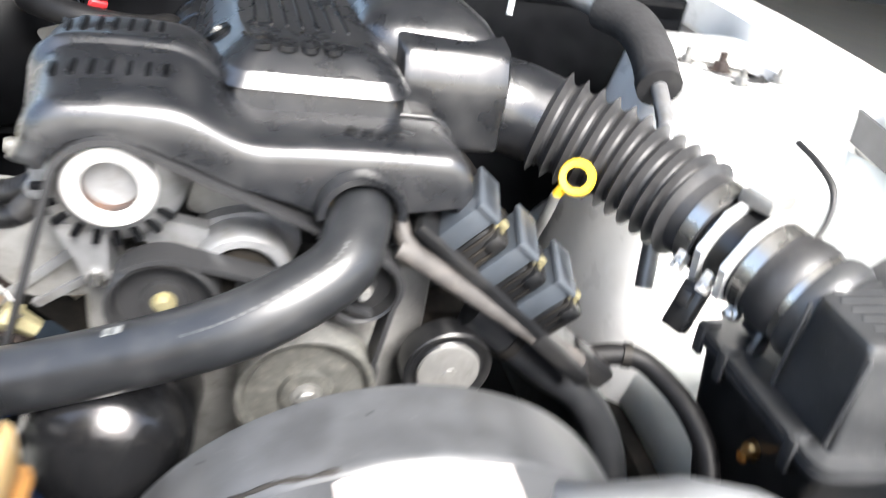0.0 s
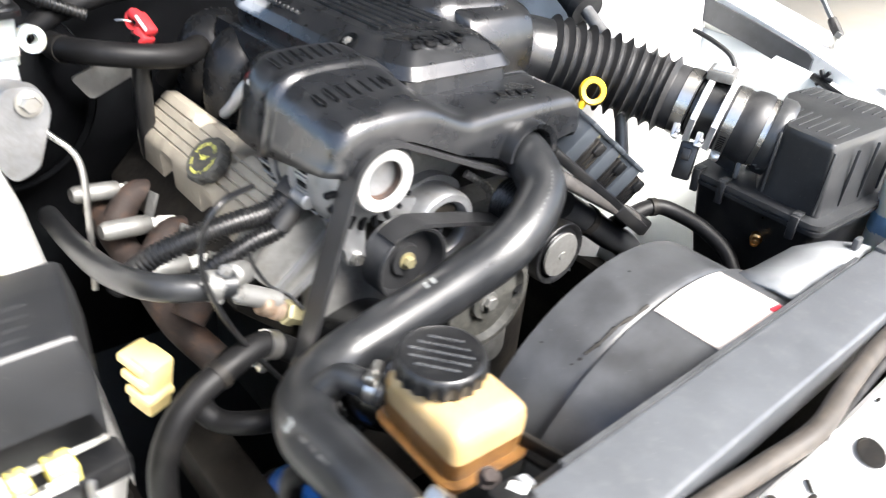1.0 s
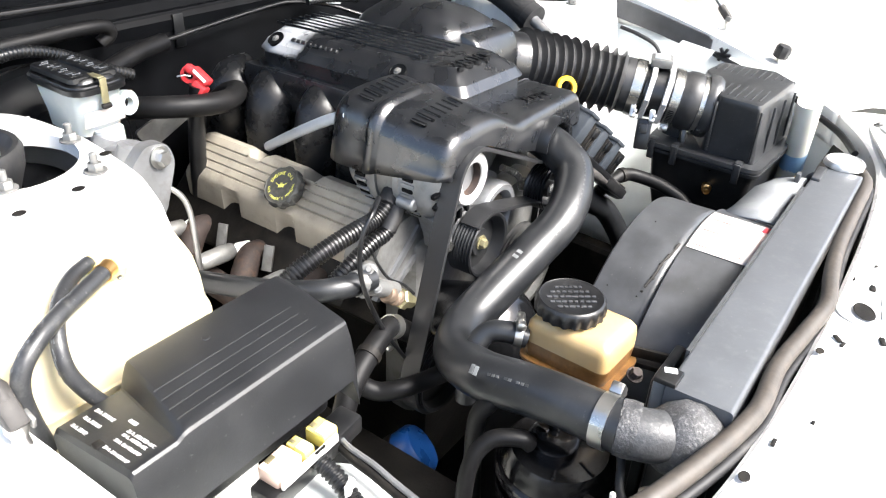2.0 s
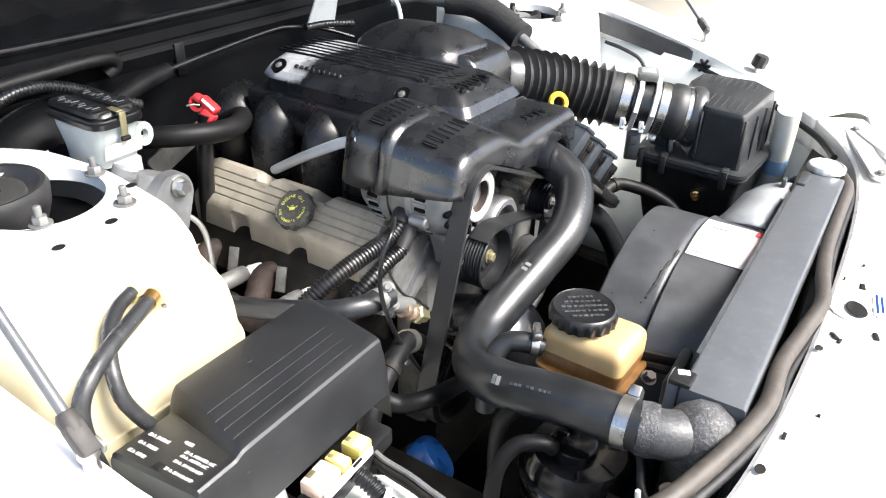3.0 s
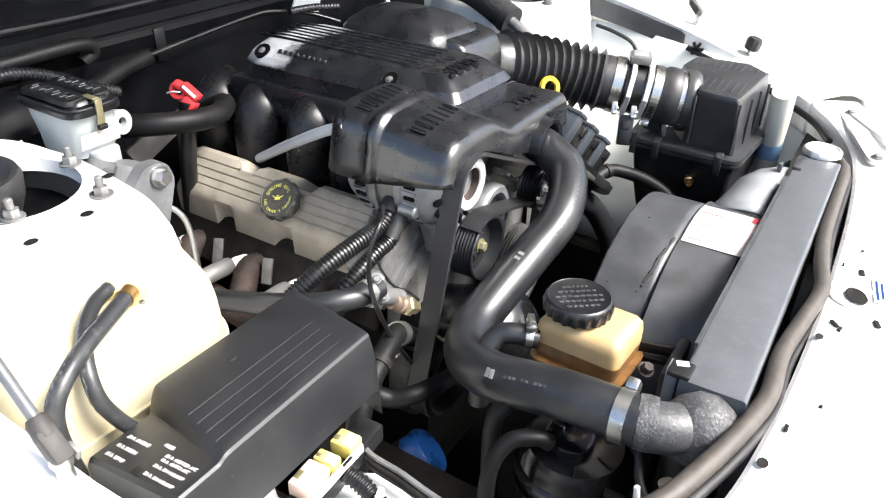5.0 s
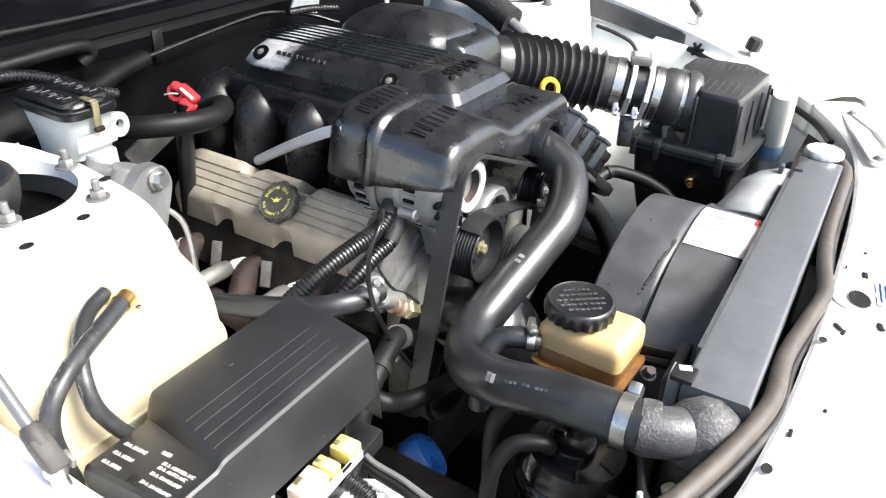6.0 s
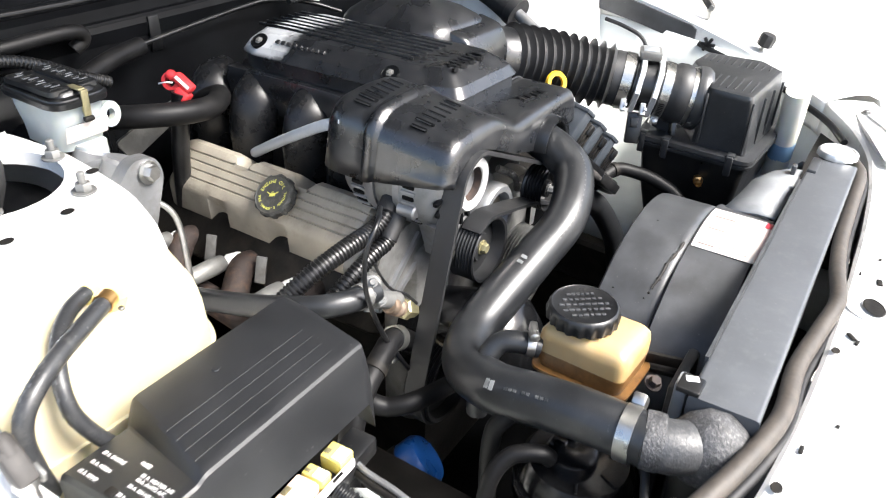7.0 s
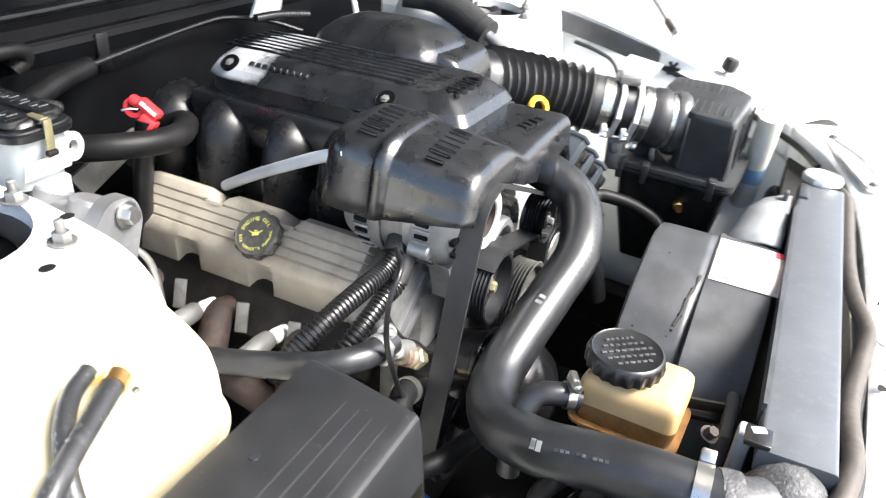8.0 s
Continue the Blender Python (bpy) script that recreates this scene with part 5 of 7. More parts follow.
def make_hoses():
    t = thing("radiator_hose", "thick black rubber top radiator hose with pale printed marks", "hose", (-0.2, 0.4, 0.7))
    hose = part("hose_body", tube(HOSE_LINE, 0.0245, 28, 10, None, lambda u: 1 - 0.07 * max(0, (u - 0.75) / 0.25)), M_HOSE, t)
    # printed marks lie along the hose, as bars and a plain bow shape
    line = spline(HOSE_LINE, 10)
    eye_side = Vector((-0.55, -0.25, 0.8))
    def mark(u, around_deg, length, width, name, mat=M_INK_GREY):
        i = int(u * (len(line) - 2))
        p, tg = line[i], (line[i + 1] - line[i]).normalized()
        n = (eye_side - tg * eye_side.dot(tg)).normalized()
        n = (Matrix.Rotation(radians(around_deg), 3, tg) @ n).normalized()
        m = basis(p + n * 0.02455, tg, n.cross(tg))
        b = box((0, 0, 0), (length, width, 0.0005), 0)
        bmesh.ops.transform(b, matrix=m, verts=b.verts[:])
        part(name, b, mat, hose)
    for u in (0.79, 0.798, 0.806, 0.814, 0.826, 0.834, 0.842, 0.856, 0.864, 0.872, 0.88):
        mark(u, 6, 0.0032, 0.0026, "printed_bar", M_INK_DIM)
    for k in range(22):
        mark(0.16 + 0.0085 * k, -28, 0.0026, 0.0018, "printed_bar", M_INK_DIM)
    for du, w in ((0.0, 0.009), (0.006, 0.0055), (0.012, 0.009)):
        mark(0.755 + du, 8, 0.0045, w, "printed_bow", M_INK_GREY)
    for du, w in ((0.0, 0.007), (0.005, 0.004), (0.01, 0.007)):
        mark(0.4 + du, 12, 0.004, w, "printed_bow", M_INK_GREY)
    clamp_band((-0.3315, 0.243, 0.764), (0.02, -1, 0.06), 0.0232, 0.0125, label="bright steel worm-drive clamp on the radiator hose", turn=-52, group="hose clamps")
    ch = thing("coolant_hose", "black rubber coolant hose dropping behind the fan shroud", "hose", (0.14, 0.45, 0.56))
    part("hose_body", tube([(0.13, 0.522, 0.728), (0.17, 0.512, 0.7), (0.21, 0.503, 0.67), (0.25, 0.498, 0.643), (0.28, 0.487, 0.605), (0.298, 0.472, 0.56), (0.306, 0.46, 0.5)], 0.0185, 22, 8), M_HOSE, ch)
    part("spring_clip", ringlike([(0.0186, -0.005), (0.0202, -0.005), (0.0202, 0.005), (0.0186, 0.005)], (0.17, 0.512, 0.7), (0.8, -0.2, -0.58), 32), M_DARK, ch, "dark spring clip")
    solo("thermostat_housing", lathe([(0.03, -0.02), (0.03, 0.0), (0.026, 0.01), (0.023, 0.05), (0, 0.05)], (0.016, 0.56, 0.845), (0, -1, -0.1), 28), M_ALLOY_GREY, "dull alloy thermostat housing under the cover", "thermostat housing")


make_hoses()


def make_steering_reservoir():
    t = thing("steering_reservoir", "amber power-steering reservoir, dark with fluid in its lower half", "reservoir", (-0.232, 0.315, 0.73))
    poly = rounded([(-0.269, 0.272), (-0.2, 0.268), (-0.198, 0.352), (-0.266, 0.362)], 0.01, 4)
    part("upper_shell", tiers(poly, [(0.754, 0.0), (0.768, 0.0), (0.7755, -0.001), (0.781, -0.005), (0.7832, -0.012), (0.7838, -0.02)]), M_AMBER, t, sharp=50)
    part("lower_shell", tiers(poly, [(0.715, -0.006), (0.732, -0.003), (0.742, -0.001), (0.754, 0.0)]), M_FLUID, t, "brown fluid-stained lower half")
    part("seam_flange", tiers(poly, [(0.7325, 0.001), (0.7325, 0.005), (0.7355, 0.005), (0.7355, 0.001)]), M_FLUID, t, "stained seam flange")
    c = Vector((-0.236, 0.33, 0.781))
    part("neck", lathe([(0.026, 0), (0.026, 0.008), (0, 0.008)], c, (0, 0, 1), 32), M_AMBER, t)
    ridges = lambda a, h: 1 + (0.035 * math.cos(20 * a) if h < 0.017 else 0.0)
    cap = part("cap", lathe([(0.031, 0.006), (0.034, 0.0065), (0.0345, 0.014), (0.0338, 0.019), (0.0325, 0.0215), (0.031, 0.0222), (0.0295, 0.0212), (0, 0.0212)], c, (0, 0, 1), 120, None, ridges), M_BLACK, t, "black knurled cap")
    for k, (w, n) in enumerate(((0.028, 4), (0.04, 5), (0.05, 6), (0.046, 6), (0.034, 4))):
        for j in range(n + 2):
            b = box((-w / 2 + w * (j + 0.5) / (n + 2), 0.0165 - 0.0083 * k, 0.0216), (w / (n + 2) * (0.5 + 0.4 * random.random()), 0.0028, 0.0012), 0.0003)
            bmesh.ops.transform(b, matrix=basis(c, (0.62, -0.78, 0), (0.78, 0.62, 0)), verts=b.verts[:])
            part("embossed_bar", b, M_SHROUD, cap)
    part("hose_stub", tube([(-0.266, 0.358, 0.757), (-0.276, 0.375, 0.762), (-0.285, 0.392, 0.758), (-0.3, 0.4, 0.735), (-0.305, 0.4, 0.68)], 0.011, 14, 8), M_HOSE, t, "black return hose")
    part("bracket", box((-0.19, 0.262, 0.728), (0.02, 0.05, 0.006), 0.001, (0, 0, 12)), M_DARK, t, "dark steel bracket")
    part("bracket_strap", box((-0.195, 0.255, 0.742), (0.004, 0.05, 0.012), 0.001, (0, 0, 15)), M_DARK, t)
    part("bracket_screw", bolt((-0.262, 0.247, 0.765), (-0.3, -0.4, 1), 0.0055, 0.007), M_RUST, t)
    clamp_band((-0.27, 0.366, 0.76), (-0.5, 0.8, 0.1), 0.0112, 0.008, label="small steel clamp on the steering hose", group="hose clamps")


make_steering_reservoir()


def make_canister():
    at = Vector((-0.318, 0.285, 0.55))
    t = thing("receiver_canister", "black round canister with hoses under the radiator hose", "canister", at)
    part("shell", lathe([(0.05, 0), (0.055, 0.01), (0.055, 0.118), (0.058, 0.12), (0.058, 0.126), (0.055, 0.128), (0.052, 0.14), (0.046, 0.148), (0.02, 0.15), (0, 0.15)], at, (0, 0, 1), 48), M_GLOSS, t)
    part("band", ringlike([(0.0555, 0.098), (0.0575, 0.098), (0.0575, 0.105), (0.0555, 0.105)], at, (0, 0, 1), 48), M_GLOSS, t)
    for h in (0.119, 0.1265):
        part("rim_bead", ringlike([(0.0575, h - 0.0012), (0.0592, h), (0.0575, h + 0.0012)], at, (0, 0, 1), 48), M_GLOSS, t)
    for a in (200, 250, 300):
        part("top_rib", box((at.x + 0.036 * math.cos(radians(a)), at.y + 0.036 * math.sin(radians(a)), at.z + 0.1485), (0.018, 0.003, 0.004), 0.001, (0, 0, a)), M_GLOSS, t)
    part("top_boss", lathe([(0.024, 0.148), (0.024, 0.158), (0.021, 0.16), (0, 0.16)], at + Vector((-0.005, 0.005, 0)), (0, 0, 1), 28), M_GLOSS, t)
    for dx, dy in ((-0.008, 0.016), (0.006, 0.01), (0.028, -0.012)):
        part("port", lathe([(0.006, 0.148), (0.006, 0.166), (0.004, 0.167), (0, 0.167)], at + Vector((dx, dy, 0)), (0, 0, 1), 14), M_GLOSS, t)
    part("canister_hose", tube([(-0.35, 0.3, 0.715), (-0.357, 0.308, 0.723), (-0.372, 0.33, 0.719), (-0.388, 0.34, 0.691), (-0.394, 0.34, 0.621), (-0.393, 0.338, 0.501)], 0.008, 14, 8), M_HOSE_DULL, t, "black vapour hose")
    part("canister_hose", tube([(-0.315, 0.32, 0.745), (-0.342, 0.349, 0.732), (-0.346, 0.362, 0.682), (-0.344, 0.354, 0.502)], 0.009, 14, 8), M_HOSE_DULL, t, "black vapour hose")
    part("strap", box((-0.35, 0.232, 0.665), (0.006, 0.02, 0.05), 0.001), M_DARK, t)
    s = thing("sensor_lead", "dark wire and pale sensor plug beside the radiator outlet", "sensor", (-0.35, 0.21, 0.69))
    part("wire", tube([(-0.31, 0.24, 0.74), (-0.325, 0.225, 0.725), (-0.345, 0.215, 0.712), (-0.36, 0.2, 0.705), (-0.375, 0.19, 0.703)], 0.004, 10, 8), M_RUBBER, s)
    part("plug", lathe([(0.007, 0), (0.007, 0.012), (0.006, 0.014), (0, 0.014)], (-0.345, 0.188, 0.712), (0.2, 0.5, 0.8), 14), M_BEIGE, s, "pale sensor plug")
    part("pale_cap", lathe([(0.026, 0), (0.027, 0.004), (0.024, 0.009), (0.012, 0.01), (0, 0.01)], (-0.398, 0.194, 0.72), (0, 0, 1), 32), M_TAPE, s, "pale round cap")
    part("pale_stem", lathe([(0.003, 0), (0.0025, 0.02), (0, 0.022)], (-0.39, 0.205, 0.73), (0.2, 0.2, 1), 10), M_TAPE, s)


make_canister()


# ---- right side: fuses, tank, brakes ----
def make_fuse_box():
    t = thing("fuse_box", "black plastic fuse box with a ridged lid and white fuse list", "fuse box", (-0.52, 0.48, 0.74))
    slope = lambda y: 0.8266 + (0.5235 - y) * 0.235
    crest = lambda y: 0.8485 + 0.004 * min(1, (0.5235 - y) / 0.037) + 0.0005 * max(0, (0.486 - y) / 0.06)
    # across the lid: y, drop below the surface, share of the raised part
    across = [(0.529, 0.05, 0.3), (0.5285, 0.012, 0.75), (0.5268, 0.0035, 0.9), (0.5235, 0.0008, 1), (0.519, 0, 1), (0.505, 0, 1), (0.4885, 0, 1), (0.4835, 0.0, 1), (0.46, 0, 1), (0.436, 0, 1), (0.4305, 0.0, 1), (0.428, 0.0008, 1), (0.4262, 0.0028, 1), (0.4252, 0.0065, 1), (0.4225, 0.03, 1), (0.42, 0.058, 1)]
    rows = []
    for x, up in ((-0.6425, 0), (-0.64, 0.0), (-0.6, 0.0), (-0.5915, 0.0), (-0.59, 0.05), (-0.5865, 0.55), (-0.584, 0.85), (-0.5815, 0.97), (-0.577, 1), (-0.53, 1), (-0.48, 1), (-0.44, 1), (-0.435, 0.97), (-0.431, 0.85), (-0.4265, 0.5), (-0.4235, 0.0)):
        row = []
        for k, (y, drop, share) in enumerate(across):
            skew = -0.2 * (0.523 - y) * (1 if x > -0.61 else 0.1)
            low = slope(y) - drop - (0.004 if x < -0.641 and drop < 0.01 else 0) - (0.03 * (1 - up) if x > -0.43 else 0)
            row.append((x + skew, y, low + up * share * (crest(y) - slope(y))))
        rows.append(row)
    lid = part("lid", loft(rows), M_LID, t, sharp=24)
    part("base", box((-0.53, 0.495, 0.77), (0.19, 0.06, 0.09), 0.006), M_BLACK, t)
    for k in range(4):
        y = 0.4745 - 0.0115 * k
        z = crest(y)
        dx = -0.2 * (0.523 - y)
        part("lid_rib", tube([(-0.582 + dx, y, z - 0.0005), (-0.572 + dx, y, z + 0.0001), (-0.47 + dx, y, z + 0.0001), (-0.452 + dx, y, z - 0.0005)], 0.00045, 8, 2), M_LID, lid)
    part("lid_dimple", lathe([(0.0035, 0), (0.003, 0.001), (0, 0.0012)], (-0.532, 0.4955, crest(0.4955)), (0, 0, 1), 16), M_LID, lid)
    m = lambda x, y: basis((x, y, slope(y) + 0.0003), (-0.06, -1, 0.235), (1, -0.06, 0))
    for k, text in enumerate(("20 A. ENGINE", "15 A. HORN", "15 A. F/PMP.")):
        letters("fuse_list", text, 0.0043, m(-0.6165 - 0.0092 * k, 0.5158), M_INK, lid, 0.0001, narrow=1.05)
    letters("fuse_list", "FUSES", 0.0042, m(-0.6125, 0.4795), M_INK, lid, 0.0001)
    for k, text in enumerate(("25 A. HEATER A/C", "10 A. AUTO A/C", "20 A. RH H/LAMP", "20 A. LH H/LAMP")):
        letters("fuse_list", text, 0.0037, m((-0.6198, -0.6238, -0.6296, -0.6375)[k], 0.4695), M_INK, lid, 0.0001, narrow=1.2)
    part("lid_notch", box((-0.6375, 0.4735, 0.8375), (0.007, 0.008, 0.006), 0.0015), M_DARK, lid)
    # open relay row below the lid
    r = thing("relay_holder", "black relay holder with yellow and pink relays beside the fuse box", "relay holder", (-0.49, 0.437, 0.72))
    part("holder", box((-0.49, 0.437, 0.727), (0.115, 0.026, 0.02), 0.003, (0, 0, 4)), M_BLACK, r)
    rail = part("holder_rail", box((-0.5025, 0.4222, 0.743), (0.066, 0.0028, 0.009), 0.0008, (0, 0, 2)), M_TAPE, r, "pale plastic rail")
    part("rail_slot", box((-0.492, 0.4212, 0.7475), (0.012, 0.0022, 0.0018), 0.0004, (0, 0, 2)), M_DARK, rail)
    for x, mat, lab, w in ((-0.4745, M_RELAY, "translucent yellow relay", 0.0185), (-0.4995, M_RELAY, "translucent yellow relay", 0.0125), (-0.522, M_PINK, "faded pink relay", 0.0295)):
        body = part("relay", box((x, 0.437, 0.7415), (w, 0.0215, 0.018), 0.002, (0, 0, 4)), mat, r, lab)
        part("relay_top", box((x, 0.4325, 0.7506), (w * 0.82, 0.0105, 0.0022), 0.0008, (0, 0, 4)), M_RELAY_TOP if mat is M_RELAY else M_PINK, body, "paler top")
        part("relay_pin", box((x - w * 0.15, 0.4435, 0.7508), (w * 0.3, 0.005, 0.0012), 0.0004, (0, 0, 4)), M_BRASS_DULL, body, "brass contact")
    part("pink_mark", box((-0.522, 0.4325, 0.752), (0.009, 0.004, 0.0008), 0.0003, (0, 0, 4)), M_LABEL_PRINT, r, "unreadable brown print")


make_fuse_box()


def make_tank():
    t = thing("expansion_tank", "yellowed white plastic coolant expansion tank with two black hoses", "coolant tank", (-0.54, 0.62, 0.74))
    poly = rounded([(-0.66, 0.558), (-0.505, 0.554), (-0.476, 0.573), (-0.46, 0.622), (-0.442, 0.678), (-0.5, 0.7), (-0.66, 0.71)], 0.022, 5)
    body = part("tank_body", tiers(poly, [(0.74, 0.004), (0.8, 0.006), (0.845, 0.003), (0.862, 0.0), (0.873, -0.006), (0.88, -0.018), (0.8825, -0.034)]), M_TANK, t, sharp=60)
    part("tank_seam", tiers(poly, [(0.808, 0.004), (0.808, 0.0085), (0.8105, 0.0085), (0.8105, 0.004)]), M_TANK, body)
    a, b = Vector((-0.547, 0.582, 0.8775)), Vector((-0.553, 0.6, 0.8775))
    part("hose_stub", lathe([(0.016, -0.004), (0.014, 0.001), (0.0085, 0.003), (0.0085, 0.014), (0, 0.014)], a, (0.2, -0.2, 1), 24), M_TANK_NECK, body, "yellow stained neck")
    part("hose_stub", lathe([(0.014, -0.004), (0.012, 0.001), (0.0075, 0.003), (0.0075, 0.014), (0, 0.014)], b, (0, -0.2, 1), 24), M_TANK_NECK, body, "yellow stained neck")
    for pts, rad in (([(-0.55, 0.578, 0.892), (-0.566, 0.569, 0.893), (-0.584, 0.561, 0.892), (-0.606, 0.551, 0.891), (-0.628, 0.541, 0.887), (-0.645, 0.535, 0.876), (-0.651, 0.534, 0.857), (-0.648, 0.538, 0.825), (-0.64, 0.55, 0.79)], 0.0064),
                     ([(-0.556, 0.597, 0.891), (-0.575, 0.588, 0.891), (-0.592, 0.574, 0.889), (-0.606, 0.558, 0.884), (-0.616, 0.543, 0.872), (-0.618, 0.535, 0.855), (-0.612, 0.532, 0.836), (-0.603, 0.531, 0.818), (-0.592, 0.531, 0.8)], 0.0058)):
        h = thing("overflow_hose", "black rubber overflow hose on the expansion tank, scuffed pale", "hose", pts[0], "tank hoses")
        part("hose_body", tube(pts, rad, 18, 8), M_TANK_HOSE, h)
        line = spline(pts, 12)
        rnd = random.Random(int(rad * 1e5))
        for k in range(26):
            i = rnd.randrange(22, 64)
            tg = (line[i + 1] - line[i - 1]).normalized()
            up = Vector((-0.45, 0.25, 0.85))
            up = Matrix.Rotation(rnd.uniform(-0.35, 0.35), 3, tg) @ (up - tg * up.dot(tg)).normalized()
            q = box((0, 0, 0), (rnd.uniform(0.0012, 0.004), rnd.uniform(0.0006, 0.0014), 0.0005), 0)
            bmesh.ops.transform(q, matrix=basis(line[i] + up * (rad + 0.0001), tg, up.cross(tg)), verts=q.verts[:])
            part("scuff", q, M_BAR, h, "pale scuff in the rubber")
    w = thing("hose_ring", "copper-coloured spring ring on the tank hose", "hose clip", (-0.554, 0.5895, 0.8955))
    part("ring", ringlike([(0.0066, -0.005), (0.0075, -0.005), (0.0075, 0.005), (0.0066, 0.005)], (-0.5555, 0.5748, 0.8925), (-0.87, -0.48, 0.03), 28), M_BRASS, w)
    part("ring_tab", box((-0.552, 0.563, 0.889), (0.004, 0.004, 0.003), 0.0008), M_STEEL, w)


make_tank()


def make_brakes():
    t = thing("brake_reservoir", "white plastic brake fluid reservoir with a black clipped lid", "brake reservoir", (-0.4, 0.84, 0.86))
    poly = rounded([(-0.43, 0.792), (-0.37, 0.792), (-0.367, 0.893), (-0.428, 0.893)], 0.018, 5)
    body = part("body", loft([[(0.86 * x - 0.053, 0.72 * y + 0.24, 0.882) for x, y in grown(poly, -0.006)], [(0.95 * x - 0.019, 0.8 * y + 0.17, 0.885) for x, y in grown(poly, -0.004)], [(0.97 * x - 0.011, 0.86 * y + 0.119, 0.902) for x, y in grown(poly, -0.004)], [(x, 0.95 * y + 0.0425, 0.922) for x, y in grown(poly, -0.003)], [(x, y, 0.939) for x, y in grown(poly, -0.002)]]), M_RES, t)
    part("rim", tiers(poly, [(0.935, 0.001), (0.9355, 0.0035), (0.9415, 0.004), (0.943, 0.002)]), M_BLACK, t, "black rim seal")
    lid = part("lid", tiers(poly, [(0.942, 0.002), (0.9445, 0.001), (0.9455, -0.005), (0.9495, -0.007), (0.9505, -0.009), (0.9495, -0.013)]), M_BLACK, t, "black ribbed lid")
    for x, w in ((-0.4145, 0.024), (-0.3835, 0.022)):
        panel = part("lid_panel", tiers(rounded([(x - w / 2, 0.802), (x + w / 2, 0.802), (x + w / 2, 0.884), (x - w / 2, 0.884)], 0.006, 3), [(0.947, 0.001), (0.9518, 0.0), (0.9528, -0.0012)]), M_BLACK, lid, "dusty raised panel")
        for k in range(12):
            part("lettering_bar", box((x + 0.004 * (k % 2) - 0.002, 0.808 + 0.0062 * k, 0.9531), (w * (0.55 - 0.12 * (k % 3)), 0.0022, 0.0008), 0.0003), M_BAR if k % 3 else M_BLACK, panel, "worn moulded lettering")
    clip = part("spring_clip", box((-0.4, 0.7885, 0.938), (0.008, 0.003, 0.028), 0.001, (4, 0, 0)), M_BRASS_DULL, t, "dull brass spring clip")
    part("clip_top", box((-0.4, 0.8, 0.9515), (0.008, 0.02, 0.002), 0.001), M_BRASS_DULL, clip)
    part("clip_foot", box((-0.4, 0.789, 0.921), (0.011, 0.006, 0.006), 0.002), M_DARK, clip)
    part("level_label", box((-0.4, 0.7965, 0.907), (0.048, 0.001, 0.019), 0.0004, (17, 0, 0)), M_LABEL, body, "white paper label")
    part("ear", ringlike([(0.006, -0.004), (0.014, -0.004), (0.014, 0.004), (0.006, 0.004)], (-0.36, 0.818, 0.907), (0.2, -1, 0.1), 28), M_RES, body, "round moulded eye")
    part("neck", lathe([(0.0235, -0.03), (0.018, -0.004), (0.016, 0.01), (0.016, 0.03), (0, 0.03)], (-0.396, 0.803, 0.861), (0, 0, 1), 24), M_RES, t)
    t.location += Vector((0.012, 0.036, -0.004))
    m = thing("brake_master_cylinder", "silvery cast-alloy brake master cylinder under its reservoir", "master cylinder", (-0.39, 0.84, 0.82))
    part("barrel", lathe([(0.0, -0.11), (0.018, -0.108), (0.02, -0.1), (0.02, 0.03), (0.015, 0.05), (0, 0.052)], (-0.392, 0.818, 0.853), (0, -1, 0), 28), M_ALLOY, m)
    part("flange", loft([[(x, y, z) for x, z in rounded([(-0.435, 0.855), (-0.398, 0.893), (-0.372, 0.89), (-0.364, 0.868), (-0.385, 0.81), (-0.41, 0.8)], 0.01)] for y in (0.752, 0.754, 0.766, 0.768)]), M_ALLOY, m, "cast mounting plate")
    part("plate_bolt", bolt((-0.383, 0.751, 0.876), (0.1, -1, 0.1), 0.0085, 0.008), M_STEEL, m)
    for y, r in ((0.79, 0.02), (0.84, 0.018)):
        part("casting_boss", lathe([(r, -0.015), (r, 0.01), (r * 0.8, 0.014), (0, 0.014)], (-0.388, y, 0.868), (0.4, -0.1, 1), 20), M_ALLOY, m)
    part("brake_pipe", tube([(-0.366, 0.79, 0.83), (-0.345, 0.775, 0.8), (-0.35, 0.76, 0.74), (-0.36, 0.75, 0.66)], 0.0035, 10, 8), M_STEEL, m, "thin steel brake pipe")
    b = thing("brake_booster", "black round brake booster against the firewall", "brake booster", (-0.44, 1.01, 0.73))
    part("shell", lathe([(0.03, -0.05), (0.09, -0.045), (0.118, -0.03), (0.12, 0.0), (0.118, 0.006), (0.105, 0.026), (0.05, 0.052), (0.028, 0.067), (0, 0.067)], (-0.44, 1.01, 0.845), (0, -1, 0), 48), M_FIREWALL, b)
    part("crimped_rim", ringlike([(0.117, -0.004), (0.125, -0.004), (0.126, 0.0), (0.125, 0.004), (0.117, 0.004)], (-0.44, 1.006, 0.845), (0, -1, 0), 48), M_FIREWALL, b, "crimped steel rim")
    part("rim_bead", ringlike([(0.1255, -0.002), (0.1275, 0.0), (0.1255, 0.002)], (-0.44, 1.004, 0.845), (0, -1, 0), 64), M_GLOSS, b)
    part("neck", lathe([(0.03, 0), (0.03, 0.07), (0.025, 0.075), (0, 0.075)], (-0.45, 0.955, 0.9), (0, -1, 0), 24), M_FIREWALL, b)
    b.location += Vector((0.062, 0.0, -0.05))


make_brakes()


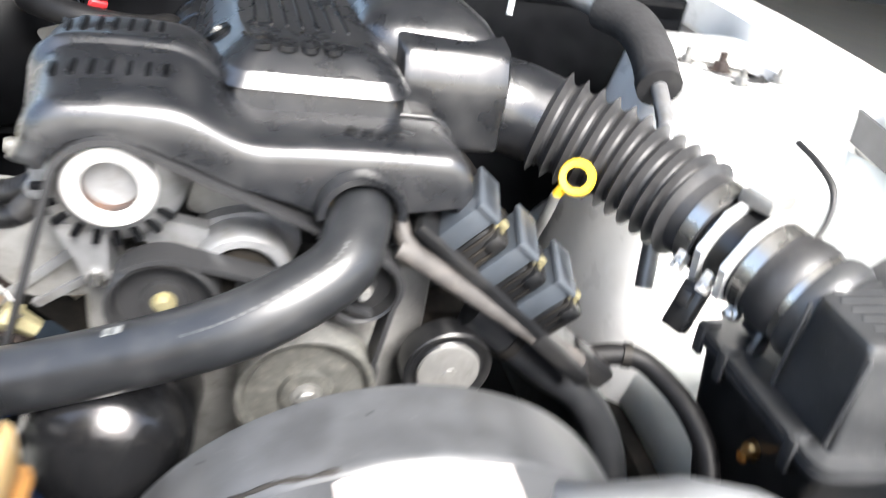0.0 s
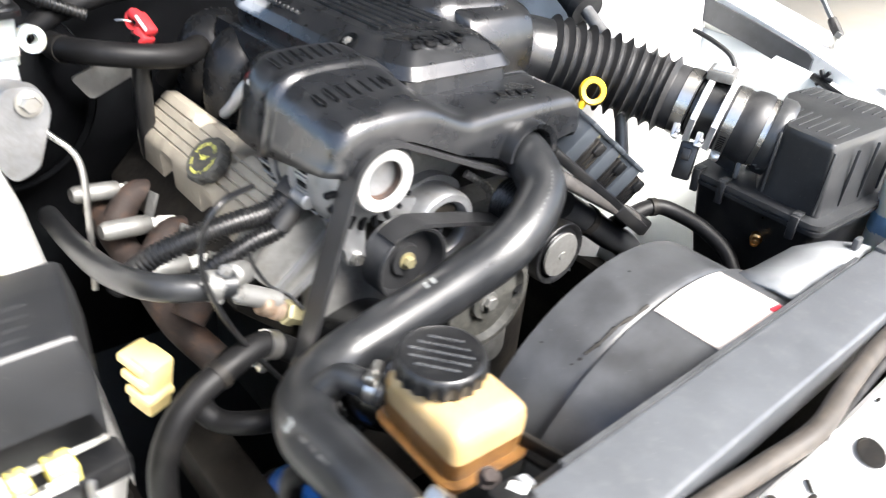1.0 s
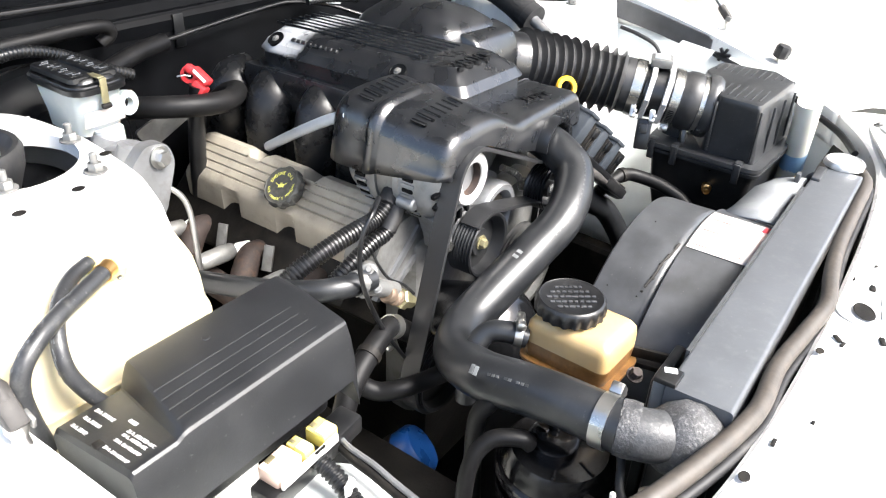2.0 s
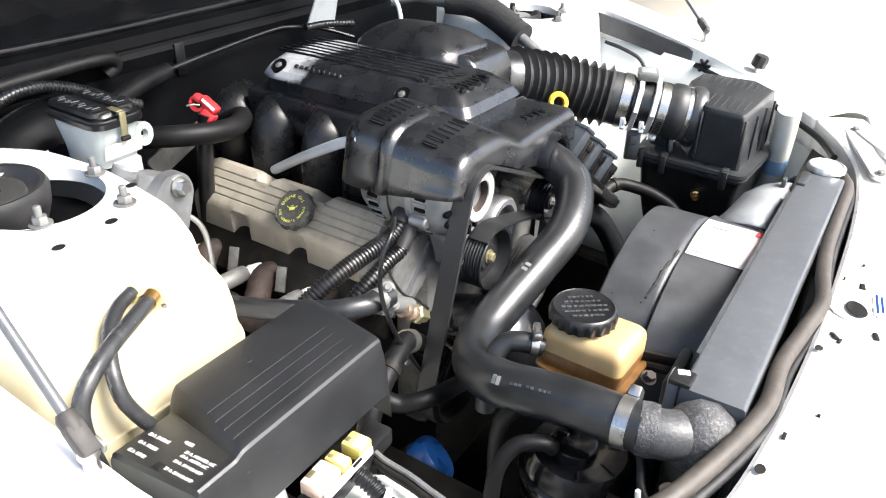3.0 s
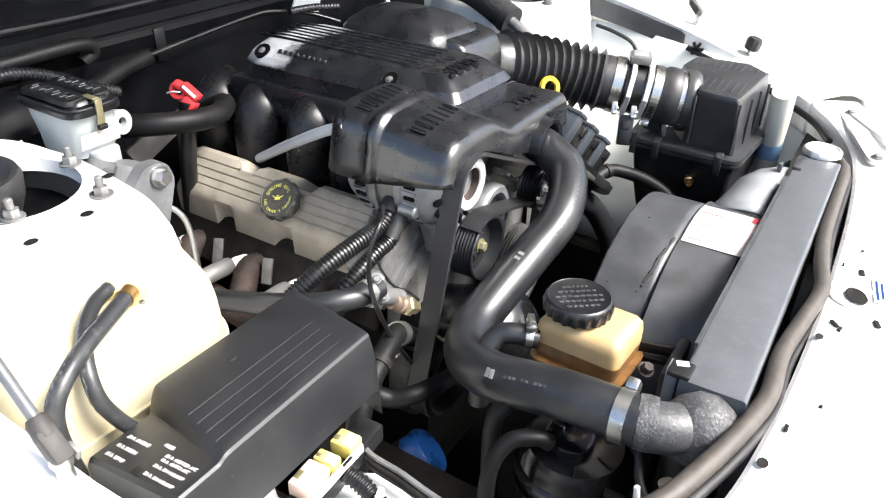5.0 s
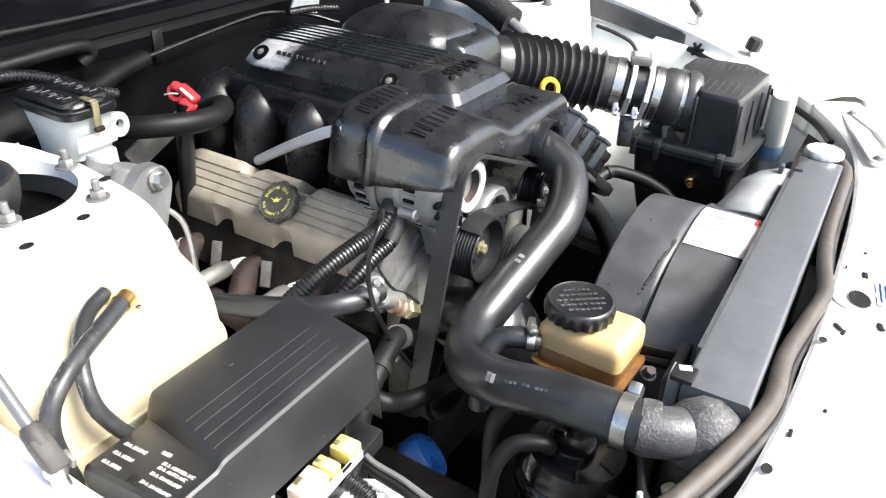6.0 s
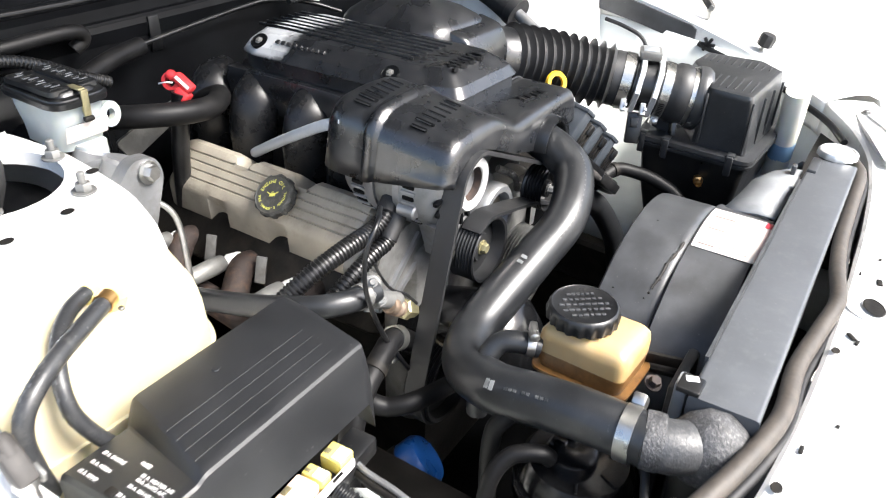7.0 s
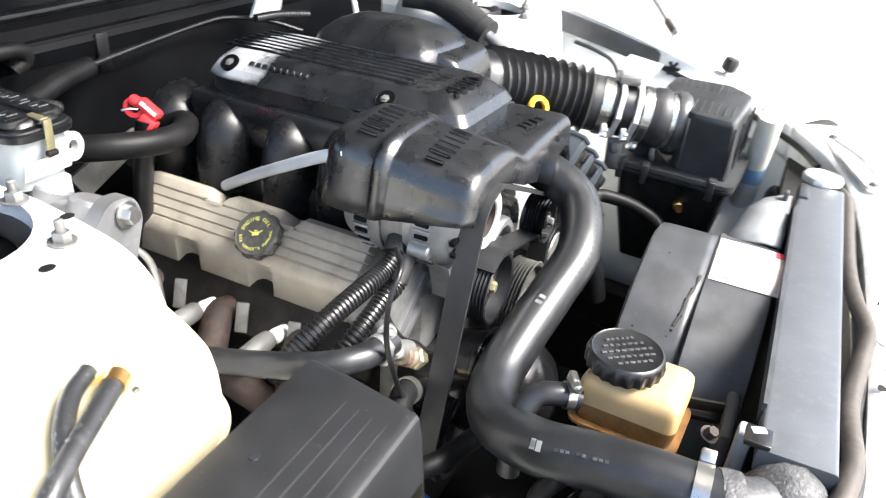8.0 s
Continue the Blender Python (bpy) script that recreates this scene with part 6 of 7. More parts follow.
def make_filler():
    """The red pull handle of the transmission dipstick and the black loop round it."""
    t = thing("transmission_dipstick", "red plastic transmission dipstick handle on a black tube", "dipstick", (-0.236, 0.87, 0.8))
    m = basis((-0.222, 0.888, 0.897), (0.25, -1.0, -0.8), (0.45, -0.5, 0.75)) @ Matrix.Diagonal((0.95, 0.95, 0.95, 1))
    for s, p, q in (((0.03, 0.013, 0.016), (0.004, 0.002, 0), 0), ((0.02, 0.016, 0.02), (0.012, -0.012, 0), 0), ((0.014, 0.012, 0.014), (-0.014, -0.002, 0), 10)):
        b = box(p, s, 0.004, (0, 0, q))
        bmesh.ops.transform(b, matrix=m, verts=b.verts[:])
        part("handle", b, M_RED, t)
    b = ringlike([(0.007, -0.004), (0.012, -0.004), (0.012, 0.004), (0.007, 0.004)], (-0.01, -0.008, 0.0), (0, 0, 1), 24)
    bmesh.ops.transform(b, matrix=m, verts=b.verts[:])
    part("handle_ring", b, M_RED, t)
    b = box((0.004, 0.003, 0.0082), (0.022, 0.004, 0.0006), 0)
    bmesh.ops.transform(b, matrix=m, verts=b.verts[:])
    part("print_bar", b, M_TAPE, t)
    part("dip_tube", tube([(-0.226, 0.886, 0.886), (-0.228, 0.893, 0.85), (-0.228, 0.905, 0.79), (-0.22, 0.925, 0.7)], 0.0115, 14), M_BLACK, t)
    part("wire_loop", tube([(-0.25, 0.894, 0.901), (-0.244, 0.889, 0.902), (-0.236, 0.886, 0.9)], 0.0012, 8), M_STEEL, t)
    loop = [(-0.22 + 0.085 * math.cos(radians(a)), 0.952 + 0.08 * math.sin(radians(a)), 0.862 + 0.006 * math.sin(radians(a * 2))) for a in range(-200, -30, 18)] + [(-0.15, 0.93, 0.845), (-0.155, 0.955, 0.825), (-0.17, 0.98, 0.79)]
    hl = thing("heater_hose_loop", "black heater hose looped round the dipstick", "hose", (-0.22, 0.95, 0.846))
    part("hose_body", tube(loop, 0.0145, 16, 5), M_HOSE_DULL, hl)
    part("end_clip", ringlike([(0.0147, -0.005), (0.016, -0.005), (0.016, 0.005), (0.0147, 0.005)], loop[2], Vector(loop[3]) - Vector(loop[1]), 28), M_DARK, hl, "dark spring clip")
    solo("engine_lifting_eye", loft([[(x, y, z) for x, z in rounded([(-0.3, 0.83), (-0.24, 0.85), (-0.2, 0.86), (-0.21, 0.83), (-0.28, 0.80)], 0.008)] for y in (0.93, 0.934)]), M_ALLOY_GREY, "dull metal bracket behind the rocker cover", "bracket")
    d = thing("oil_dipstick", "yellow ring handle of the oil dipstick", "dipstick", (0.236, 0.596, 0.75))
    d.location += Vector((0.02, 0.004, -0.005))
    part("ring", ringlike([(0.0105, -0.0035), (0.0165, -0.0045), (0.0185, 0.0), (0.0165, 0.0045), (0.0105, 0.0035)], (0.215, 0.583, 0.84), (-0.55, -0.75, 0.35), 40), M_YELLOW, d)
    part("stalk", box((0.204, 0.5875, 0.8235), (0.01, 0.007, 0.016), 0.002, (15, 25, 0)), M_YELLOW, d)
    part("tube", tube([(0.201, 0.589, 0.818), (0.2, 0.597, 0.79), (0.2, 0.62, 0.74), (0.19, 0.64, 0.65)], 0.0055, 12), M_ALLOY_GREY, d)


make_filler()


# ---- left side: air intake, coils ----
def make_air_intake():
    """Air filter box with its ribbed lid, the sensor, the coupling and the bellows that lead to the throttle."""
    t = thing("air_filter_box", "black plastic air filter box with a ribbed lid", "air box", (0.46, 0.39, 0.55))
    top = rounded([(0.347, 0.317), (0.515, 0.307), (0.552, 0.345), (0.545, 0.44), (0.478, 0.446), (0.354, 0.382)], 0.007, 4)
    foot = rounded([(0.352, 0.309), (0.555, 0.298), (0.582, 0.336), (0.575, 0.455), (0.478, 0.46), (0.361, 0.394)], 0.007, 4)
    deck = rounded([(0.338, 0.299), (0.58, 0.287), (0.6, 0.325), (0.6, 0.475), (0.5, 0.49), (0.347, 0.478)], 0.012, 4)
    between = lambda k, z: [(a[0] * (1 - k) + b[0] * k, a[1] * (1 - k) + b[1] * k, z) for a, b in zip(foot, top)]
    rows = [between(0, 0.742), between(0.04, 0.752), between(0.9, 0.826), between(1, 0.833)]
    rows += [[(x, y, 0.8375) for x, y in grown(top, -0.0022)], [(x, y, 0.8392) for x, y in grown(top, -0.0065)]]
    lid = part("lid", loft(rows), M_BOX, t, sharp=30)
    # ribs run across the top in two groups, with a plain strip between them
    for k in range(10):
        y = 0.3265 + 0.0118 * k
        x0 = 0.366 if y < 0.384 else 0.366 + (y - 0.384) * 1.9
        if x0 < 0.44:
            part("lid_rib", box(((x0 + 0.428) / 2, y, 0.8396), (0.428 - x0, 0.0026, 0.0026), 0.001), M_BOX, lid)
        part("lid_rib", box((0.512 - 0.002 * (k < 2), y, 0.8396), (0.044 if k > 1 else 0.026, 0.0026, 0.0026), 0.001), M_BOX, lid)
    # upright ribs on the walls
    for x, y, q in ((0.3515, 0.384, 28), (0.3468, 0.3135, -45), (0.543, 0.314, 50)):
        part("wall_rib", box((x, y, 0.789), (0.004, 0.004, 0.082), 0.0015, (0, 0, q)), M_BOX, lid)
    for k in range(3):
        part("wall_rib", box((0.4 + 0.05 * k, 0.3068 - 0.003 * k, 0.787), (0.003, 0.004, 0.076), 0.001), M_BOX, lid)
    part("flange", tiers(deck, [(0.727, 0.0), (0.727, 0.005), (0.7325, 0.006), (0.733, 0.003), (0.736, 0.003), (0.7365, 0.006), (0.742, 0.005), (0.7425, 0.0)]), M_BOX, t)
    part("base", tiers(deck, [(0.56, -0.034), (0.65, -0.014), (0.727, -0.004)]), M_BLACK, t)
    for x, y in ((0.332, 0.326), (0.3385, 0.43), (0.342, 0.47)):
        clip = part("lid_clip", box((x, y, 0.73), (0.006, 0.011, 0.034), 0.002, (0, -6, 4)), M_BOX, t)
        part("clip_hook", box((x + 0.006, y, 0.7465), (0.016, 0.011, 0.004), 0.001, (0, 0, 4)), M_BOX, clip)
    part("drain_nozzle", lathe([(0.008, -0.012), (0.008, 0.006), (0.0055, 0.008), (0.0055, 0.016), (0.0045, 0.0165), (0.004, 0.012), (0, 0.011)], (0.349, 0.3685, 0.688), (-1, -0.35, -0.1), 20), M_BRASS, t, "brass nozzle")
    # the duct: heads forward, a little outwards and down
    way = Vector((0.36, -0.92, -0.15)).normalized()
    start = Vector((0.352, 0.526, 0.822))
    along = lambda d: tuple(start + way * d)
    # inlet collar and struts on the slanting lid wall
    part("inlet_collar", ringlike([(0.036, -0.012), (0.049, -0.012), (0.051, -0.006), (0.051, 0.004), (0.047, 0.01), (0.036, 0.01)], along(0.128), tuple(way), 40), M_BOX, t)
    part("inlet_strut", box((0.372, 0.432, 0.755), (0.03, 0.007, 0.026), 0.002, (0, 20, 25)), M_BOX, t)
    part("inlet_strut", box((0.385, 0.452, 0.757), (0.006, 0.03, 0.03), 0.002, (15, 0, 10)), M_BOX, t)
    part("collar_screw", bolt((0.362, 0.402, 0.776), (-0.8, 0.3, 0.3), 0.0045, 0.006), M_ALLOY_GREY, t)
    m = thing("air_flow_sensor", "black air flow sensor with bright alloy flanges in the intake duct", "air flow sensor", along(0.04))
    part("sensor_tube", lathe([(0.042, -0.022), (0.042, 0.022), (0, 0.022)], along(0.04), tuple(way), 40), M_BLACK, m)
    for d in (0.027, 0.055):
        part("flange", lathe([(0.05, -0.0045), (0.052, -0.0035), (0.052, 0.0035), (0.05, 0.0045), (0.035, 0.0045), (0.035, -0.0045)], along(d), tuple(way), 8), M_BRIGHT, m, "bright alloy flange")
    c = Vector(along(0.041))
    head = part("sensor_head", box(tuple(c + Vector((0.002, 0, 0.052))), (0.04, 0.034, 0.014), 0.003, (0, 0, 21)), M_ALLOY_GREY, m, "grey sensor head")
    part("head_plate", box(tuple(c + Vector((0.002, 0, 0.0595))), (0.03, 0.024, 0.002), 0.001, (0, 0, 21)), M_GREY_WARN, head)
    conn = part("connector", box(tuple(c + Vector((-0.043, -0.006, -0.058))), (0.016, 0.024, 0.05), 0.003, (0, 18, 21)), M_BLACK, m)
    part("connector_latch", box(tuple(c + Vector((-0.05, -0.008, -0.046))), (0.006, 0.012, 0.016), 0.0015, (0, 18, 21)), M_BLACK, conn)
    for d in (-0.016, 0.016):
        lug = part("flange_lug", box(tuple(c + Vector((-0.045, 0, -0.024)) + way * d), (0.016, 0.009, 0.02), 0.002, (0, 30, 21)), M_BRIGHT, m)
        part("lug_screw", bolt(tuple(c + Vector((-0.052, 0.002, -0.02)) + way * (d + 0.005)), tuple(way), 0.004, 0.004), M_STEEL, lug)
    c = thing("intake_coupling", "black rubber coupling between the sensor and the air box", "duct", along(0.095))
    part("sleeve", lathe([(0.04, -0.038), (0.0445, -0.036), (0.0445, -0.014), (0.0475, -0.01), (0.0485, 0.0), (0.0475, 0.01), (0.0445, 0.014), (0.0445, 0.036), (0, 0.036)], along(0.096), tuple(way), 40), M_BELLOWS, c)
    part("end_ring", ringlike([(0.043, -0.003), (0.0475, -0.003), (0.0475, 0.003), (0.043, 0.003)], along(0.128), tuple(way), 40), M_BLACK, c)
    clamp_band(along(0.07), tuple(way), 0.0448, 0.014, label="bright steel band on the intake duct", turn=160, group="hose clamps")
    clamp_band(along(0.117), tuple(way), 0.0448, 0.016, label="bright steel band on the intake duct", turn=200, group="hose clamps")
    clamp_band(along(0.006), tuple(way), 0.0448, 0.016, label="bright steel band on the bellows", turn=215, group="hose clamps")
    # bellows: sharp crests, the valleys rounder
    line = spline([(0.226, 0.676, 0.86), (0.262, 0.65, 0.851), (0.302, 0.613, 0.84), (0.333, 0.569, 0.829), tuple(start - way * 0.012), tuple(start + way * 0.016)], 24)
    s = [0.0]
    for a, b in zip(line, line[1:]):
        s.append(s[-1] + (b - a).length)
    body = s[-1] - 0.03
    crests, fine = 11, 6

    def at(d):
        j = max(i for i in range(len(s) - 1) if s[i] <= d + 1e-9)
        return line[j].lerp(line[j + 1], (d - s[j]) / (s[j + 1] - s[j]))
    n = crests * fine
    height = (0.0, 0.1, 0.45, 1.0, 0.45, 0.1)
    shape = lambda u: 0.83 + 0.2 * height[round(u * n) % fine] - 0.03 * u
    bl = thing("air_intake_bellows", "black concertina rubber air intake bellows", "bellows", (0.265, 0.6, 0.79))
    part("folds", tube([at(body * k / n) for k in range(n + 1)], 0.0535, 44, 1, None, shape), M_BELLOWS, bl, sharp=24)
    part("end_collar", tube([at(body - 0.002 + (s[-1] - body + 0.002) * k / 6) for k in range(7)], 0.0445, 40, 1), M_BELLOWS, bl, "smooth rubber end collar")


make_air_intake()


def make_coils():
    t = thing("ignition_coil_pack", "black ignition coil pack with three blue-grey coils on a sloping bracket", "ignition coils", (0.16, 0.5, 0.7))
    a, b = Vector((0.092, 0.508, 0.836)), Vector((0.207, 0.488, 0.745))
    d = (b - a).normalized()
    up = Vector((0.62, -0.25, 0.75))
    up = (up - d * up.dot(d)).normalized()
    m0 = basis(a, d, up)
    L = (b - a).length

    def blk(name, p, s, mat, parent, label="", bev=0.003):
        q = box(p, s, bev)
        bmesh.ops.transform(q, matrix=m0, verts=q.verts[:])
        return part(name, q, mat, parent, label)
    blk("bracket", (L / 2, -0.022, 0), (L + 0.04, 0.012, 0.055), M_BLACK, t)
    for k in range(3):
        x = 0.008 + 0.049 * k
        c = blk("coil", (x, 0.006, -0.004), (0.021, 0.05, 0.056), M_COIL, t, "blue-grey coil", 0.004)
        blk("coil_lip", (x, 0.028, -0.004), (0.024, 0.006, 0.06), M_COIL, c, "", 0.002)
        blk("coil_core", (x + 0.024, -0.002, -0.002), (0.026, 0.036, 0.046), M_BLACK, c, "black coil core", 0.003)
        for j in range(3):
            blk("core_plate", (x + 0.016 + 0.008 * j, 0.003, -0.002), (0.003, 0.034, 0.05), M_DARK, c, "", 0.001)
        blk("terminal", (x + 0.027, 0.012, 0.018), (0.014, 0.016, 0.014), M_BLACK, c)
        blk("terminal", (x + 0.027, 0.012, -0.014), (0.014, 0.02, 0.014), M_BLACK, c)
        q = bolt(m0 @ Vector((x + 0.026, 0.018, 0.004)), tuple(m0.to_3x3() @ Vector((0, 1, 0.2))), 0.0048, 0.005)
        part("coil_screw", q, M_BRASS_DULL, c, "small dull brass screw")
    blk("end_guard", (L + 0.02, -0.025, 0.004), (0.07, 0.016, 0.05), M_BLACK, t, "black end guard")
    g = thing("coil_guard_bar", "worn grey-brown guard bar along the coil pack", "guard bar", (0.14, 0.47, 0.72))
    part("bar", tube([(0.046, 0.495, 0.808), (0.062, 0.491, 0.801), (0.13, 0.482, 0.76), (0.21, 0.475, 0.711), (0.226, 0.474, 0.7)], 0.0098, 14, 4, flat=0.7), M_GUARD, g)
    part("end_block", box((0.244, 0.489, 0.688), (0.05, 0.026, 0.024), 0.005, (0, 35, -10)), M_BLACK, g, "black end block")
    part("bar_hook", tube([(0.062, 0.491, 0.801), (0.05, 0.5, 0.815), (0.045, 0.512, 0.83)], 0.0075, 12, 4), M_GUARD, g)


make_coils()


def make_left_details():
    b = thing("washer_filler_neck", "cloudy white washer filler tube with blue fluid in it", "washer tube", (0.5, 0.28, 0.6))
    part("neck", tube([(0.476, 0.272, 0.822), (0.49, 0.273, 0.775), (0.51, 0.276, 0.715), (0.535, 0.28, 0.63)], 0.0195, 24), M_NECK, b)
    part("fluid_band", tube([(0.5065, 0.2755, 0.727), (0.5165, 0.277, 0.695)], 0.0199, 24, 2), material("blue_fluid", (0.22, 0.38, 0.56), 0.35, vary=0.2, bump=0.02), b, "blue washer fluid")
    c = thing("radiator_cap_tray", "pale ridged round cap at the end of the radiator", "cap", (0.32, 0.182, 0.77))
    part("disc", lathe([(0.022, 0), (0.0265, 0.002), (0.027, 0.007), (0.025, 0.0105), (0.0225, 0.0112), (0.021, 0.0098), (0.016, 0.0105), (0, 0.0115)], (0.318, 0.184, 0.79), (0, 0, 1), 60, None, lambda a, h: 1 + (0.02 * math.cos(14 * a) if h < 0.009 else 0)), M_BRIGHT, c)
    part("collar", lathe([(0.022, -0.03), (0.022, 0.002), (0, 0.002)], (0.318, 0.184, 0.788), (0, 0, 1), 24), M_BLACK, c)
    h = thing("headlamp_housing", "dark brown back of the headlamp housing beside the radiator", "headlamp", (0.5, 0.23, 0.58))
    part("shell", loft([[(x, y, z) for x, z in rounded([(0.37, 0.58), (0.66, 0.58), (0.64, 0.735), (0.42, 0.742), (0.37, 0.72)], 0.015)] for y in (0.17, 0.175, 0.25, 0.262)]), M_DARK, h)
    part("bulb_cap", lathe([(0.03, 0), (0.03, 0.012), (0.024, 0.018), (0.012, 0.02), (0, 0.02)], (0.47, 0.26, 0.68), (-0.2, 1, 0.1), 28), M_BLACK, h, "black bulb cap")
    # dark rubber along the left wing and its clip
    solo("wing_rubber", loft([[(x, y + dy, z + dz) for dy, dz, x in ((0, 0.002, 0.642), (0, 0.002, 0.6365), (0, -0.034, 0.635), (0, -0.034, 0.642))] for y, z in ((0.72, 0.898), (0.6, 0.876), (0.5, 0.853), (0.49, 0.846))]), M_SHROUD, "dark rubber strip on the inner wing edge", "rubber strip")
    k = thing("bonnet_cable_clip", "black star-shaped cable clip on the inner wing", "clip", (0.56, 0.45, 0.83))
    for a in (0, 60, 120):
        part("blade", box((0.628, 0.462, 0.828), (0.006, 0.028, 0.006), 0.0015, (a, 0, 0)), M_BLACK, k)
    solo("bonnet_cable", tube([(0.5, 0.62, 0.875), (0.5, 0.585, 0.868), (0.497, 0.548, 0.855), (0.49, 0.53, 0.83), (0.47, 0.52, 0.8), (0.42, 0.5, 0.79)], 0.0035, 10), M_RUBBER, "thin black cable over the strut tower", "cable")
    solo("release_cable", tube([(0.632, 0.48, 0.826), (0.622, 0.4, 0.805), (0.605, 0.33, 0.79), (0.57, 0.27, 0.775), (0.52, 0.22, 0.768), (0.46, 0.185, 0.762)], 0.0055, 12), M_BLACK, "black cable along the wing edge", "cable")
    h.location += Vector((0, -0.035, 0))
    hs = thing("foam_sleeve", "black foam sleeve round a pipe by the strut tower", "foam sleeve", (0.4, 0.83, 0.88))
    part("sleeve", tube([(0.38, 0.9, 0.935), (0.4, 0.85, 0.93), (0.405, 0.8, 0.91), (0.395, 0.745, 0.885)], 0.026, 18), M_FOAM, hs)
    part("end_tape", tube([(0.397, 0.757, 0.89), (0.3945, 0.742, 0.8838)], 0.0268, 18, 2), M_RUBBER, hs, "black tape at its end")
    solo("air_conditioning_pipe", tube([(0.396, 0.755, 0.89), (0.39, 0.72, 0.872), (0.38, 0.68, 0.85), (0.37, 0.64, 0.8), (0.36, 0.6, 0.7)], 0.01, 14), M_ALLOY, "dull alloy pipe from the foam sleeve", "pipe")
    solo("air_conditioning_pipe", tube([(0.3, 0.98, 0.94), (0.34, 0.95, 0.945), (0.37, 0.92, 0.938), (0.385, 0.89, 0.933)], 0.016, 14), M_ALLOY, "dull alloy pipe joint at the firewall", "pipe")
    hs = thing("lower_hose", "black rubber hose under the air box", "hose", (0.31, 0.45, 0.5))
    part("hose_body", tube([(0.215, 0.51, 0.672), (0.253, 0.5, 0.687), (0.285, 0.49, 0.695), (0.307, 0.472, 0.691), (0.325, 0.425, 0.676), (0.328, 0.38, 0.645), (0.31, 0.34, 0.56)], 0.0108, 14), M_HOSE_DULL, hs)
    part("end_clip", ringlike([(0.011, -0.004), (0.0124, -0.004), (0.0124, 0.004), (0.011, 0.004)], (0.285, 0.49, 0.695), (0.9, -0.4, 0.05), 28), M_DARK, hs, "dark spring clip")
    hp = thing("hinge_plate", "grey metal hinge plate on the front corner", "hinge", (0.5, 0.15, 0.781))
    part("long_arm", loft([[(x, y, z) for x, y in rounded([(0.548, 0.158), (0.572, 0.166), (0.57, 0.184), (0.545, 0.188), (0.35, 0.124), (0.345, 0.106), (0.362, 0.1)], 0.008)] for z in (0.781, 0.787)]), M_BRIGHT, hp)
    part("short_arm", loft([[(x, y, z) for x, y in rounded([(0.535, 0.17), (0.42, 0.098), (0.435, 0.082), (0.56, 0.15)], 0.006)] for z in (0.782, 0.79)]), M_BRIGHT, hp)
    for x, y in ((0.546, 0.171), (0.362, 0.114)):
        part("plate_screw", bolt((x, y, 0.7872), (0, 0, 1), 0.0055, 0.004), M_ALLOY_GREY, hp, "dull screw")


make_left_details()


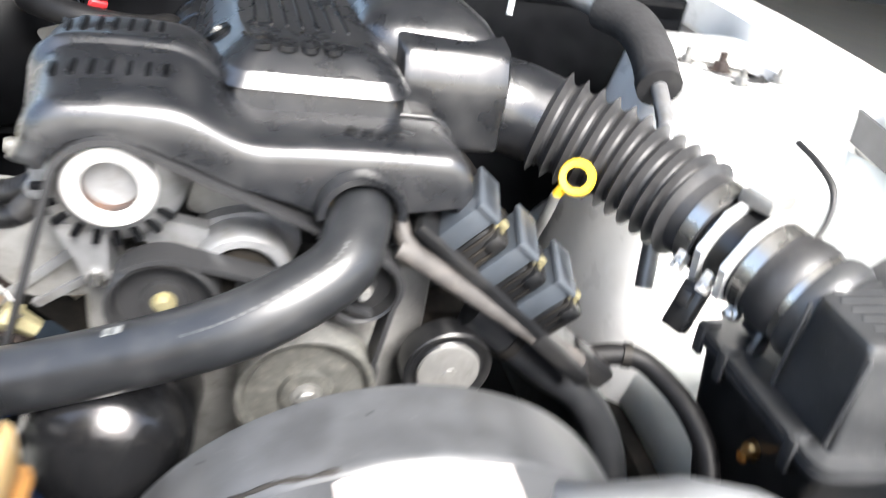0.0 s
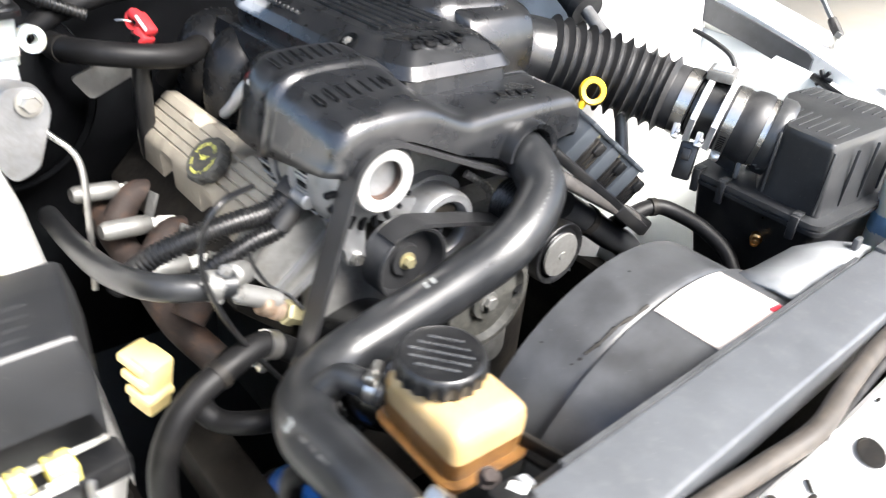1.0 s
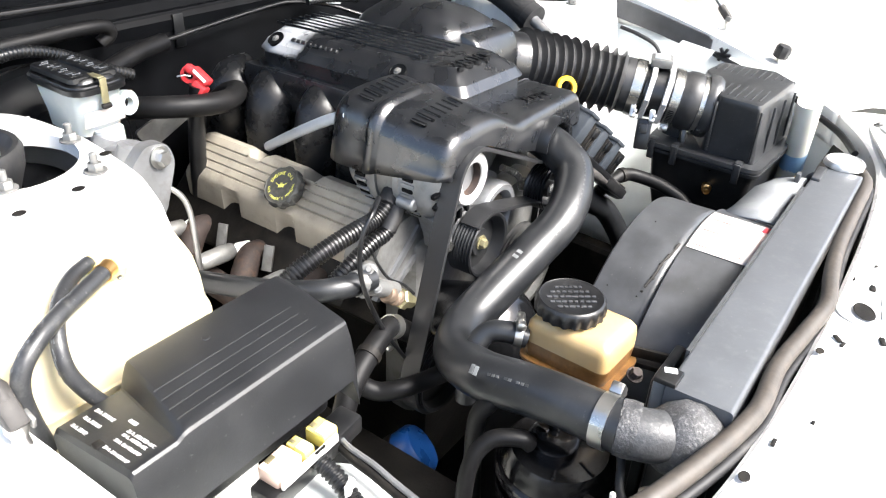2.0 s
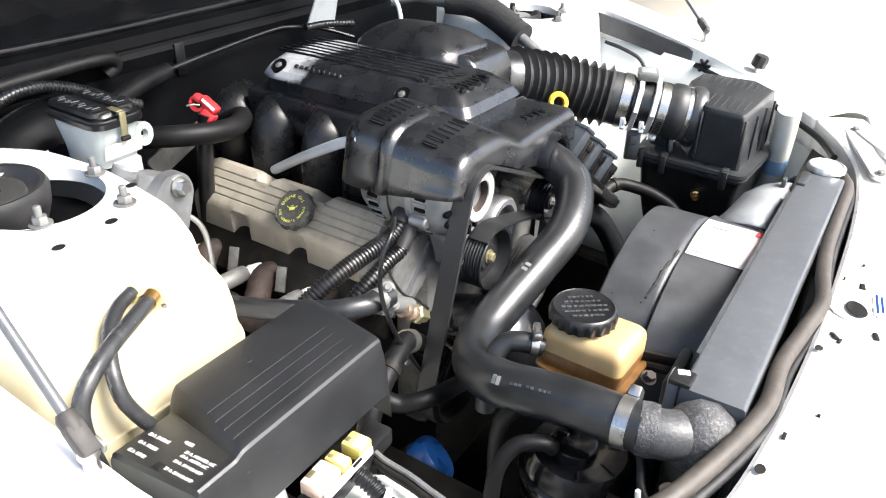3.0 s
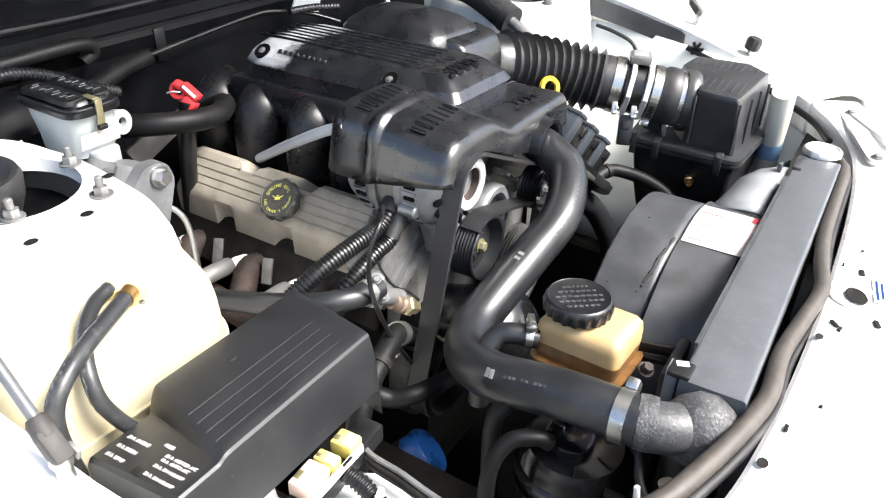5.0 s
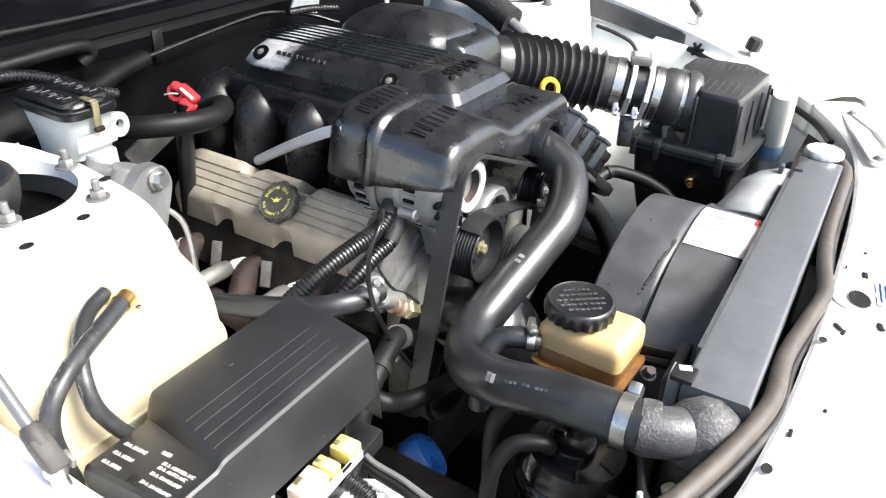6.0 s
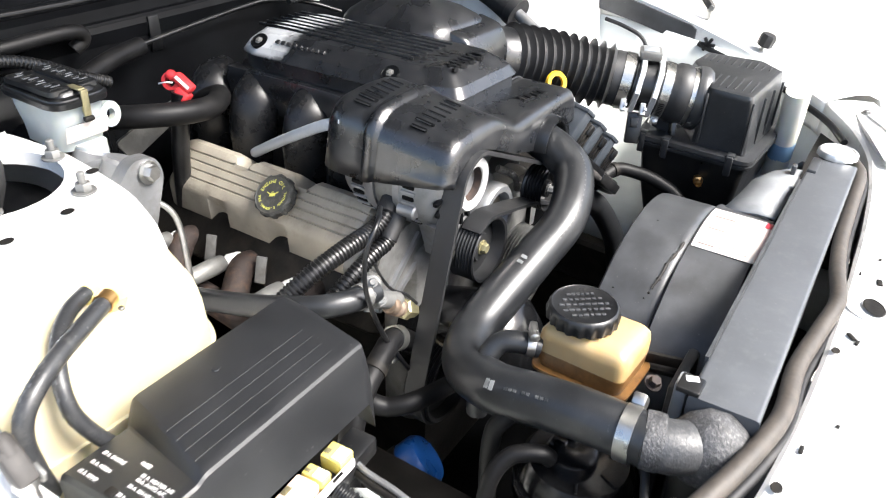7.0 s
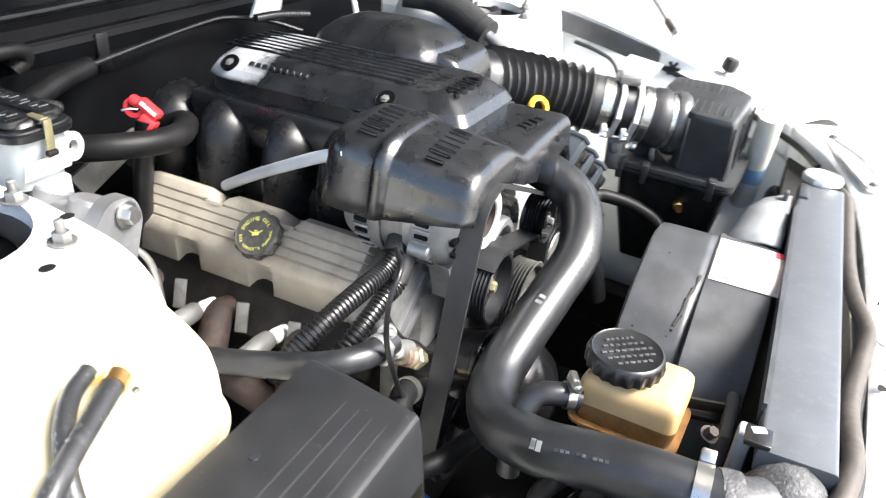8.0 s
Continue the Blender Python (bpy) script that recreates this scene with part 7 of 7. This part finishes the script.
# ---- wires, pipes and small parts ----
def make_clutter():
    wc = thing("wiring_conduit", "black ribbed wiring conduit below the alternator", "conduit", (-0.28, 0.57, 0.75), "conduits")
    part("ribbed_tube", conduit([(-0.2, 0.575, 0.835), (-0.226, 0.57, 0.817), (-0.247, 0.572, 0.806), (-0.278, 0.574, 0.804), (-0.312, 0.58, 0.797), (-0.34, 0.588, 0.786), (-0.36, 0.598, 0.77), (-0.375, 0.61, 0.75)], 0.0108, 0.0044), M_BLACK, wc)
    part("tape_wrap", tube([(-0.2, 0.575, 0.835), (-0.226, 0.57, 0.817)], 0.013000000000000001, 14, 2), M_RUBBER, wc, "black tape wrap at its end")
    wc = thing("wiring_conduit", "black ribbed wiring conduit below the alternator", "conduit", (-0.28, 0.57, 0.75), "conduits")
    part("ribbed_tube", conduit([(-0.215, 0.56, 0.82), (-0.24, 0.558, 0.795), (-0.262, 0.56, 0.789), (-0.287, 0.562, 0.78), (-0.308, 0.566, 0.768), (-0.322, 0.575, 0.75)], 0.0095, 0.0045), M_BLACK, wc)
    part("tape_wrap", tube([(-0.215, 0.56, 0.82), (-0.24, 0.558, 0.795)], 0.00988, 14, 2), M_RUBBER, wc, "black tape wrap at its end")
    hh = thing("heater_hose", "black heater hose running back beside the tank", "hose", (-0.36, 0.65, 0.77))
    part("hose_body", tube([(-0.3, 0.53, 0.772), (-0.338, 0.537, 0.778), (-0.362, 0.56, 0.776), (-0.374, 0.61, 0.763), (-0.372, 0.69, 0.735), (-0.365, 0.8, 0.7), (-0.36, 0.9, 0.68)], 0.0122, 18), M_HOSE, hh)
    part("end_clip", ringlike([(0.0124, -0.005), (0.0138, -0.005), (0.0138, 0.005), (0.0124, 0.005)], (-0.318, 0.533, 0.775), (-0.95, 0.15, 0.15), 28), M_ALLOY_GREY, hh, "dull spring clip")
    cn = thing("wiring_connector", "cream plastic wiring connector block below the rocker cover", "connector", (-0.35, 0.64, 0.57))
    body = part("shell", box((-0.35, 0.64, 0.605), (0.03, 0.032, 0.075), 0.004, (12, 0, 20)), M_CREAM, cn)
    for k in range(3):
        part("tier", box((-0.354, 0.636 + 0.005 * k, 0.598 + 0.018 * k), (0.034, 0.036, 0.012), 0.003, (12, 0, 20)), M_CREAM, body)
    s = thing("sender_unit", "steel and rusty brass sender fittings on the front cover", "sender", (-0.28, 0.53, 0.72))
    part("sender_dome", lathe([(0.011, -0.02), (0.0115, 0.0), (0.01, 0.007), (0.005, 0.0105), (0, 0.0115)], (-0.294, 0.54, 0.774), (-0.65, -0.6, 0.45), 24), M_ALLOY_GREY, s)
    part("sender_body", lathe([(0.01, -0.03), (0.01, 0.014), (0.008, 0.016), (0, 0.016)], (-0.283, 0.534, 0.75), (-0.8, 0.0, 0.5), 20), M_ALLOY_GREY, s)
    part("brass_union", lathe([(0.009, 0), (0.0105, 0.003), (0.0105, 0.009), (0.0075, 0.011), (0.0075, 0.016), (0.0105, 0.018), (0.0105, 0.024), (0, 0.024)], (-0.277, 0.53, 0.741), (0.75, 0.0, -0.6), 16), M_RUST_PALE, s, "rusty union")
    part("rusty_union", lathe([(0.01, 0), (0.0125, 0.002), (0.0125, 0.012), (0.01, 0.014), (0.008, 0.03), (0, 0.03)], (-0.254, 0.53, 0.723), (0.78, 0.0, -0.6), 6), M_BRASS_DULL, s, "grimy brass union nut")
    for p in ((-0.308, 0.527, 0.79), (-0.311, 0.525, 0.776), (-0.3, 0.523, 0.764), (-0.318, 0.527, 0.765)):
        part("small_nut", bolt(p, (-0.6, -0.5, 0.5), 0.004, 0.005), M_ALLOY_GREY, s)
    clamp_band((-0.2735, 0.5238, 0.696), (0.86, 0.1, -0.5), 0.0131, 0.013, label="bright steel clamp on a lower hose", group="hose clamps", turn=200)
    by = thing("bypass_hose", "black rubber bypass hose with a steel clamp", "hose", (-0.32, 0.5, 0.45))
    part("end_clip", ringlike([(0.0127, -0.004), (0.0141, -0.004), (0.0141, 0.004), (0.0127, 0.004)], (-0.33, 0.51, 0.698), (-0.96, -0.2, -0.25), 24), M_DARK, by, "dull spring clip")
    part("hose_body", tube([(-0.245, 0.525, 0.672), (-0.262, 0.525, 0.688), (-0.283, 0.522, 0.701), (-0.305, 0.516, 0.702), (-0.33, 0.51, 0.698), (-0.354, 0.505, 0.69), (-0.378, 0.5, 0.67), (-0.395, 0.495, 0.63), (-0.4, 0.49, 0.55)], 0.0125, 16), M_HOSE_DULL, by)
    solo("sensor_cable", tube([(-0.27, 0.545, 0.852), (-0.308, 0.52, 0.86), (-0.327, 0.519, 0.837), (-0.331, 0.518, 0.799), (-0.317, 0.516, 0.75), (-0.289, 0.514, 0.693), (-0.24, 0.512, 0.614), (-0.215, 0.51, 0.59)], 0.0026, 10), M_BLACK, "thin black sensor cable", "cable")
    solo("sensor_cable", tube([(-0.275, 0.55, 0.785), (-0.272, 0.545, 0.77), (-0.262, 0.538, 0.75), (-0.247, 0.53, 0.738), (-0.238, 0.52, 0.724)], 0.0018, 8), M_BLACK, "thin dark sensor wire", "cable")
    solo("lower_pipe", tube([(-0.343, 0.532, 0.672), (-0.351, 0.502, 0.675), (-0.343, 0.484, 0.67), (-0.325, 0.464, 0.674), (-0.289, 0.453, 0.67), (-0.25, 0.44, 0.671)], 0.0105, 14), M_HOSE_DULL, "black rubber hose crossing low behind the relays", "hose")
    f = thing("oil_filter", "blue oil filter low in the bay", "oil filter", (-0.27, 0.49, 0.47))
    part("can", lathe([(0.02, -0.06), (0.03, -0.056), (0.034, -0.05), (0.034, 0.02), (0.03, 0.026), (0, 0.028)], (-0.27, 0.502, 0.499), (0.49, -0.53, 0.61), 32), M_BLUE, f)
    part("band", ringlike([(0.0342, -0.012), (0.0355, -0.012), (0.0355, 0.0), (0.0342, 0.0)], (-0.27, 0.502, 0.499), (0.49, -0.53, 0.61), 32), M_DARK, f, "dark band")
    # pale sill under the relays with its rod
    solo("inner_wing_shelf", loft([[(-0.6, 0.32, z), (-0.478, 0.32, z), (-0.468, 0.36, z), (-0.464, 0.387, z), (-0.462, 0.417, z), (-0.47, 0.43, z), (-0.6, 0.44, z)] for z in (0.698, 0.708)]), M_WHITE_SHADED, "pale painted shelf below the relays", "shelf")
    solo("shelf_rod", tube([(-0.459, 0.439, 0.724), (-0.466, 0.413, 0.724), (-0.469, 0.385, 0.724), (-0.473, 0.356, 0.724), (-0.477, 0.326, 0.724)], 0.0045, 12), M_DARK, "dark rod along the shelf edge", "rod")
    solo("shelf_edge", tube([(-0.456, 0.44, 0.73), (-0.463, 0.417, 0.73), (-0.465, 0.387, 0.73), (-0.469, 0.361, 0.73), (-0.473, 0.33, 0.73)], 0.0028, 8), M_ALLOY, "pale metal edge of the shelf", "edge strip")
    solo("relay_conduit", conduit([(-0.495, 0.42, 0.737), (-0.494, 0.405, 0.731), (-0.497, 0.385, 0.723), (-0.505, 0.36, 0.719)], 0.0085, 0.0045), M_BLACK, "black ribbed conduit from the relays", "conduit", "conduits")
    solo("cable_tie", box((-0.497, 0.385, 0.728), (0.012, 0.005, 0.02), 0.001, (0, 0, 20)), M_TAPE, "white plastic cable tie on the conduit", "cable tie")
    # firewall pipes
    solo("firewall_hose", tube([(-0.45, 1.045, 0.925), (-0.398, 1.05, 0.933), (-0.325, 1.05, 0.936), (-0.265, 1.05, 0.937), (-0.24, 1.053, 0.933), (-0.233, 1.058, 0.921), (-0.246, 1.062, 0.91)], 0.0095, 14), M_HOSE_DULL, "black hose along the firewall", "hose", "firewall hoses")
    solo("firewall_hose", tube([(-0.33, 0.98, 0.87), (-0.28, 1.01, 0.885), (-0.22, 1.03, 0.895), (-0.16, 1.045, 0.898)], 0.013, 14), M_HOSE_DULL, "black hose along the firewall", "hose", "firewall hoses")
    solo("firewall_cable", tube([(-0.16, 1.045, 0.899), (-0.06, 1.05, 0.906), (0.05, 1.05, 0.914), (0.1, 1.045, 0.914), (0.17, 1.03, 0.9), (0.22, 1.0, 0.88)], 0.0035, 10), M_BLACK, "black cable along the firewall", "cable")
    solo("firewall_conduit", conduit([(-0.47, 0.985, 0.926), (-0.433, 0.99, 0.936), (-0.404, 0.99, 0.942), (-0.37, 0.99, 0.939), (-0.329, 0.99, 0.923), (-0.294, 0.99, 0.903), (-0.255, 0.985, 0.885)], 0.0075, 0.005), M_BLACK, "black ribbed conduit over the brake booster", "conduit", "conduits")
    solo("firewall_strap", box((-0.11, 1.075, 0.9), (0.018, 0.004, 0.05), 0.001), M_BLACK, "dark grey strap on the firewall", "strap")
    solo("plenum_bracket", loft([[(0.12, y, 0.915), (0.145, y, 0.955), (0.205, y, 0.955), (0.188, y, 0.9)] for y in (1.02, 1.023)]), M_GREY_WARN, "grey sheet-metal bracket at the firewall", "bracket")
    solo("vacuum_pipe", tube([(0.23, 0.95, 0.965), (0.25, 0.94, 0.96), (0.262, 0.93, 0.94), (0.26, 0.92, 0.91)], 0.004, 10), M_TAPE, "thin white pipe at the firewall", "pipe")
    solo("plenum_cable", conduit([(0.02, 0.93, 0.945), (0.06, 0.92, 0.945), (0.1, 0.9, 0.942)], 0.006, 0.005), M_BLACK, "short black ribbed conduit behind the engine cover", "conduit", "conduits")
    t = thing("compressor", "black rounded compressor body low behind the radiator hose", "compressor", (-0.17, 0.44, 0.56))
    part("body", lathe([(0.02, -0.1), (0.058, -0.09), (0.06, 0.02), (0.056, 0.045), (0.04, 0.062), (0.018, 0.07), (0, 0.071)], (-0.17, 0.47, 0.655), (-0.1, -0.9, 0.35), 40), M_GLOSS, t)
    part("rim", ringlike([(0.0595, -0.004), (0.0625, -0.004), (0.0635, 0.0), (0.0625, 0.004), (0.0595, 0.004)], (-0.171, 0.461, 0.6585), (-0.1, -0.9, 0.35), 44), M_GLOSS, t, "raised black rim")
    solo("tower_tag", loft([[(-0.458, 0.897, z), (-0.435, 0.904, z), (-0.451, 0.862, z)] for z in (0.897, 0.899)]), M_TAPE, "pale triangular tag behind the strut tower", "tag")


make_clutter()
